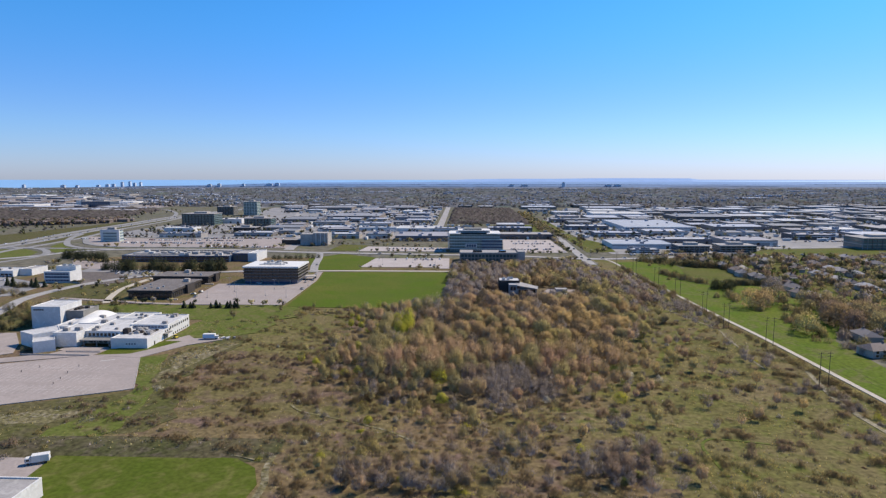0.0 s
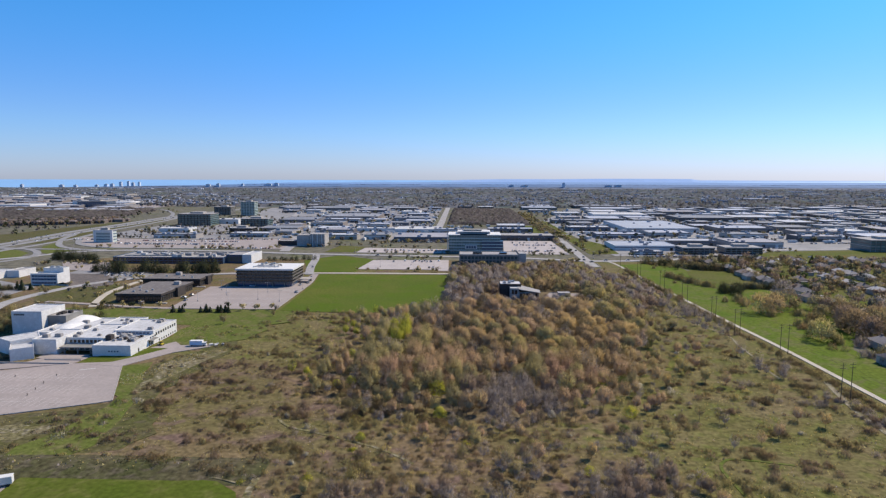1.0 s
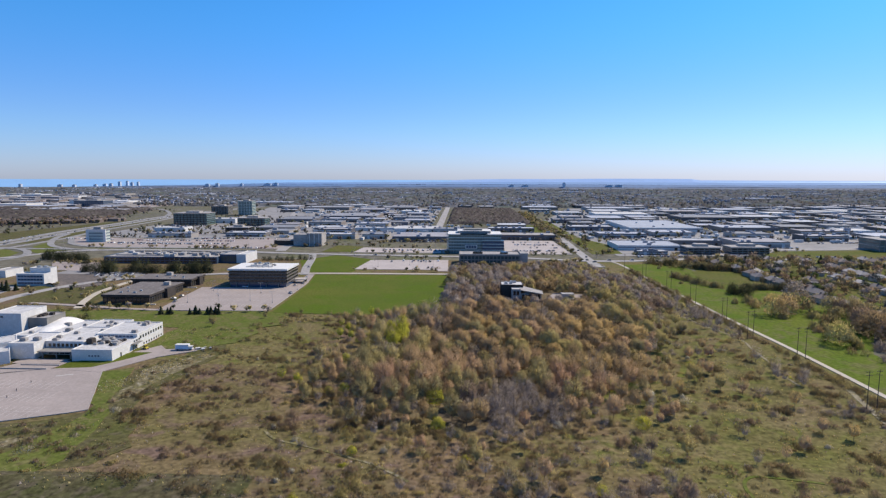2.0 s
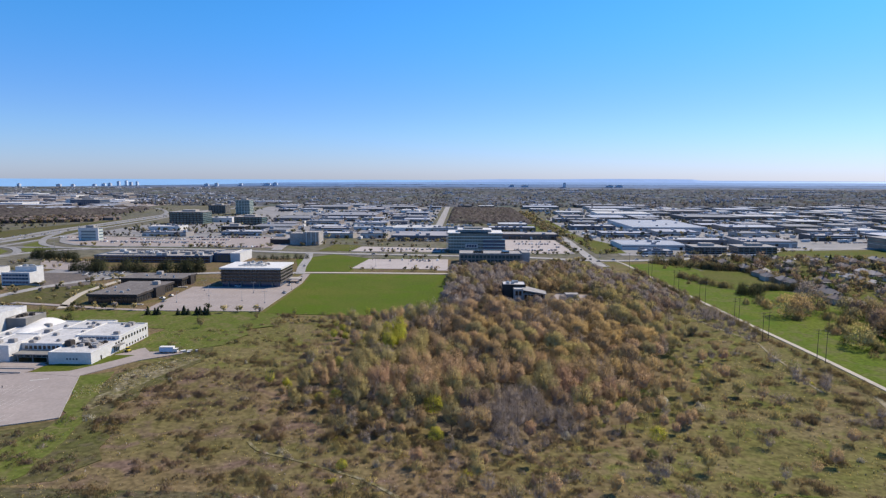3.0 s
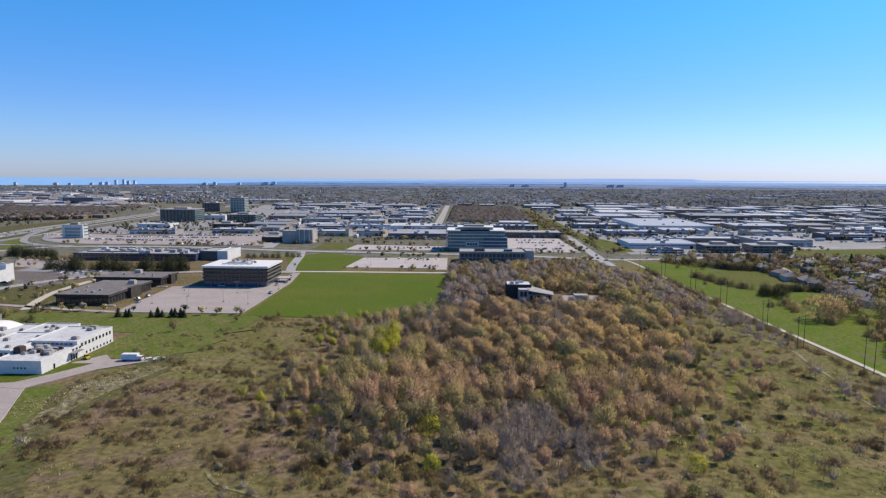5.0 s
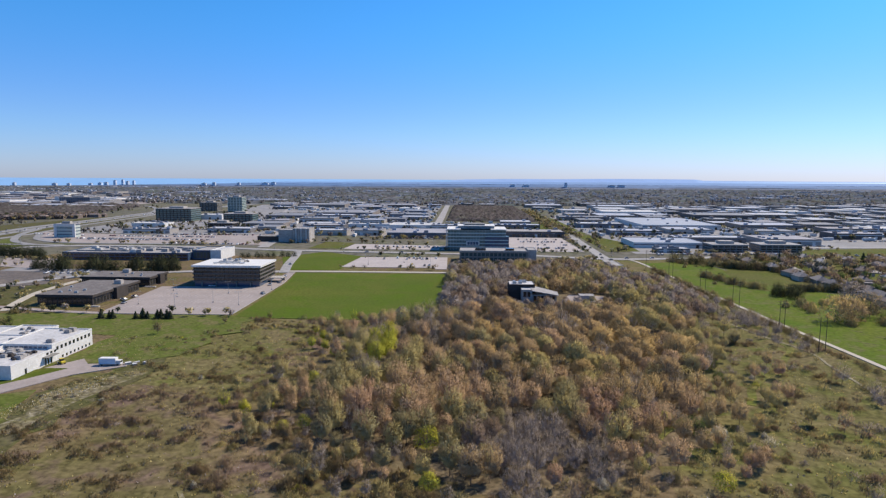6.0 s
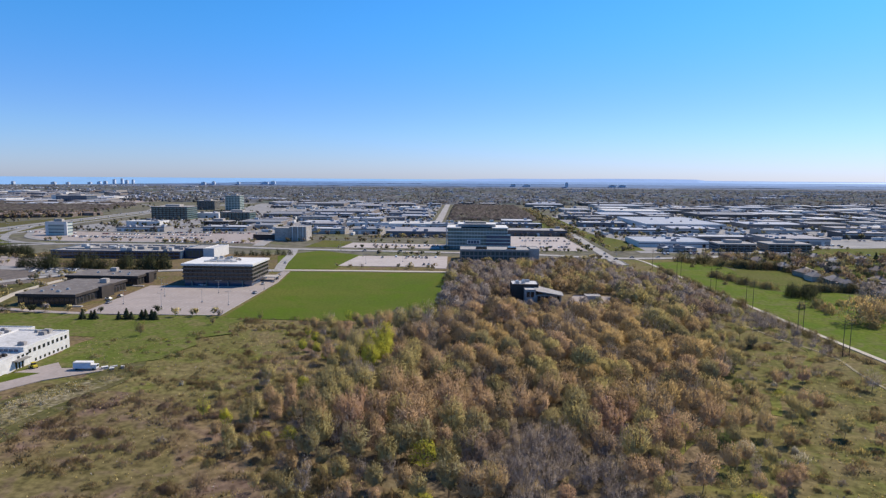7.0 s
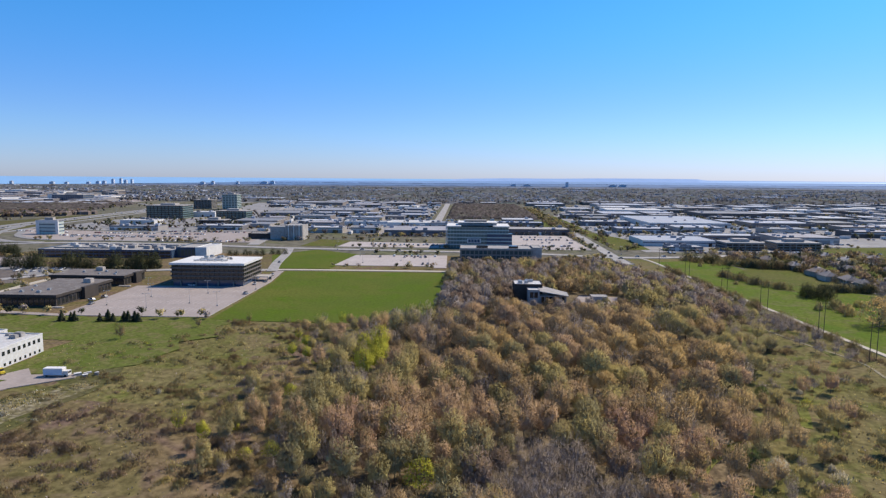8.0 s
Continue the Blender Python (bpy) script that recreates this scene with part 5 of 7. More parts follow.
def loader(at, turn):
    """A small yellow yard vehicle by the side door."""
    o = thing("yard_loader", at, "small yellow yard loader parked by a door", "loader", "", turn)
    paint = surface("yellow_paint", (0.55, 0.42, 0.03), (0.48, 0.36, 0.03), 0.6, 3, rough=0.5, reach=0.1, bump=0.02)
    bm = boxes((-0.8, -1.6, 0.5, 0.8, 0.6, 1.3))
    bmesh.ops.bevel(bm, geom=bm.edges[:], offset=0.1, segments=1, affect="EDGES")
    part("body", bm, paint, o)
    part("cab", boxes((-0.65, -0.7, 1.3, 0.65, 0.5, 2.2)), M_GLASS_DARK, o)
    part("cab_roof", boxes((-0.75, -0.8, 2.2, 0.75, 0.6, 2.32)), paint, o)
    part("bucket", prism([(-1.0, 1.2), (1.0, 1.2), (1.0, 2.0), (-1.0, 2.0)], 0.15, 0.7), M_METAL, o)
    part("lift_arm", boxes((-0.75, 0.4, 0.6, -0.6, 1.3, 0.85), (0.6, 0.4, 0.6, 0.75, 1.3, 0.85)), paint, o)
    for x in (-0.8, 0.8):
        for y in (-1.1, 0.4):
            part("wheel", rod(bmesh.new(), (x - 0.15, y, 0.42), (x + 0.15, y, 0.42), 0.42, 0.42, 9), M_TYRE, o)


loader((-158.6, 351.5, 0.36), 60)
for x, y, w, d, h in ((-131.5, 352.5, 2.2, 1.4, 1.0), (-128.5, 352, 1.6, 1.2, 0.7), (-129.5, 355, 2.6, 0.6, 0.5), (-125.5, 354, 1.2, 1.0, 0.9)):
    c = thing("crate", (x, y, 0.1), "dull crate dumped on grass behind the trailer", "crate", "dumped crates", 20 * w)
    part("box", boxes((-w / 2, -d / 2, 0, w / 2, d / 2, h)), M_CONC, c)
    part("lid", boxes((-w / 2 - 0.05, -d / 2 - 0.05, h, w / 2 + 0.05, d / 2 + 0.05, h + 0.08)), M_WHITE, c)
for x, y in ((-199, 297), (-181, 299), (-180, 289), (-178, 281), (-176.5, 274), (-203, 290)):
    b = thing("bollard", (x, y, 0.3), "short dark bollard on the concrete car park", "bollard", "bollards")
    part("post", rod(bmesh.new(), (0, 0, -0.1), (0, 0, 0.95), 0.16, 0.14, 8), M_DARK_WALL, b)
    part("foot", boxes((-0.3, -0.3, -0.1, 0.3, 0.3, 0.12)), M_CONC, b)
tagged(part("road_marking", prism([(-176, 307.6), (-169.8, 310.4), (-170.1, 311.2), (-176.3, 308.4)], 0.2, 0.312), M_KERB), "white painted bar on the car park's edge", "marking", kind="structure")


def yard_hut():
    o = thing("box_truck", (-131, 200.5, 0.3), "white box truck parked at the edge of a concrete yard", "truck", "", 205)
    bm = boxes((-3.4, -1.2, 0.7, 1.6, 1.2, 3.0))
    bmesh.ops.bevel(bm, geom=bm.edges[:], offset=0.08, segments=1, affect="EDGES")
    part("body", bm, M_WHITE, o)
    bm = boxes((1.65, -1.05, 0.5, 3.4, 1.05, 2.3))
    bmesh.ops.bevel(bm, geom=bm.edges[:], offset=0.2, segments=2, affect="EDGES")
    part("cab", bm, M_WHITE, o)
    part("windscreen", boxes((3.3, -0.85, 1.3, 3.44, 0.85, 2.05)), M_GLASS_DARK, o)
    for s in (-1, 1):
        part("side_window", boxes((2.1, min(s, s * 1.08), 1.35, 3.0, max(s, s * 1.08), 2.0)), M_GLASS_DARK, o)
        for x in (-2.4, 2.5):
            part("wheel", rod(bmesh.new(), (x, s * 0.95 - 0.14, 0.4), (x, s * 0.95 + 0.14, 0.4), 0.4, 0.4, 9), M_TYRE, o)
    b = thing("workshop", (-146, 160, 0.3), "white flat-roofed workshop with pale roof hatches", "building")
    block(b, 0, 0, 30.5, 21, 5, M_WHITE, M_ROOF_GREY, 0.5)
    scatter_units(b, 2, 4, 28, 20, 5.1, 6, 0.6, M_ROOF_WHITE)


yard_hut()


# ---- plants ----
def tube_arrays(lines, sides=3):
    """Tapered tubes along lines of (point, radius)."""
    vs, fs, off = [], [], 0
    ang = 2 * np.pi * np.arange(sides) / sides
    for line in lines:
        for (p, r0), (q, r1) in zip(line, line[1:]):
            p, q = np.array(p, float), np.array(q, float)
            w = (q - p) / (np.linalg.norm(q - p) + 1e-9)
            u = np.cross(w, (1, 0, 0) if abs(w[0]) < 0.7 else (0, 1, 0))
            u /= np.linalg.norm(u)
            s = np.cross(w, u)
            ring = np.outer(np.cos(ang), u) + np.outer(np.sin(ang), s)
            vs += [p + ring * r0, q + ring * r1]
            for i in range(sides):
                j = (i + 1) % sides
                fs += [(off + i, off + j, off + sides + j), (off + i, off + sides + j, off + sides + i)]
            off += 2 * sides
    v = np.vstack(vs)
    return v, np.array(fs), np.zeros_like(v)


def unit(a):
    return a / (np.linalg.norm(a, axis=1)[:, None] + 1e-9)


def leaf_arrays(rng, centres, size, out=None, thin=1.0, shade=None):
    """One small triangle at each centre, turned at random; shade: the way out of the crown, which the leaf's light follows."""
    n = len(centres)
    a = rng.normal(size=(n, 3))
    if out is not None:
        a = a * 0.35 + out
    a = unit(a)
    b = unit(np.cross(a, rng.normal(size=(n, 3)) if shade is None else unit(shade) + 0.3 * rng.normal(size=(n, 3))))
    s = size * rng.uniform(0.6, 1.5, n)[:, None]
    v = np.stack([centres - a * s * 0.5 - b * s * 0.45 * thin, centres - a * s * 0.5 + b * s * 0.45 * thin, centres + a * s * 0.7], 1).reshape(-1, 3)
    o = unit((np.cross(a, b) if shade is None else unit(shade)) + 0.13 * rng.normal(size=(n, 3)))
    return v, np.arange(3 * n).reshape(-1, 3), np.repeat(o, 3, 0)


def join(*parts):
    vs, fs, os, off = [], [], [], 0
    for v, f, o in parts:
        vs.append(v)
        fs.append(f + off)
        os.append(o)
        off += len(v)
    return np.vstack(vs), np.vstack(fs), np.vstack(os)


def tree_shape(seed, h, r, low=0.35, leaves=860, size=0.36, twigs=160, lobes=10):
    """Trunk with limbs, and a crown of twigs and small leaves in uneven lobes with gaps."""
    rng = np.random.default_rng(seed)
    bend = rng.normal(size=2) * 0.04 * h
    fork = h * rng.uniform(0.28, 0.4)
    lines = [[((0, 0, -0.4), 0.017 * h), ((bend[0] * 0.5, bend[1] * 0.5, fork), 0.012 * h), ((bend[0], bend[1], h * 0.8), 0.004 * h)]]
    mid = h * (low + 1) / 2
    tall = h * (1 - low) / 2
    cs = []
    for k in range(lobes):
        a = 2 * np.pi * (k + rng.uniform(-0.3, 0.3)) / lobes * 1.62
        q = rng.uniform(0.1, 0.66) * r
        z = mid + tall * (rng.uniform(-0.6, 0.66) - 0.35 * (q / r) ** 2)
        c = np.array((bend[0] + q * np.cos(a), bend[1] + q * np.sin(a), z))
        cs.append(c)
        start = np.array((bend[0] * 0.6, bend[1] * 0.6, max(0.3, min(fork * rng.uniform(0.8, 1.4), z - 0.5))))
        knee = start + (c - start) * 0.5 + np.array((0, 0, -0.03 * h))
        lines.append([(start, 0.006 * h), (knee, 0.0045 * h), (c, 0.002 * h)])
    cs = np.array(cs)
    heart = np.array((bend[0], bend[1], mid - 0.5 * tall))
    lobe_r = r * rng.uniform(0.36, 0.54, lobes)
    stretch = np.array((1, 1, min(1.3, max(0.75, tall / r))))

    def spread(n, lo, hi):
        pick = rng.integers(0, lobes, n)
        d = unit(rng.normal(size=(n, 3)))
        p = cs[pick] + d * (lobe_r[pick] * rng.uniform(lo, hi, n) ** 0.6)[:, None] * stretch
        return p, d, unit(p - heart) + 0.6 * d + np.array((0, 0, 0.45))
    pts, d, way = spread(leaves, 0.66, 1.15)
    parts = [leaf_arrays(rng, pts, size * 1.35, 0.4 * unit(way) + np.array((0, 0, 0.2)), 0.56, shade=way)]
    if twigs:
        pts, d, way = spread(twigs, 0.2, 0.9)
        grow = unit(d + np.array((0, 0, 0.9)))
        parts.append(leaf_arrays(rng, pts, 0.12 * h, grow, 0.07, shade=way))
    return tube_arrays(lines), join(*parts)


def smoothed(a, b, x):
    x = np.clip((x - a) / (b - a), 0, 1)
    return x * x * (3 - 2 * x)


def fan_shape(seed, h, r, low=0.12, buds=900, size=0.8, twigs=150, limbs=12, thin=0.2, rough=0.3, trunk=0.013):
    """A budding tree: limbs fan out from the trunk into sprays of fine upright twigs; each spray is a lobe of the crown, with gaps between."""
    rng = np.random.default_rng(seed)
    lean = rng.normal(size=2) * 0.03 * h
    heart = np.array((lean[0] * 0.5, lean[1] * 0.5, h * (low + 0.3 * (1 - low))))
    th = np.arccos(np.clip(1 - (np.arange(limbs) + rng.uniform(0.2, 0.8, limbs)) / limbs * 1.32, -1, 1))
    az = np.arange(limbs) * 2.4 + rng.uniform(-0.5, 0.5, limbs)
    grow = rng.uniform(0.82, 1.06, limbs)[:, None]
    up = np.cos(th)
    tips = heart + grow * np.stack((r * 0.86 * np.sin(th) * np.cos(az), r * 0.86 * np.sin(th) * np.sin(az), np.where(up > 0, up * (h - heart[2]) * 0.94, up * (heart[2] - low * h))), 1)
    lobes = unit(tips - heart)

    def shell(d):
        near = np.max(d @ lobes.T, axis=1)
        reach = np.sqrt((r * d[:, 0]) ** 2 + (r * d[:, 1]) ** 2 + (np.where(d[:, 2] > 0, h - heart[2], heart[2] - low * h) * d[:, 2]) ** 2)
        reach = reach * (1 - rough * (1 - smoothed(0.8, 0.99, near)))
        side = lobes[np.argmax(d @ lobes.T, axis=1)]
        return heart + d * reach[:, None], unit(d + 0.7 * (d - side) + np.array((0, 0, 0.2)))

    def sample(n, lo):
        d = rng.normal(size=(n, 3))
        d[:, 2] = np.abs(d[:, 2]) * np.where(rng.uniform(0, 1, n) < 0.26, -0.7, 1.0)
        p, way = shell(unit(d))
        f = 1 - (1 - lo) * rng.uniform(0, 1, n) ** 1.4 + 0.05 * rng.normal(size=n)
        return heart + (p - heart) * f[:, None], way
    foot = np.array((0, 0, low * h * 0.6))
    pts, way = sample(buds, 0.66)
    parts = [leaf_arrays(rng, pts, size, 0.45 * unit(pts - foot) + 0.35 * rng.normal(size=pts.shape) + np.array((0, 0, 0.25)), thin, shade=way)]
    if twigs:
        pts, way = sample(twigs, 0.5)
        parts.append(leaf_arrays(rng, pts, 0.12 * h, 0.9 * unit(pts - foot) + np.array((0, 0, 0.8)), 0.075, shade=way))
    lines = [[((0, 0, -0.4), trunk * h), ((heart[0], heart[1], heart[2] * 0.8), 0.7 * trunk * h), ((lean[0], lean[1], h * 0.82), 0.003 * h)]]
    for q in tips[rng.permutation(limbs)[:max(4, limbs // 2)]]:
        s = np.array((heart[0] * 0.7, heart[1] * 0.7, max(0.3, heart[2] * rng.uniform(0.45, 0.9))))
        lines.append([(s, 0.006 * h), (s + (q - s) * 0.5 + (0, 0, -0.02 * h), 0.004 * h), (q, 0.0015 * h)])
    return tube_arrays(lines), join(*parts)


def dome_shape(seed, h, r, leaves=150, size=0.23, twigs=90):
    """A low shrub: an uneven dome of fine upright twigs and buds."""
    rng = np.random.default_rng(seed)
    p = rng.uniform(0, 6.28, 3)

    def sample(n, lo):
        a = rng.uniform(0, 2 * np.pi, n)
        e = np.arcsin(rng.uniform(0.02, 0.99, n))
        s = np.sqrt(rng.uniform(lo, 1, n)) * (1 + 0.25 * np.sin(2 * a + p[0]) * np.cos(e) + 0.15 * np.sin(5 * a + p[1]))
        d = np.stack((np.cos(a) * np.cos(e), np.sin(a) * np.cos(e), np.sin(e)), 1)
        return d * s[:, None] * np.array((r, r, h)), unit(d * (1, 1, 1.2) + np.array((0, 0, 0.15)))
    pts, way = sample(leaves, 0.2)
    a = leaf_arrays(rng, pts, size * 1.7, 0.8 * way + np.array((0, 0, 0.5)), 0.34, shade=way)
    pts, way = sample(twigs, 0.15)
    b = leaf_arrays(rng, pts * (1, 1, 0.7), 0.42 * h, unit(way * (0.7, 0.7, 0.2) + np.array((0, 0, 0.9))), 0.07, shade=way)
    lines = []
    for k in range(3):
        t = rng.uniform(0, 6.28)
        lines.append([((0.1 * np.cos(t), 0.1 * np.sin(t), -0.2), 0.04), ((r * 0.5 * np.cos(t), r * 0.5 * np.sin(t), h * 0.8), 0.012)])
    return tube_arrays(lines), join(a, b)


def mat_shape(seed, h, r, leaves=165, size=0.28, twigs=36):
    """A soft low thicket: several overlapping tufts that thin out towards their edges."""
    rng = np.random.default_rng(seed)
    n = 5
    a = rng.uniform(0, 2 * np.pi, n)
    q = r * 0.55 * np.sqrt(rng.uniform(0, 1, n))
    tufts = np.stack((q * np.cos(a), 0.7 * q * np.sin(a)), 1)
    tall = h * rng.uniform(0.55, 1.0, n)

    def sample(m):
        k = rng.integers(0, n, m)
        off = rng.normal(size=(m, 2)) * r * 0.27
        fall = np.exp(-0.5 * (np.linalg.norm(off, axis=1) / (r * 0.34)) ** 2)
        z = tall[k] * fall * rng.uniform(0.25, 1.05, m)
        way = np.column_stack((off / r * 1.0 + tufts[k] / r * 0.6, np.full(m, 0.9)))
        return np.column_stack((tufts[k] + off, z)), unit(way)
    pts, way = sample(leaves)
    a = leaf_arrays(rng, pts, size * 1.8, 0.7 * way + np.array((0, 0, 0.7)), 0.3, shade=way)
    pts, way = sample(twigs)
    b = leaf_arrays(rng, pts, 0.3 * h, unit(way * (0.8, 0.8, 0.5) + np.array((0, 0, 0.6))), 0.08, shade=way)
    lines = [[((x, y, -0.2), 0.04), ((x * 1.2, y * 1.2, t * 0.7), 0.012)] for (x, y), t in zip(tufts[:2], tall)]
    return tube_arrays(lines), join(a, b)


def fir_shape(seed, h, r, leaves=420):
    rng = np.random.default_rng(seed)
    t = rng.uniform(0, 1, leaves) ** 0.7
    z = h * (1 - t) * 0.96 + 0.04 * h
    layer = 0.75 + 0.25 * np.sin(t * 42)
    a = rng.uniform(0, 2 * np.pi, leaves)
    q = r * t * layer * rng.uniform(0.55, 1.05, leaves)
    pts = np.stack((q * np.cos(a), q * np.sin(a), z), 1)
    out = np.stack((np.cos(a), np.sin(a), np.full(leaves, -0.3)), 1)
    return tube_arrays([[((0, 0, -0.3), 0.02 * h), ((0, 0, h), 0.004 * h)]]), leaf_arrays(rng, pts, 0.2 * r + 0.35, out, 0.9, shade=out * (1, 1, -2))


TREES = [fan_shape(100 + k, *spec, buds=1500, size=0.6, twigs=260, limbs=11, thin=0.29, rough=0.42) for k, spec in enumerate(((11.0, 3.0, 0.16), (10.0, 2.8, 0.14), (12.0, 3.3, 0.18), (9.2, 2.7, 0.14), (10.4, 3.5, 0.17), (9.8, 2.9, 0.16)))]
BACK = [fan_shape(110 + k, *spec, buds=430, size=1.1, twigs=30, limbs=9, thin=0.4) for k, spec in enumerate(((9.0, 4.6, 0.14), (8.4, 4.2, 0.12), (9.6, 5.0, 0.16), (8.0, 4.0, 0.12), (9.2, 4.8, 0.15)))]
OAKS = [fan_shape(120 + k, *spec, buds=1550, size=0.78, twigs=160, limbs=15, thin=0.3, rough=0.4, trunk=0.02) for k, spec in enumerate(((12.6, 4.7, 0.42), (13.4, 5.2, 0.44), (12.0, 4.5, 0.4), (13.8, 4.9, 0.46), (12.4, 5.4, 0.4)))]
THIN = [fan_shape(140 + k, *spec, buds=300, size=0.9, twigs=360, limbs=10, thin=0.12, rough=0.4) for k, spec in enumerate(((10, 2.9, 0.06), (8.8, 2.5, 0.05), (11, 3.3, 0.08), (8.4, 2.5, 0.05)))]
TALL_THIN = [fan_shape(170 + k, *spec, buds=380, size=0.8, twigs=420, limbs=13, thin=0.14, rough=0.4, trunk=0.015) for k, spec in enumerate(((12, 4.0, 0.2), (11, 3.6, 0.18), (12.6, 4.3, 0.24)))]
SAPLING = [fan_shape(150 + k, *spec, buds=360, size=0.56, twigs=90, limbs=9, thin=0.2) for k, spec in enumerate(((6.4, 1.9, 0.12), (5.4, 1.7, 0.1), (7.2, 2.0, 0.16)))]
BROAD = [fan_shape(160 + k, *spec, buds=1100, size=0.62, twigs=60, limbs=15, thin=0.4) for k, spec in enumerate(((9, 5.2, 0.06), (7.5, 4.6, 0.05), (10, 5.6, 0.08)))]
SOFT = [tree_shape(180 + k, *spec, leaves=190, size=0.9, twigs=4, lobes=7) for k, spec in enumerate(((8, 4.6, 0.12), (7.2, 4.2, 0.1), (9, 4.8, 0.15), (7, 3.6, 0.08)))]
STREET = [tree_shape(185 + k, *spec, leaves=84, size=1.25, twigs=0, lobes=5) for k, spec in enumerate(((8, 4.6, 0.12), (7.2, 4.2, 0.1), (9, 4.8, 0.15)))]
LIGHT = [tree_shape(190 + k, *spec, leaves=52, size=1.55, twigs=0, lobes=3) for k, spec in enumerate(((8, 4.4, 0.1), (7, 4.0, 0.08), (9, 4.8, 0.12)))]
ROUND = [dome_shape(250 + k, *spec, leaves=620, size=0.44, twigs=60) for k, spec in enumerate(((5.2, 3.6), (4.4, 3.9), (6.2, 3.6)))]
SCREEN = [dome_shape(280 + k, *spec, leaves=950, size=0.34, twigs=4) for k, spec in enumerate(((6.4, 3.8), (5.6, 4.2), (7.4, 3.6)))]
PUFFS = [dome_shape(260 + k, *spec, leaves=420, size=0.38, twigs=4) for k, spec in enumerate(((5.4, 3.6), (4.6, 4.0), (6.4, 3.6)))]
MATS = [mat_shape(270 + k, *spec) for k, spec in enumerate(((1.5, 2.8), (2.1, 3.0), (1.1, 2.6), (2.6, 2.9), (1.7, 4.0), (2.9, 3.3)))]
BUSHES = [mat_shape(200 + k, *spec, leaves=330, size=0.22, twigs=110) for k, spec in enumerate(((1.5, 2.5), (2.2, 2.9), (1.1, 2.2), (3.0, 2.8), (1.7, 3.8), (3.4, 3.1)))]
DOMES = [dome_shape(240 + k, *spec, leaves=230, size=0.26, twigs=36) for k, spec in enumerate(((1.3, 2.6), (1.9, 2.4), (1.5, 3.4), (2.3, 3.0)))]
BUSHES[0], BUSHES[1], BUSHES[4] = DOMES[0], DOMES[1], DOMES[2]
MATS[2], MATS[3], MATS[4] = DOMES[0], DOMES[3], DOMES[2]
LOW = [dome_shape(220 + k, 2.4, 2.6, leaves=50, size=0.45, twigs=12) for k in range(4)]
FIRS = [fir_shape(230 + k, *spec) for k, spec in enumerate(((7.0, 3.4), (6.2, 3.2), (7.6, 3.6), (8.5, 3.8)))]
mesh_store = {}


def plant(kind, k, shapes, tone, x, y, scale, turn, label, category, group, base=None):
    """One plant as a thing with its woody part and its crown; alike plants share their meshes."""
    key = (kind, k, tone)
    woody, crown = ("stem", "foliage") if kind == "shrub" else ("trunk", "crown")
    if key not in mesh_store:
        (tv, tf, _), (cv, cf, co) = shapes[k]
        mesh_store[key] = (raw_mesh(woody, tv, tf, [M_BARK]), raw_mesh(crown, cv, cf, [BUDS[tone]], outward=co))
    o = thing(kind, (x, y, ground_z(x, y) if base is None else base), label, category, group)
    o.matrix_basis = o.matrix_basis @ pose(0, 0, 0, 0, 0, turn) @ Matrix.Scale(scale, 4)
    for name, me in zip((woody, crown), mesh_store[key]):
        new(name, me).parent = o
    return o


class Mass:
    """Many plants gathered into one mesh."""

    def __init__(self):
        self.v, self.f, self.m, self.o, self.off = [], [], [], [], 0

    def add(self, shape, tone, x, y, scale, turn, wood=True, base=None):
        z = ground_z(x, y) if base is None else base
        c, s = math.cos(turn), math.sin(turn)
        rot = np.array(((c, -s, 0), (s, c, 0), (0, 0, 1)))
        for (v, f, o), idx in ((shape[0], len(TONES)), (shape[1], TONES.index(tone))):
            if idx == len(TONES) and not wood:
                continue
            self.v.append(v @ rot.T * scale + np.array((x, y, z)))
            self.o.append(o @ rot.T)
            self.f.append(f + self.off)
            self.m.append(np.full(len(f), idx))
            self.off += len(v)

    def build(self, name, label, category):
        me = raw_mesh(name, np.vstack(self.v), np.vstack(self.f), [BUDS[t] for t in TONES] + [M_BARK], np.concatenate(self.m), np.vstack(self.o))
        return tagged(new(name, me), label, category, kind="stuff")


TONE_WORDS = {"grey": "bare grey", "russet": "russet-budded", "gold": "golden-budded", "olive": "olive-leaved", "lime": "bright lime-green", "green": "fresh green", "brown": "bare brown", "tan": "tan-budded", "sage": "dull green-leaved", "mauve": "bare mauve", "rose": "rosy-budded", "white": "white-blossomed", "fir": "dark evergreen"}


def clump(x, y, s, shift=0.0):
    return noise.noise(Vector((x * s + shift, y * s - shift, 0.3 + shift)))


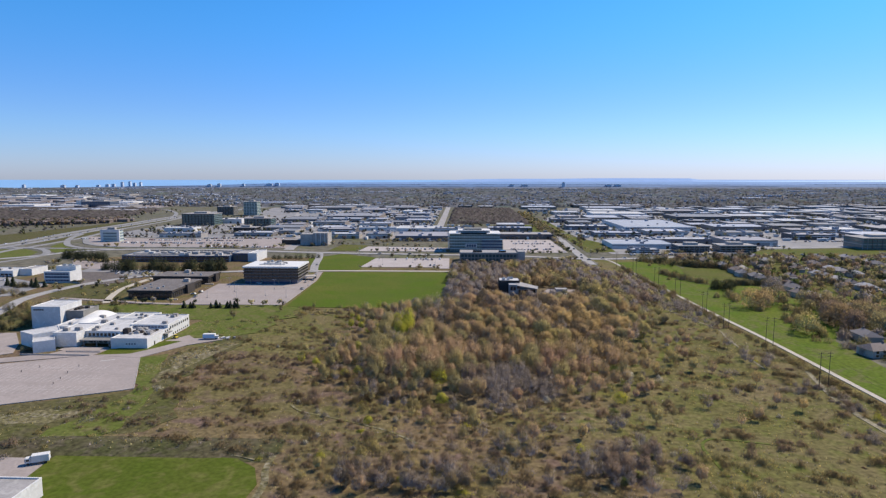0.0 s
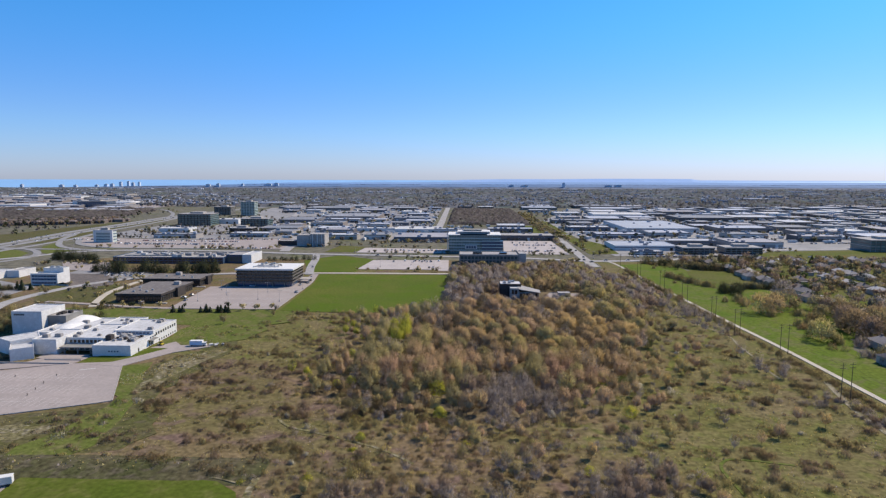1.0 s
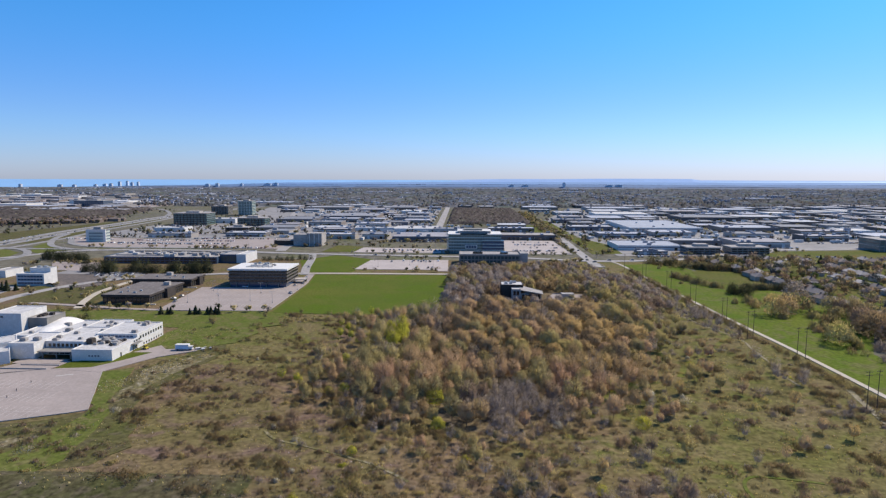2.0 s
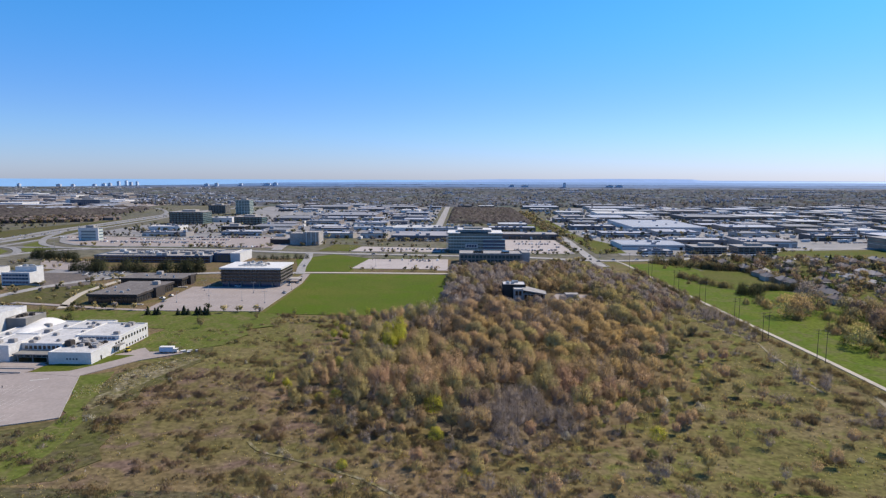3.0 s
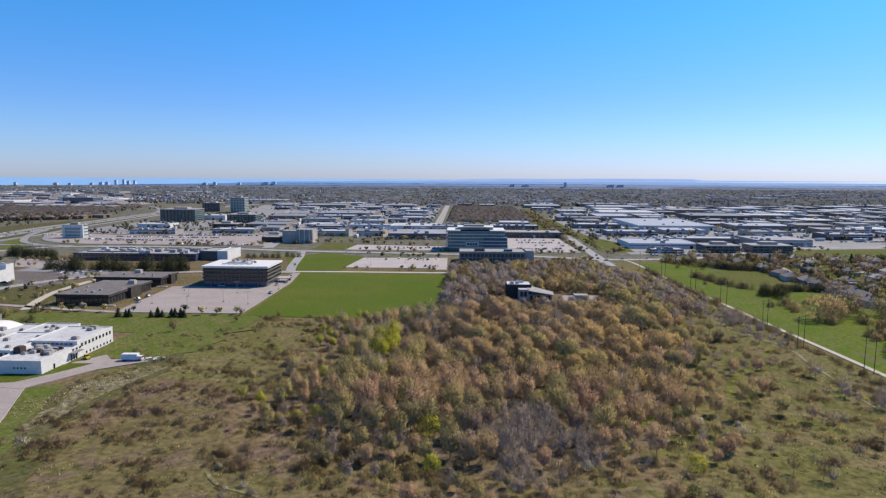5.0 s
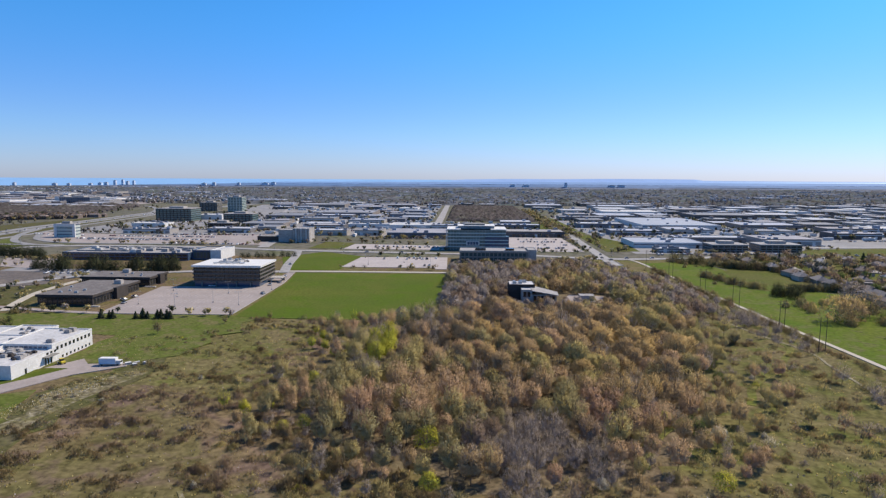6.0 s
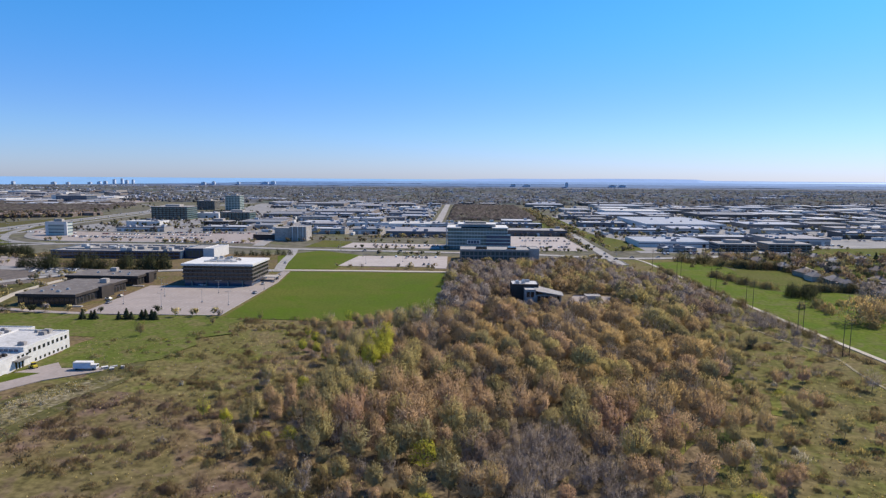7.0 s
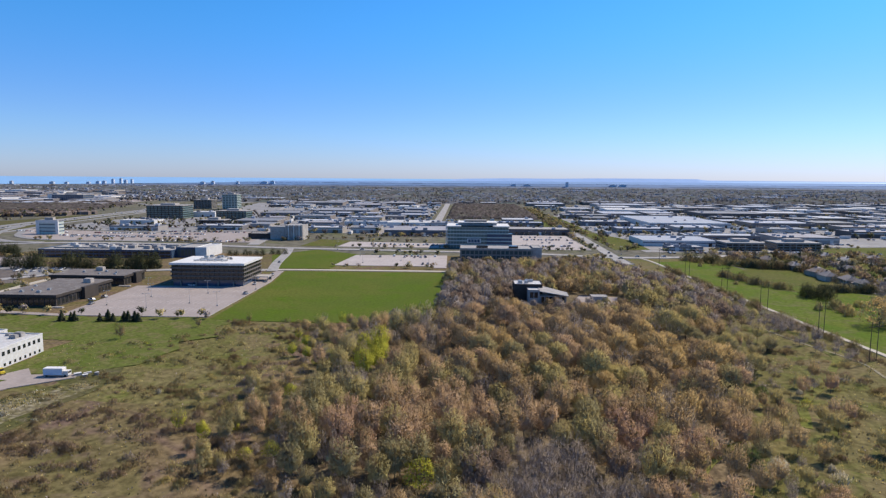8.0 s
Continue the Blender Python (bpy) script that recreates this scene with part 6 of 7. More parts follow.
STANDS = [  # where each kind of tree stands together: centre, half axes, kinds
    ((-35, 371), (13, 22), ("lime", "lime", "olive", "sage")), ((41, 342), (12, 9), ("gold", "gold", "gold", "olive")), ((29, 272), (21, 24), ("grey", "grey", "grey", "grey", "grey", "mauve")),
    ((-23, 299), (11, 13), ("rose", "rose", "russet", "brown")), ((47, 307), (8, 8), ("rose", "rose", "russet")), ((28, 262), (5, 5), ("rose", "russet")), ((25, 308), (7, 6), ("rose", "russet", "olive")), ((62, 292), (7, 11), ("rose", "russet", "tan")),
    ((0, 284), (15, 12), ("olive", "tan", "sage", "russet", "olive")), ((0, 314), (20, 14), ("russet", "tan", "russet", "russet", "olive")), ((-10, 386), (17, 24), ("tan", "russet", "grey", "brown")), ((-32, 335), (15, 24), ("sage", "grey", "olive", "sage")),
    ((78, 316), (13, 16), ("tan", "russet", "gold", "grey")), ((58, 332), (16, 14), ("olive", "gold", "tan", "grey")), ((16, 345), (16, 14), ("tan", "olive", "grey", "gold")), ((12, 398), (20, 24), ("tan", "grey", "gold", "russet")),
    ((72, 378), (26, 28), ("gold", "gold", "tan", "grey")), ((44, 410), (34, 26), ("gold", "tan", "tan", "grey")), ((94, 425), (22, 22), ("tan", "grey", "gold", "olive"))]


def wood_tone(x, y, rnd):
    """Species grow in stands with ragged borders."""
    dx, dy = 7 * clump(x, y, 0.07, 2), 7 * clump(x, y, 0.07, 8)
    for (cx, cy), (ra, rb), kinds in STANDS:
        if math.hypot((x + dx - cx) / ra, (y + dy - cy) / rb) < 1:
            return kinds[int(rnd * len(kinds))]
    if x > 104 and y > 365:
        return ("grey", "grey", "mauve", "sage", "olive")[int(rnd * 5)]
    if y > 440 and -25 < x < 46:
        return ("grey", "mauve", "grey", "brown", "sage", "grey")[int(rnd * 6)]
    if y > 440:
        return ("grey", "brown", "grey", "mauve", "sage", "brown")[int(rnd * 6)] if clump(x, y, 0.03) > -0.05 else ("tan", "olive", "sage", "brown")[int(rnd * 4)]
    return ("russet", "tan", "grey", "olive", "sage")[int(rnd * 5)]


def depth_in(x, y, poly):
    """Metres from the outline: positive inside."""
    best = 1e9
    for i in range(len(poly)):
        (xa, ya), (xb, yb) = poly[i - 1], poly[i]
        ex, ey = xb - xa, yb - ya
        t = min(1, max(0, ((x - xa) * ex + (y - ya) * ey) / (ex * ex + ey * ey)))
        best = min(best, (x - xa - t * ex) ** 2 + (y - ya - t * ey) ** 2)
    return math.sqrt(best) * (1 if inside(x, y, poly) else -1)


RT = random.Random(21)
cell = {}


def clear(x, y, gap):
    i, j = int(x // 8), int(y // 8)
    for a in range(i - 1, i + 2):
        for b in range(j - 1, j + 2):
            for (px, py, pg) in cell.get((a, b), ()):
                if (px - x) ** 2 + (py - y) ** 2 < (0.5 * (gap + pg)) ** 2:
                    return False
    cell.setdefault((i, j), []).append((x, y, gap))
    return True


BARE = [  # plans kept free of shrubs
    [(-280, 225), (-182, 246), (-135, 262), (-132, 300), (-146, 322), (-128, 346), (-128, 358), (-158, 362), (-166, 400), (-280, 420)],
    [(-140, 90), (-140, 210), (-74, 211), (-56, 203), (-51, 188), (-56, 90)],
    [(-320, 398), (-156, 398), (-128, 395), (-114, 415), (-114, 438), (-8, 440), (-5, 640), (-320, 640)],
    [(174, 90), (178, 260), (174, 440), (165, 700), (400, 700), (400, 90)],
    [(160, 392), (136, 366), (124, 351), (110, 335), (102, 320), (106, 318), (114, 334), (128, 351), (148, 380)],
]
HOUSE_PLOT = [(30, 483), (70, 483), (98, 490), (98, 516), (66, 518), (30, 516)]
# single trees that stand out of the woods by their colour: x, y, tone, scale
SINGLES = [(75.5, 296, "green", 0.72), (81, 292.5, "white", 0.55), (68, 302, "lime", 0.72), (-5, 281, "lime", 0.74), (-3, 259, "lime", 0.55), (-25, 272, "olive", 0.75), (11, 270, "olive", 0.7), (28, 262, "rose", 0.75), (103, 347, "green", 0.6), (107, 373, "russet", 0.85), (62, 272, "russet", 0.95), (-50, 293, "lime", 0.5), (-44, 295, "lime", 0.45), (41, 342, "gold", 1.2), (-20, 297, "rose", 0.9)]
for x, y, tone, s in SINGLES:
    clear(x, y, 7 * s)
woods = Mass()
GLADES = [(-4, 272, 8, 5), (63, 281, 4, 10), (70, 300, 4, 8), (-22, 262, 7, 5)]
near_count = 0
for _ in range(15000):
    x, y = RT.uniform(-72, 165), RT.uniform(240, 655)
    d = depth_in(x, y, WOODS)
    if d < -18 or inside(x, y, HOUSE_PLOT) or any(math.hypot((x - a) / c, (y - b) / e) < 1 for a, b, c, e in GLADES) or any(inside(x, y, p) for p in BARE):
        continue
    rim = smooth(-15, 9, d + 10 * clump(x, y, 0.06, 17))
    if RT.random() > rim ** 1.5:
        continue
    tone = wood_tone(x, y, RT.random())
    thin = tone == "grey"
    bare_stand = thin and y < 300
    gap = 2.5 if bare_stand else 5.3 if y < 345 else 5.4 if x > 112 else 6.4
    if not clear(x, y, gap * RT.uniform(0.7, 1.25)):
        continue
    tall = y > 335 and 0 < x < 110 and RT.random() < 0.8
    scale = (0.5 + 0.5 * rim) * RT.uniform(0.78, 1.25) * (0.78 if bare_stand else 1.0)
    if x > 112 and y > 400:
        scale *= 0.85
    if 440 < y < 486 and 15 < x < 105:
        scale *= 0.62
    if y > 585:
        scale *= 0.85
    turn = RT.uniform(0, 360)
    shapes = BACK if y > 430 else THIN if thin and not tall else TALL_THIN if thin else OAKS if tall else TREES
    k = RT.randrange(len(shapes))
    if y < 290 and near_count < 120:
        near_count += 1
        code = k + (10 if shapes is THIN else 0)
        plant("tree", code, {code: shapes[k]}, tone, x, y, scale, turn,
              TONE_WORDS[tone] + " young tree at the near edge of the woods", "tree", "woodland trees")
    else:
        woods.add(shapes[k], tone, x, y, scale, math.radians(turn))
for _ in range(1500):
    x, y = RT.uniform(-70, 162), RT.uniform(246, 655)
    if inside(x, y, WOODS) and not inside(x, y, HOUSE_PLOT):
        woods.add(RT.choice(LOW), RT.choice(("grey", "sage", "brown", "sage", "mauve")), x, y, RT.uniform(0.6, 1.2), RT.uniform(0, 6.3), wood=False)
woods.build("woodland", "dense budding woodland of gold, russet and grey trees", "woods")

# meadow shrubs and scattered trees
shrubs = Mass()
near_shrubs = 0
for _ in range(12500):
    x, y = RT.uniform(-250, 176), RT.uniform(92, 640)
    if any(inside(x, y, p) for p in BARE):
        continue
    d = depth_in(x, y, WOODS)
    if d > 2:
        continue
    n = clump(x, y, 0.03, 3) + 0.6 * clump(x, y, 0.1, 5)
    fringe = smooth(-46 if x < 20 else -24, -4, d + 8 * clump(x, y, 0.05, 19))
    below = smooth(-60, -30, x) * (1 - smooth(30, 70, x)) * smooth(150, 175, y) * (1 - smooth(300, 320, y))
    brow = smooth(390, 425, y) * (1 - smooth(-30, -10, x))
    right = smooth(58, 75, x) * (1 - smooth(150, 166, x)) * smooth(180, 215, y) * (1 - smooth(405, 440, y))
    left = smooth(-125, -100, x) * (1 - smooth(-50, -30, x)) * smooth(170, 200, y) * (1 - smooth(330, 380, y))
    if RT.random() > 0.06 + 0.12 * right + 0.10 * left + 2.2 * max(0.0, n - 0.08) + 0.5 * below + 0.7 * fringe + 0.4 * brow:
        continue
    if not clear(x, y, 2.3 + 2.6 * RT.random()):
        continue
    patch = clump(x, y, 0.022, 23) + 0.4 * clump(x, y, 0.07, 29)
    r = RT.random()
    if fringe > 0.35 and x < 20:
        tone = "sage" if r < 0.34 else "olive" if r < 0.52 else "grey" if r < 0.7 else "brown" if r < 0.92 else "lime"
    elif patch > 0.0:
        tone = "mauve" if r < 0.45 else "brown" if r < 0.75 else "grey" if r < 0.9 else "olive"
    else:
        tone = "olive" if r < 0.28 else "sage" if r < 0.56 else "brown" if r < 0.8 else "mauve" if r < 0.95 else "lime"
    if RT.random() < 0.01:
        tone = "white"
    k = RT.randrange(len(BUSHES))
    scale, turn = RT.uniform(0.4, 1.05) * (1 + 0.5 * max(0.0, patch) + 0.2 * below + 0.35 * fringe), RT.uniform(0, 360)
    if y < 235 and near_shrubs < 250:
        near_shrubs += 1
        plant("shrub", k, BUSHES, tone, x, y, scale, turn, TONE_WORDS[tone] + " shrub in the rough meadow", "shrub", "meadow shrubs")
    elif fringe > 0.3 and RT.random() < 0.28:
        shrubs.add(RT.choice(SAPLING), tone if tone != "white" else "sage", x, y, RT.uniform(0.55, 1.1), math.radians(turn))
    else:
        shrubs.add((BUSHES if y < 285 and x > -70 else MATS)[k], tone, x, y, scale, math.radians(turn))
# low scrub between the groves
for _ in range(5200):
    x, y = RT.uniform(-66, 98), RT.uniform(135, 312)
    near_heart = 1 - smooth(0.55, 1.0, math.hypot((x - 14) / 86, (y - 205) / 105))
    if inside(x, y, WOODS) or any(inside(x, y, p) for p in BARE) or RT.random() > near_heart * (0.5 + 1.6 * clump(x, y, 0.06, 31)) or not clear(x, y, 1.6 + 1.6 * RT.random()):
        continue
    patch = clump(x, y, 0.03, 37)
    tone = RT.choice(("brown", "mauve", "grey", "brown")) if patch > -0.05 else RT.choice(("olive", "sage", "brown", "grey"))
    shrubs.add(RT.choice(MATS), tone, x, y, RT.uniform(0.4, 0.95), RT.uniform(0, 6.3))
# matted thickets
for gx, gy, ra, rb, n, tone in ((-79, 313, 9, 5, 16, "mauve"), (-68, 266, 6, 4, 9, "mauve"), (-62, 305, 5, 5, 9, "brown"), (-83, 259, 6, 4, 8, "brown"), (-47, 188, 6, 5, 10, "brown"), (-110, 298, 13, 7, 20, "mauve"), (-97, 296, 4, 3, 5, "brown"),
                                (-85, 316, 8, 5, 14, "mauve"), (63, 248, 6, 4, 9, "mauve"), (82, 252, 4, 3, 5, "brown"), (86, 262, 6, 3, 7, "mauve"), (91, 256, 4, 3, 4, "mauve"), (118, 250, 5, 3, 6, "brown"), (-53, 326, 5, 4, 8, "brown"),
                                (104, 302, 8, 3, 8, "mauve"), (112, 270, 6, 3, 6, "mauve"), (-120, 268, 8, 5, 10, "mauve"), (-98, 276, 9, 5, 12, "brown"), (-130, 236, 8, 4, 7, "mauve"), (-70, 228, 8, 4, 8, "brown"), (134, 320, 6, 4, 8, "brown"),
                                (150, 280, 8, 5, 12, "grey"), (154, 300, 6, 6, 10, "brown"), (160, 262, 5, 10, 12, "grey"), (-58, 345, 6, 4, 8, "sage"), (-70, 392, 8, 4, 8, "olive"), (-95, 420, 10, 5, 9, "olive"), (-62, 430, 12, 4, 10, "mauve"), (-40, 438, 8, 3, 8, "sage"), (-50, 292, 13, 11, 40, "brown"), (-42, 275, 12, 8, 24, "sage"), (-56, 320, 10, 10, 26, "olive"), (-30, 262, 12, 8, 24, "brown"), (-8, 252, 14, 8, 24, "olive"),
                                (-118, 320, 9, 6, 12, "mauve"), (-100, 345, 10, 6, 12, "brown"), (-80, 365, 10, 5, 12, "mauve"), (-122, 284, 8, 6, 12, "brown"), (-66, 410, 12, 5, 12, "brown"),
                                (-112, 236, 8, 7, 14, "mauve"), (-118, 262, 7, 9, 16, "brown"), (-116, 300, 6, 12, 16, "brown"), (-104, 318, 8, 6, 12, "mauve"), (-88, 238, 10, 6, 14, "mauve"), (-86, 284, 10, 6, 16, "mauve"), (-74, 248, 9, 6, 14, "brown"), (-60, 262, 8, 6, 12, "mauve"),
                                (-94, 218, 10, 4, 10, "brown"), (-70, 210, 9, 5, 12, "brown"), (-56, 228, 9, 6, 14, "sage"), (100, 232, 9, 5, 12, "brown"), (120, 222, 9, 5, 12, "mauve"), (138, 240, 8, 5, 10, "brown"), (96, 210, 10, 5, 12, "sage"), (118, 200, 10, 5, 10, "brown"), (140, 210, 10, 5, 10, "olive"),
                                (92, 282, 7, 4, 10, "brown"), (126, 282, 8, 4, 10, "brown"), (140, 300, 7, 4, 8, "sage"), (110, 322, 7, 4, 8, "brown"), (124, 334, 6, 4, 8, "sage"), (132, 360, 7, 5, 10, "brown"), (146, 350, 6, 6, 10, "brown"), (118, 388, 8, 5, 12, "sage"), (134, 400, 9, 6, 14, "brown"), (148, 384, 6, 6, 8, "olive"),
                                (150, 230, 8, 6, 12, "grey"), (158, 215, 8, 8, 12, "brown"), (88, 190, 9, 5, 10, "olive"), (-84, 340, 8, 5, 10, "brown"), (-70, 330, 7, 5, 10, "olive"), (-92, 378, 9, 5, 10, "brown"), (-108, 372, 8, 5, 8, "sage"), (-120, 350, 7, 5, 8, "brown"), (-76, 420, 12, 4, 12, "sage"), (-100, 432, 10, 4, 10, "brown")):
    for _ in range(n):
        a, q = RT.uniform(0, 6.28), math.sqrt(RT.random())
        x, y = gx + ra * q * math.cos(a), gy + rb * q * math.sin(a)
        if not any(inside(x, y, p) for p in BARE):
            shrubs.add((BUSHES if gy < 285 and gx > -70 else MATS)[RT.choice((1, 3, 4, 5))], tone if RT.random() < 0.8 else "brown", x, y, RT.uniform(0.55, 0.95), RT.uniform(0, 6.3))
shrubs.build("shrubs", "scattered bare and budding shrubs over rough meadow", "shrubs")

TREE_SPOTS = [  # single trees in the open: x, y, tone, scale
    (110, 317, "olive", 0.75), (118, 326, "russet", 0.8), (122, 300, "russet", 0.7), (96, 300, "gold", 0.7), (86, 276, "russet", 0.75), (128, 352, "rose", 0.8),
    (106, 362, "green", 0.55), (112, 376, "green", 0.5), (136, 286, "gold", 0.6), (133, 262, "russet", 0.65), (140, 256, "gold", 0.6), (118, 246, "russet", 0.7),
    (98, 236, "grey", 0.6), (104, 258, "grey", 0.6), (78, 240, "olive", 0.7), (70, 262, "lime", 0.62), (64, 248, "green", 0.5), (150, 330, "grey", 0.8),
    (148, 345, "grey", 0.85), (152, 310, "grey", 0.7), (-38, 300, "olive", 0.7), (-22, 262, "russet", 0.7), (-8, 240, "rose", 0.7), (-42, 280, "grey", 0.55),
    (10, 232, "olive", 0.75), (-30, 238, "lime", 0.45), (30, 222, "russet", 0.7), (48, 226, "gold", 0.7), (-12, 214, "grey", 0.6), (2, 200, "grey", 0.7), (18, 196, "grey", 0.75),
    (-6, 188, "grey", 0.7), (32, 192, "grey", 0.7), (46, 200, "grey", 0.65), (60, 186, "grey", 0.8), (70, 190, "grey", 0.8), (52, 178, "grey", 0.75), (78, 196, "russet", 0.65),
    (-24, 186, "russet", 0.55), (-40, 200, "olive", 0.55), (-52, 340, "lime", 0.6), (-38, 377, "lime", 0.75), (-32, 384, "lime", 0.7), (-44, 386, "lime", 0.6), (-27, 392, "gold", 0.75),
    (-58, 392, "olive", 0.6), (-144, 401, "brown", 0.85), (-150, 412, "brown", 0.5), (-100, 436, "brown", 0.5), (-120, 424, "brown", 0.6), (-78, 330, "olive", 0.5), (-70, 352, "olive", 0.55), (-60, 312, "lime", 0.42), (-66, 306, "lime", 0.4), (-48, 378, "lime", 0.55), (-52, 374, "lime", 0.5), (-35, 398, "lime", 0.8), (-56, 380, "olive", 0.5), (54, 193, "green", 0.42), (45, 214, "lime", 0.42), (40, 262, "white", 0.35), (76, 310, "white", 0.5),
]
for i, (x, y, tone, s) in enumerate(TREE_SPOTS + SINGLES):
    thin = tone in ("grey", "brown")
    shapes = THIN if thin else BROAD if tone in ("green", "lime", "white") else TREES
    k = i % len(shapes)
    s *= 0.95
    plant("tree", k + (10 if thin else 20 if shapes is BROAD else 0), {k + (10 if thin else 20 if shapes is BROAD else 0): shapes[k]}, tone, x, y, s * RT.uniform(0.9, 1.1), RT.uniform(0, 360),
          TONE_WORDS[tone] + " tree standing alone in the meadow", "tree", "meadow trees")

for i in range(100):
    x, y = RT.uniform(60, 160), RT.uniform(185, 400)
    if depth_in(x, y, WOODS) < -4 and clump(x, y, 0.05, 41) > -0.05 and not any(inside(x, y, p) for p in BARE) and clear(x, y, 4):
        tone = RT.choice(("tan", "grey", "russet", "brown", "olive"))
        k = RT.randrange(3)
        plant("tree", 70 + k, {70 + k: SAPLING[k]}, tone, x, y, RT.uniform(0.6, 1.15), RT.uniform(0, 360), TONE_WORDS[tone] + " sapling in the open meadow", "tree", "meadow trees")

# groves of small trees in the near meadow
for gx, gy, rad, n, tones in ((50, 200, 14, 34, ("grey", "grey", "mauve")), (66, 210, 14, 32, ("grey", "mauve")), (-22, 196, 15, 30, ("grey", "grey", "mauve", "brown")), (4, 194, 15, 32, ("grey", "grey", "brown")), (24, 216, 11, 14, ("grey", "sage", "brown")),
                              (8, 240, 20, 18, ("olive", "russet", "grey", "sage")), (-62, 300, 14, 8, ("olive", "lime", "sage")), (80, 272, 7, 5, ("russet", "rose")), (150, 440, 12, 26, ("grey",)), (152, 318, 9, 12, ("grey",)), (63, 238, 7, 6, ("grey", "mauve")), (-50, 292, 12, 15, ("grey", "olive", "brown")), (-30, 268, 10, 9, ("russet", "olive", "grey")), (154, 560, 10, 10, ("grey", "sage")),
                              (-52, 316, 10, 9, ("lime", "olive", "grey")), (-56, 400, 14, 8, ("grey", "sage")), (118, 300, 14, 6, ("brown", "grey", "olive")), (112, 400, 14, 9, ("olive", "russet", "grey")), (122, 392, 18, 10, ("sage", "brown", "grey"))):
    for _ in range(n if gy > 225 else int(1.3 * n)):
        a, q = RT.uniform(0, 6.28), rad * math.sqrt(RT.random())
        x, y = gx + q * math.cos(a), gy + q * math.sin(a) * 0.8
        if clear(x, y, 1.5):
            tone = RT.choice(tones)
            thin = tone == "grey"
            shapes = THIN if thin else TREES
            k = RT.randrange(len(shapes))
            plant("tree", k + (10 if thin else 0), {k + (10 if thin else 0): shapes[k]}, tone, x, y, RT.uniform(0.42, 0.72), RT.uniform(0, 360), TONE_WORDS[tone] + " small tree in a meadow grove", "tree", "meadow trees")

# blossoming shrubs, and a bare thicket below
for i, (x, y, s) in enumerate(((-46, 224, 0.36), (-49, 218.5, 0.32), (-20, 240, 0.34), (19, 207, 0.36), (6, 232, 0.3), (-62, 258, 0.3), (96, 296, 0.34), (118, 352, 0.36), (-96, 340, 0.3), (44, 244, 0.26), (128, 250, 0.3), (-118, 312, 0.26))):
    plant("shrub", 60 + i % 3, {60 + i % 3: ROUND[i % 3]}, "white", x, y, s, 40 * i, "white-blossomed round shrub in the meadow", "shrub", "meadow shrubs")
thicket = Mass()
for gx, gy, ra, rb, n in ((58, 204, 22, 13, 36), (-12, 196, 24, 12, 36)):
    for _ in range(n):
        a, q = RT.uniform(0, 6.28), math.sqrt(RT.random())
        thicket.add(RT.choice(THIN), "grey" if RT.random() < 0.7 else "mauve", gx + ra * q * math.cos(a), gy + rb * q * math.sin(a), RT.uniform(0.4, 0.66), RT.uniform(0, 6.3))
thicket.build("thicket", "bare grey thicket of young trees in the meadow", "thicket")

edge_trees = Mass()
for x0, x1, y0, y1, n, tones in ((92, 118, 305, 350, 10, ("russet", "tan", "olive")), (106, 140, 350, 430, 20, ("olive", "tan", "grey", "sage", "russet")), (-66, -44, 296, 350, 10, ("olive", "grey", "tan")), (-68, -46, 350, 440, 12, ("grey", "olive", "tan", "lime"))):
    for _ in range(n):
        x, y = RT.uniform(x0, x1), RT.uniform(y0, y1)
        tone = RT.choice(tones)
        if not any(inside(x, y, p) for p in BARE):
            edge_trees.add(RT.choice(THIN if tone == "grey" else TREES), tone, x, y, RT.uniform(0.4, 0.78), RT.uniform(0, 6.3))
edge_trees.build("edge_trees", "scattered small budding trees along the edge of the woods", "trees")

# evergreens by the car park and before the workshop
for x, y, s in ((-191, 432, 0.7), (-187, 433, 0.62), (-184.5, 432, 0.66), (-172, 432, 0.6), (-169, 434, 0.74), (-166, 433, 0.66), (-161, 434, 0.78), (-158.5, 433, 0.76), (-156, 434.5, 0.8), (-153.5, 433, 0.74),
                (-356, 508, 0.9), (-350, 505, 1.0), (-345, 508, 0.8), (-372, 508, 1.0), (-380, 512, 0.9)):
    plant("fir_tree", RT.randrange(4), FIRS, "fir", x, y, s, RT.uniform(0, 360), "small dark green fir on the lawn's edge", "fir tree", "firs")
for i in range(34):
    x = -352 + i * 3.6 + RT.uniform(-1, 1)
    if i not in (3, 4, 10, 11, 16, 21, 22, 28):
        plant("evergreen", RT.randrange(3), SCREEN, "fir", x, 600 + RT.uniform(-8, 8), RT.uniform(0.9, 2.1), RT.uniform(0, 360), "dark evergreen in the screen before the workshop", "evergreen", "evergreen screen", 0)
for i in range(11):
    plant("evergreen", RT.randrange(3), SCREEN, "fir", -448 + i * 6.5 + RT.uniform(-2, 2), 690 - i * 3 + RT.uniform(-5, 5), RT.uniform(1.4, 2.1), RT.uniform(0, 360), "dark evergreen in a tall roadside clump", "evergreen", "evergreen screen", 0)
for i in range(9):
    plant("evergreen", RT.randrange(3), SCREEN, "fir", -208 + i * 6, 690 + RT.uniform(-5, 10), 0.8, RT.uniform(0, 360), "dark evergreen behind the office", "evergreen", "evergreen screen", 0)

plant("fir_tree", 1, FIRS, "fir", 101, 503, 1.1, 30, "dark green fir beside the modern house", "fir tree", "firs")
plant("fir_tree", 2, FIRS, "fir", 105, 512, 0.9, 80, "dark green fir beside the modern house", "fir tree", "firs")

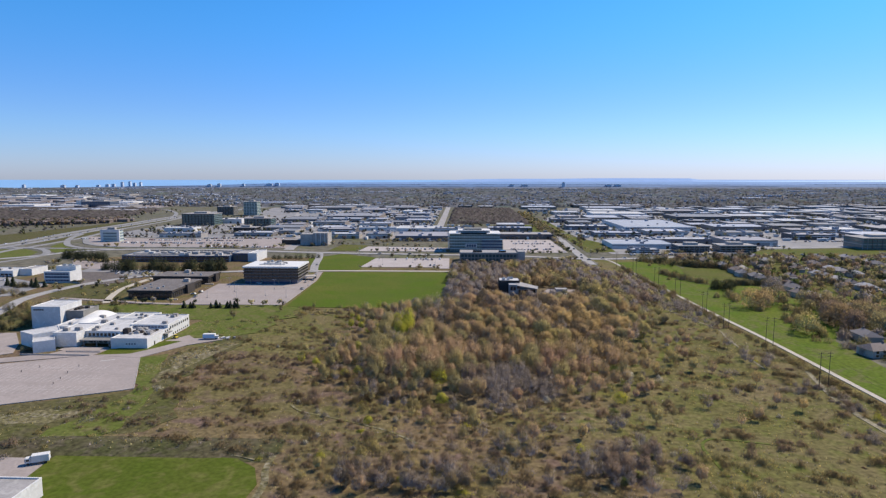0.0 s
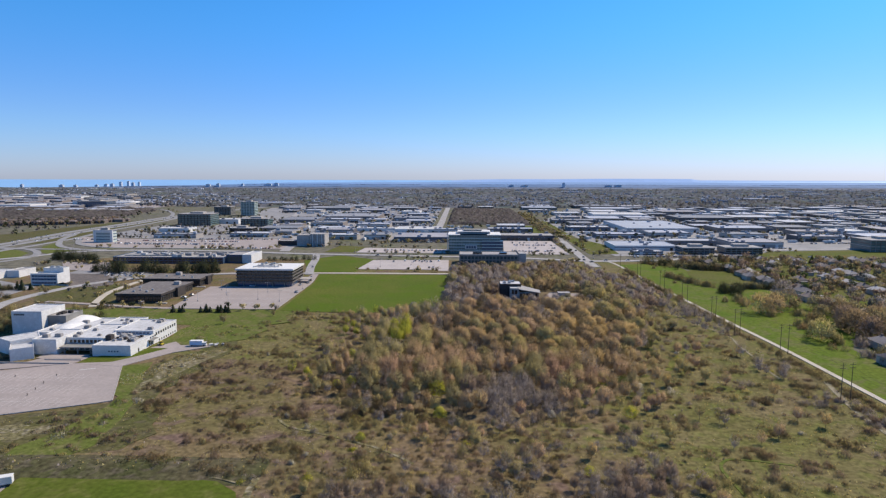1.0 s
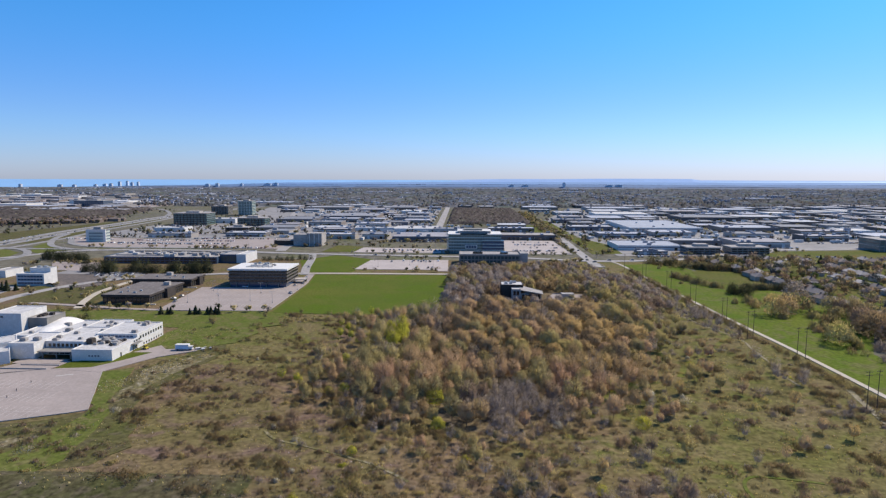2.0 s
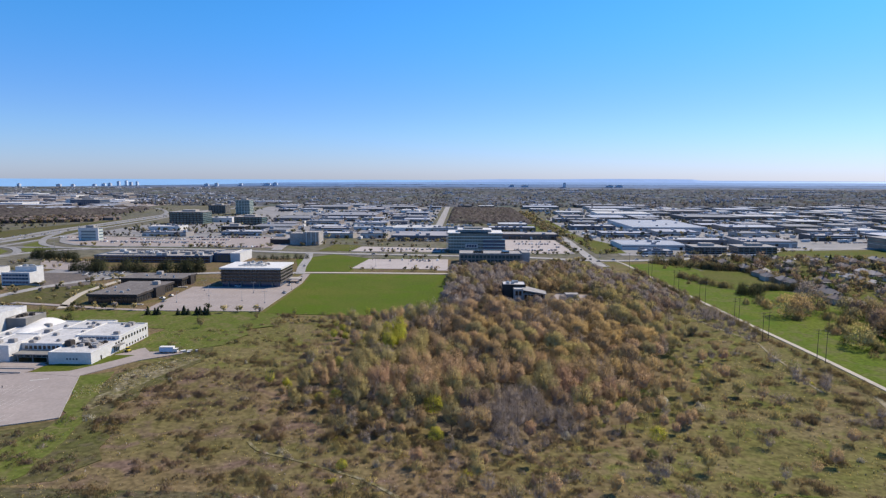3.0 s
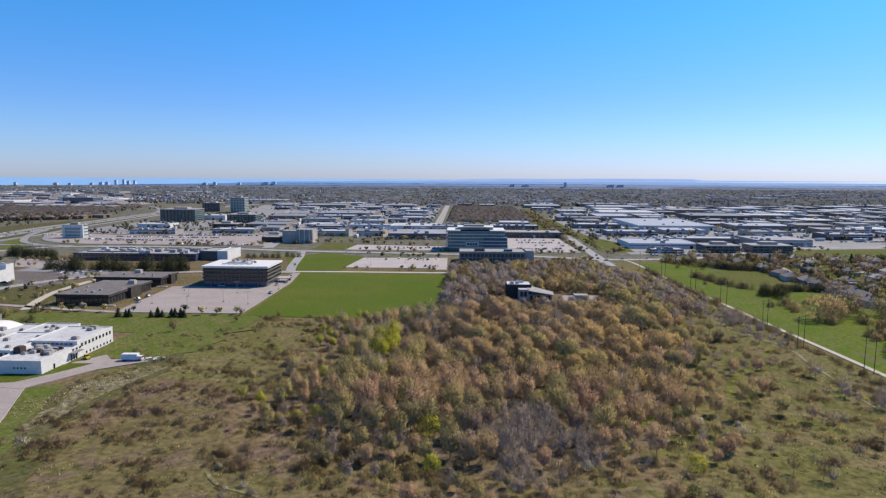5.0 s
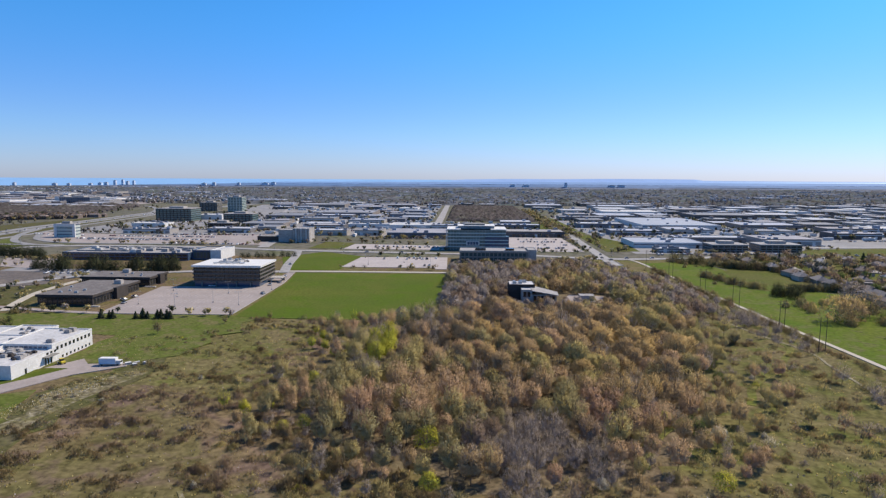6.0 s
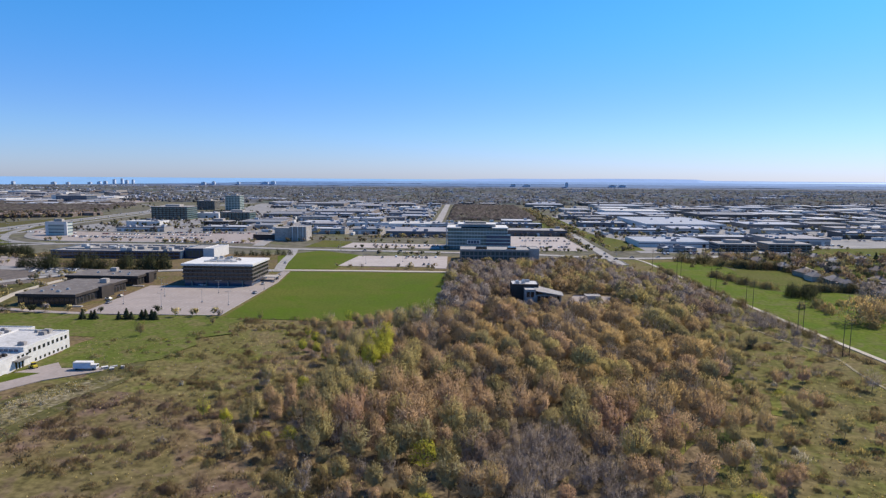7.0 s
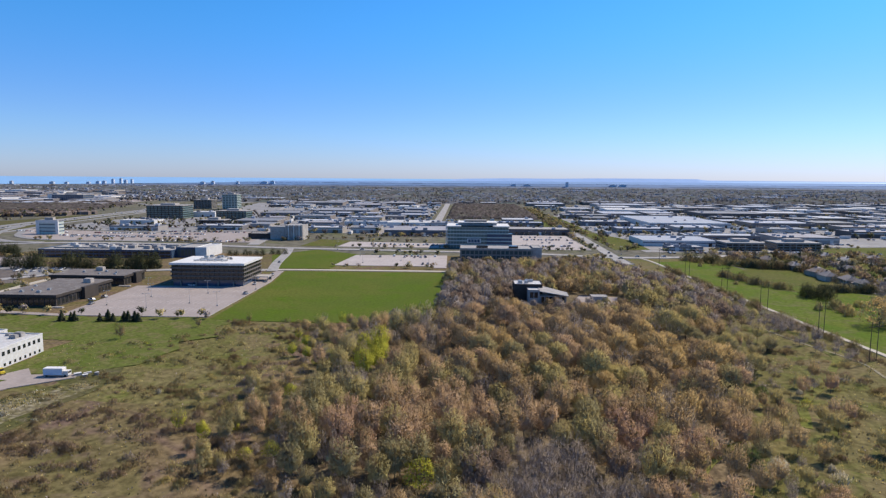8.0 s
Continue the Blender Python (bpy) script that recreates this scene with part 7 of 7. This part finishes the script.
# trees by the grass strip and between the houses
side = Mass()
STRIP_TREES = [(213, 525, "fir", 0.95), (216, 519, "fir", 1.1), (211, 519, "fir", 0.9), (218, 511, "fir", 1.0), (222, 521, "fir", 1.0), (198, 484, "sage", 0.5), (209, 488, "sage", 0.8), (208, 477, "tan", 0.75), (206, 470, "olive", 0.6),
               (205, 447, "gold", 1.05), (214, 447, "tan", 1.05), (219, 455, "gold", 0.9), (208, 437, "sage", 0.55), (228, 440, "sage", 0.75), (230, 446, "fir", 0.6), (243, 503, "sage", 0.7), (226, 494, "olive", 0.6), (247, 500, "grey", 0.9), (196, 649, "sage", 0.4), (196, 683, "sage", 0.4),
               (192, 595, "sage", 0.5), (188, 564, "sage", 0.35), (207, 377, "olive", 1.1), (213, 412, "sage", 0.6), (217, 408, "sage", 0.7), (211, 404, "tan", 0.55), (204, 384, "fir", 0.6), (210, 370, "fir", 0.55), (216, 384, "sage", 0.75), (213, 371, "olive", 0.6),
               (222, 366, "grey", 0.75), (228, 372, "sage", 0.6), (232, 392, "tan", 1.0), (240, 400, "tan", 1.0), (246, 418, "tan", 1.0), (252, 432, "tan", 0.9), (244, 446, "sage", 0.8), (214, 346, "grey", 0.6), (221, 348, "sage", 0.7), (236, 380, "tan", 1.0), (244, 388, "tan", 1.1), (252, 396, "tan", 1.0), (258, 408, "tan", 1.0), (262, 420, "tan", 1.0), (240, 412, "tan", 0.9), (256, 446, "sage", 0.9),
               (250, 460, "tan", 0.9), (232, 460, "tan", 0.95), (240, 470, "sage", 0.8), (234, 430, "sage", 0.8), (226, 424, "tan", 0.7), (248, 376, "tan", 1.0), (256, 384, "sage", 1.0), (266, 396, "tan", 1.0)]
for i, (x, y, tone, s) in enumerate(STRIP_TREES):
    if tone == "tan" and i > 29:
        tone = ("brown", "sage", "brown", "tan", "mauve")[i % 5]
    shapes = SCREEN if tone == "fir" else BROAD if s > 0.85 else ROUND
    s *= 1.35 if tone == "fir" else 1.55 if shapes is ROUND else 1.6
    k = i % 3
    code = k + (40 if tone == "fir" else 50 if shapes is BROAD else 20)
    if i > 29:
        side.add(shapes[k], tone, x, y, s, RT.uniform(0, 6.3), base=0)
        continue
    plant("tree", code, {code: shapes[k]}, tone, x, y, s, RT.uniform(0, 360), TONE_WORDS[tone] + " tree at the edge of the bright grass", "tree", "trees along the grass", 0)
for _ in range(2000):
    x, y = RT.uniform(205, 520), RT.uniform(290, 735)
    if inside(x, y, [(226, 300), (250, 300), (530, 718), (225, 718), (216, 640), (266, 640), (266, 590), (262, 540), (262, 470), (246, 425)]) and clear(x, y, 6.3):
        tone = RT.choice(("grey", "brown", "brown", "sage", "mauve", "sage", "mauve", "fir", "sage", "green", "far_green"))
        side.add(RT.choice(FIRS) if tone == "fir" and RT.random() < 0.3 else RT.choice(SOFT), tone, x, y, RT.uniform(0.65, 1.2), RT.uniform(0, 6.3), base=0)


def hedge(points, n, tones, lo, hi, wide=1.5):
    """A continuous row of bushes along a line."""
    for (xa, ya), (xb, yb) in zip(points, points[1:]):
        for k in range(n):
            t = RT.random()
            side.add(RT.choice(PUFFS), RT.choice(tones), xa + (xb - xa) * t + RT.uniform(-wide, wide), ya + (yb - ya) * t + RT.uniform(-wide, wide), RT.uniform(lo, hi), RT.uniform(0, 6), base=0)


hedge([(193, 600), (198, 581), (202, 563), (213, 543)], 10, ("sage", "brown", "fir", "sage"), 0.75, 1.15)
hedge([(214, 650), (196, 690)], 10, ("sage", "olive", "brown"), 0.5, 0.8, 4)
hedge([(222, 528), (237, 539), (250, 540), (262, 537), (290, 532)], 11, ("fir", "fir", "sage"), 0.9, 1.2)
hedge([(196, 690), (218, 672), (236, 650), (246, 642), (262, 640)], 18, ("sage", "fir", "sage", "brown", "fir"), 0.9, 1.5, 6)
hedge([(240, 690), (300, 702), (320, 690)], 22, ("sage", "brown", "fir", "gold"), 0.9, 1.4, 6)
hedge([(262, 640), (266, 590), (262, 545)], 10, ("brown", "sage", "fir"), 0.9, 1.3, 3)
for i in range(130):
    y = RT.uniform(330, 640)
    side.add(RT.choice(PUFFS), RT.choice(("brown", "sage", "sage", "brown")), 173.5 - 0.0215 * (y - 438) + RT.uniform(-8.0, -4.4), y, RT.uniform(0.3, 0.55) * (1.5 if y > 400 else 1.0), RT.uniform(0, 6), base=0)
for i in range(70):
    y = RT.uniform(250, 340)
    side.add(RT.choice(MATS), RT.choice(("brown", "sage", "olive", "sage", "brown")), 173.5 - 0.0215 * (y - 438) + RT.uniform(-7.5, -3.5), y, RT.uniform(0.75, 1.25), RT.uniform(0, 6), base=0)
for i in range(60):
    y = RT.uniform(250, 340)
    side.add(RT.choice(BUSHES), RT.choice(("brown", "grey", "mauve", "sage")), 160 + RT.uniform(-10, 9), y, RT.uniform(0.7, 1.3), RT.uniform(0, 6), base=0)
for i in range(44):
    y = RT.uniform(385, 500)
    side.add(RT.choice(THIN), "grey", 158 - 0.06 * (y - 400) + RT.uniform(-9, 5), y, RT.uniform(0.4, 0.7), RT.uniform(0, 6), base=0)
for _ in range(40):
    x, y = RT.uniform(226, 275), RT.uniform(372, 470)
    if clear(x, y, 5) and x > 226 + 0.2 * (y - 372):
        side.add(RT.choice(BACK), RT.choice(("brown", "mauve", "brown", "sage")), x, y, RT.uniform(0.9, 1.35), RT.uniform(0, 6), base=0)
for x, y in ((203, 360), (208, 357), (214, 352), (209, 345), (216, 340), (212, 333), (219, 330), (216, 322), (226, 352), (232, 344), (222, 338)):
    side.add(RT.choice(PUFFS), RT.choice(("fir", "sage", "brown", "grey")), x, y, RT.uniform(0.5, 0.9), RT.uniform(0, 6), base=0)
side.build("garden_trees", "budding garden trees and bushes among the houses", "trees")

# bushes and small trees beside the white complex
complex_green = Mass()
for gx, gy, rad, n in ((-289, 403, 11, 22), (-274, 392, 9, 18), (-266, 381, 6, 9), (-272, 367, 8, 16), (-284, 376, 10, 16), (-300, 428, 14, 18), (-280, 348, 8, 10), (-250, 438, 14, 10), (-232, 416, 12, 8), (-226, 326, 4, 4), (-340, 470, 8, 6), (-362, 508, 9, 12), (-352, 480, 8, 6), (-238, 400, 10, 7)):
    for _ in range(n):
        a, q = RT.uniform(0, 6.28), rad * math.sqrt(RT.random())
        complex_green.add(RT.choice(PUFFS), RT.choice(("sage", "fir", "olive", "brown", "fir")), gx + q * math.cos(a), gy + q * math.sin(a), RT.uniform(0.35, 0.9), RT.uniform(0, 6.3), base=0.1)
complex_green.build("bushes", "dark and olive bushes round the white complex", "bushes")

# trees round the offices, roads and car parks
town = Mass()
ROWS_OF_TREES = [((-340, 505), (-275, 572), 14), ((-330, 480), (-262, 540), 10), ((-290, 452), (-262, 520), 12), ((-100, 626), (-20, 618), 8), ((-125, 755), (-15, 752), 16), ((-125, 818), (-20, 808), 14), ((-100, 704), (-15, 706), 10),
                 ((-4, 656), (74, 658), 44), ((74, 680), (130, 690), 30), ((-470, 800), (-260, 790), 26), ((-420, 905), (-300, 905), 14), ((-330, 960), (-240, 960), 9), ((-560, 940), (-420, 900), 16), ((132, 760), (134, 1080), 60), ((154, 780), (156, 1100), 60), ((138, 1000), (142, 1500), 70), ((151, 1000), (154, 1500), 70), ((60, 745), (125, 748), 16), ((-140, 835), (-90, 880), 20), ((-90, 880), (-10, 878), 26), ((155, 740), (190, 800), 16), ((160, 830), (180, 960), 26), ((190, 742), (420, 800), 40),
                 ((-200, 812), (-140, 840), 16), ((-330, 790), (-230, 800), 14), ((-440, 640), (-360, 660), 22), ((-420, 700), (-380, 640), 18), ((-480, 560), (-370, 620), 16), ((-300, 445), (-210, 446), 8), ((-210, 446), (-120, 440), 9), ((-520, 985), (-300, 985), 34), ((-330, 1080), (-240, 900), 24), ((-260, 590), (-215, 605), 8)]
for (xa, ya), (xb, yb), n in ROWS_OF_TREES:
    for _ in range(n):
        t = RT.random()
        tone = RT.choice(("grey", "sage", "sage", "brown", "fir", "olive"))
        town.add(RT.choice(STREET), tone, xa + (xb - xa) * t + RT.uniform(-3, 3), ya + (yb - ya) * t + RT.uniform(-3, 3), RT.uniform(0.35, 0.7), RT.uniform(0, 6), base=0.1)
for _ in range(2300):
    y = RT.uniform(870, 1600)
    x = RT.uniform(-0.78 * y, 0.74 * y)
    if all(abs(x - a) > c or abs(y - b) > e for a, b, c, e in placed if c < 85) and abs(x + 41) > 9 and abs(x - 139) > 8 and not (-580 < x < -205 and y < 900) and not (x < -540 and abs(x + 605 + 0.06 * (y - 770)) < 75):
        # far tones here bring their painted haze tint between the sheds
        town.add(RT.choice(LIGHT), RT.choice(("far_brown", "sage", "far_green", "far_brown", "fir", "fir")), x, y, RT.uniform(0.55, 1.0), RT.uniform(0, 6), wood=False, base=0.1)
for _ in range(230):
    y = RT.uniform(930, 1560)
    town.add(RT.choice(STREET), RT.choice(("sage", "fir", "olive", "brown", "sage")), 140 + 0.012 * (y - 930) + RT.uniform(-15, 13), y, RT.uniform(0.35, 0.85), RT.uniform(0, 6), base=0.1)
town.build("street_trees", "small budding trees along roads and car parks", "trees")


# far woods and suburbs: rough clumps of crowns, haze held in their tones
def far_mass(name, label, zones, seed, size):
    rng = np.random.default_rng(seed)
    pts, mats = [], []
    for n, fy, fx, tones in zones:
        ys = fy(rng, n)
        xs = fx(rng, ys)
        pts.append(np.stack((xs, ys), 1))
        mats.append(rng.choice([TONES.index(t) for t in tones], n))
    pts, mats = np.vstack(pts), np.concatenate(mats)
    n, leaves = len(pts), 9
    h = rng.uniform(6, 12, n)
    c = np.repeat(np.column_stack((pts, h * 0.55)), leaves, 0)
    d = rng.normal(size=(n * leaves, 3))
    d /= np.linalg.norm(d, axis=1)[:, None]
    c = c + d * np.column_stack((np.repeat(h * 0.45, leaves), np.repeat(h * 0.45, leaves), np.repeat(h * 0.4, leaves)))
    v, f, o = leaf_arrays(rng, c, size, shade=d * 0.35 + np.array((0, 0, 1.0)))
    me = raw_mesh(name, v, f, [BUDS[t] for t in TONES], np.repeat(mats, leaves), o)
    return tagged(new(name, me), label, "woods", kind="stuff")


# canopy of the far plain: blue-grey haze put into its colour
M_CANOPY = surface("hazed_canopy", (0.080, 0.094, 0.117), (0.118, 0.115, 0.122), 0.005, 0.03, reach=0.6, bump=0, spec=0.0, c3=(0.088, 0.103, 0.082), stretch=(1, 0.5, 1))
M_BROWN_CANOPY = surface("brown_canopy", (0.082, 0.070, 0.068), (0.066, 0.058, 0.058), 0.02, 0.14, reach=0.6, bump=0, spec=0.0, c3=(0.088, 0.084, 0.07))


def canopy(name, label, x0, x1, y0, y1, dx, dy, tall, material, holds, gaps=0.0):
    """An unbroken canopy seen from afar: a rolling sheet of crowns that falls to the ground at its edges."""
    nx, ny = int((x1 - x0) / dx) + 1, int((y1 - y0) / dy) + 1
    rng = np.random.default_rng(nx)
    xs, ys = np.meshgrid(x0 + dx * np.arange(nx), y0 + dy * np.arange(ny))
    ok = np.array([[holds(x, y) for x in xs[0]] for y in ys[:, 0]])
    wave = np.array([[noise.noise(Vector((x * 0.004, y * 0.004, 9.0))) for x in xs[0]] for y in ys[:, 0]])
    rim = ok & np.roll(ok, 1, 0) & np.roll(ok, -1, 0) & np.roll(ok, 1, 1) & np.roll(ok, -1, 1)
    rim[0, :] = rim[-1, :] = rim[:, 0] = rim[:, -1] = False
    cover = (rim & (wave > gaps - 0.5)).astype(float)
    for _ in range(3):
        cover = np.minimum(cover, (cover + np.roll(cover, 1, 0) + np.roll(cover, -1, 0) + np.roll(cover, 1, 1) + np.roll(cover, -1, 1)) / 5)
    z = tall * cover * rng.uniform(0.25, 1.0, xs.shape) - 0.3 * (cover <= 0)
    px = xs + rng.uniform(-0.3, 0.3, xs.shape) * dx
    py = ys + rng.uniform(-0.3, 0.3, xs.shape) * dy
    v = np.stack((px, py, z), 2).reshape(-1, 3)
    f = []
    for j in range(ny - 1):
        for i in range(nx - 1):
            if ok[j, i] and ok[j, i + 1] and ok[j + 1, i] and ok[j + 1, i + 1]:
                a = j * nx + i
                f += [(a, a + 1, a + nx + 1), (a, a + nx + 1, a + nx)]
    me = raw_mesh(name, v, np.array(f), [material])
    me.polygons.foreach_set("use_smooth", np.ones(len(me.polygons), dtype=bool))
    return tagged(new(name, me), label, "woods", kind="stuff")


canopy("far_woods", "flat brown bare woodland between the warehouses", -30, 134, 1200, 1690, 3.6, 6, 10, M_BROWN_CANOPY, lambda x, y: True)
canopy("far_woods", "brown bare woods beyond the highway", -1400, -720, 1180, 1690, 8, 8, 9, M_BROWN_CANOPY, lambda x, y: -0.86 * y + 60 < x < -0.23 * y - 442)
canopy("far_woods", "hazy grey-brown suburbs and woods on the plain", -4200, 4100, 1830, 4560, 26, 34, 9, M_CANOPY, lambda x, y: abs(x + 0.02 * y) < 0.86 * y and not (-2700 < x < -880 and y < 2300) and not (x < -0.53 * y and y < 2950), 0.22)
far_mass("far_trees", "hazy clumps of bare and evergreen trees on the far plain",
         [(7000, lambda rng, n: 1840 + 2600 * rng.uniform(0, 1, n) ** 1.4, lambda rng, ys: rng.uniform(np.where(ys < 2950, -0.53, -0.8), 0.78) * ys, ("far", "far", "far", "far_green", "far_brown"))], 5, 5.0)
# far roofs
RF = random.Random(77)
bm = bmesh.new()
for _ in range(2400):
    y = 1900 + 2500 * RF.random() ** 1.2
    x = RF.uniform(-0.8, 0.78) * y
    if noise.noise(Vector((x * 0.0035, y * 0.002, 4.0))) < -0.12 or (x < -0.53 * y and y < 2950):
        continue
    w, d, h = RF.uniform(8, 16), RF.uniform(8, 14), RF.uniform(6.5, 8.6)
    if RF.random() < 0.02 and abs(x) > 500:
        w, d, h = RF.uniform(60, 150), RF.uniform(30, 60), RF.uniform(8, 10)
    box(bm, x, y, 0, x + w, y + d, h)
tagged(part("far_roofs", bm, M_SHED_ROOF), "pale far rooftops scattered over the plain", "buildings", kind="stuff")
# tower walls: haze and lightened shaded fronts are put into a pale blue-grey
M_FAR_TOWER = surface("hazy_pale_walls", (0.55, 0.60, 0.68), (0.48, 0.53, 0.61), 0.02, 0.2, reach=0.08, bump=0)
for x, y, w, h in ((-2640, 4620, 22, 58), (-2590, 4640, 20, 64), (-2545, 4620, 24, 50), (-2500, 4630, 18, 56), (-2700, 4600, 30, 40), (-2760, 4620, 34, 36), (-2820, 4600, 30, 30), (-1520, 4640, 60, 44), (-1450, 4640, 40, 50), (-1700, 4620, 26, 42),
                   (720, 4600, 24, 58), (330, 4620, 40, 38), (420, 4620, 60, 34), (1040, 4620, 60, 36), (1110, 4620, 60, 38), (-3330, 4500, 24, 34), (-3060, 4540, 40, 30), (-2960, 4560, 30, 28), (-1960, 4600, 40, 38), (-1880, 4600, 30, 44)):
    tower_block((x, y, 0), w * 0.8, 20, h * 0.78, M_FAR_TOWER, M_FAR_TOWER, "far pale apartment tower on the horizon", 5, name="apartment_tower")

# low brick houses among bare trees beyond the highway
bm = bmesh.new()
yard_trees = Mass()
for k in range(120):
    t, q = RF.random(), RF.random() ** 1.4
    x, y = -900 + 215 * t + RF.uniform(-8, 8) - 30 * q, 1085 + 120 * t + 95 * q
    w, d, h = RF.uniform(10, 18), RF.uniform(8, 11), RF.uniform(4.5, 6)
    box(bm, x, y, 0, x + w, y + d, h)
    ridge_line = [bm.verts.new(p) for p in ((x - 0.5, y - 0.5, h), (x + w + 0.5, y - 0.5, h), (x + w + 0.5, y + d + 0.5, h), (x - 0.5, y + d + 0.5, h), (x + 2, y + d / 2, h + 2.2), (x + w - 2, y + d / 2, h + 2.2))]
    for f in ((0, 1, 5, 4), (2, 3, 4, 5), (1, 2, 5), (3, 0, 4)):
        bm.faces.new([ridge_line[i] for i in f])
    for _ in range(5):
        yard_trees.add(RF.choice(LIGHT), RF.choice(("far_brown", "mauve", "far_brown", "fir", "brown")), x + RF.uniform(-18, 18), y + RF.uniform(-16, 14), RF.uniform(0.7, 1.2), RF.uniform(0, 6), wood=False, base=0.1)
tagged(part("far_houses", bm, M_BRICK), "low brown brick houses in rows beyond the highway", "houses", kind="stuff")
yard_trees.build("yard_trees", "bare trees between the far brick houses", "trees")

# white flowers and dry stalks beside the car park
rng = np.random.default_rng(19)
t = rng.uniform(0, 1, (700, 2))
px = np.column_stack((-150 + 17 * t[:, 0] + 6 * t[:, 1] + rng.normal(0, 1.6, 700), 296 + 40 * t[:, 0] - 8 * t[:, 1] + rng.normal(0, 3, 700)))
px = np.array([p for p in px if not inside(p[0], p[1], [(-186, 318), (-160, 314), (-146, 338), (-131, 350), (-190, 360)]) and not inside(p[0], p[1], [(-182, 249), (-143, 267), (-138, 270), (-160, 316), (-190, 318)])])
c = np.column_stack((px, [ground_z(x, y) + 0.35 for x, y in px]))
up = np.tile((0.0, 0.0, 1.0), (len(c), 1))
v, f, o = leaf_arrays(rng, c, 0.36, up, 1.1, shade=up)
tagged(new("meadow_flowers", raw_mesh("meadow_flowers", v, f, [BUDS["white"], BUDS["olive"]], (rng.uniform(0, 1, len(c)) < 0.6).astype(int), o)), "white flower heads and dry stalks in the grass", "flowers", kind="stuff")

# grass tufts in the meadow
rng = np.random.default_rng(9)
n = 26000
px = np.column_stack((rng.uniform(-200, 170, n), 95 + 335 * rng.uniform(0, 1, n) ** 1.1))
keep = np.array([not any(inside(x, y, p) for p in BARE) and not inside(x, y, WOODS) and clump(x, y, 0.05, 11) + 0.5 * clump(x, y, 0.2, 13) > -0.15 for x, y in px])
px = px[keep]
c = np.column_stack((px, [ground_z(x, y) + 0.16 for x, y in px]))
up = np.tile((0.0, 0.0, 1.0), (len(c), 1))
v, f, o = leaf_arrays(rng, c, 0.45, up, 1.2, shade=up)
tone = np.full(len(px), TONES.index("olive"))
tone = np.where(rng.uniform(0, 1, len(px)) < 0.3, TONES.index("grey"), tone)
tagged(new("grass_tufts", raw_mesh("grass_tufts", v, f, [BUDS[t] for t in TONES], tone, o)), "dry and green grass tufts in the meadow", "grass", kind="stuff")
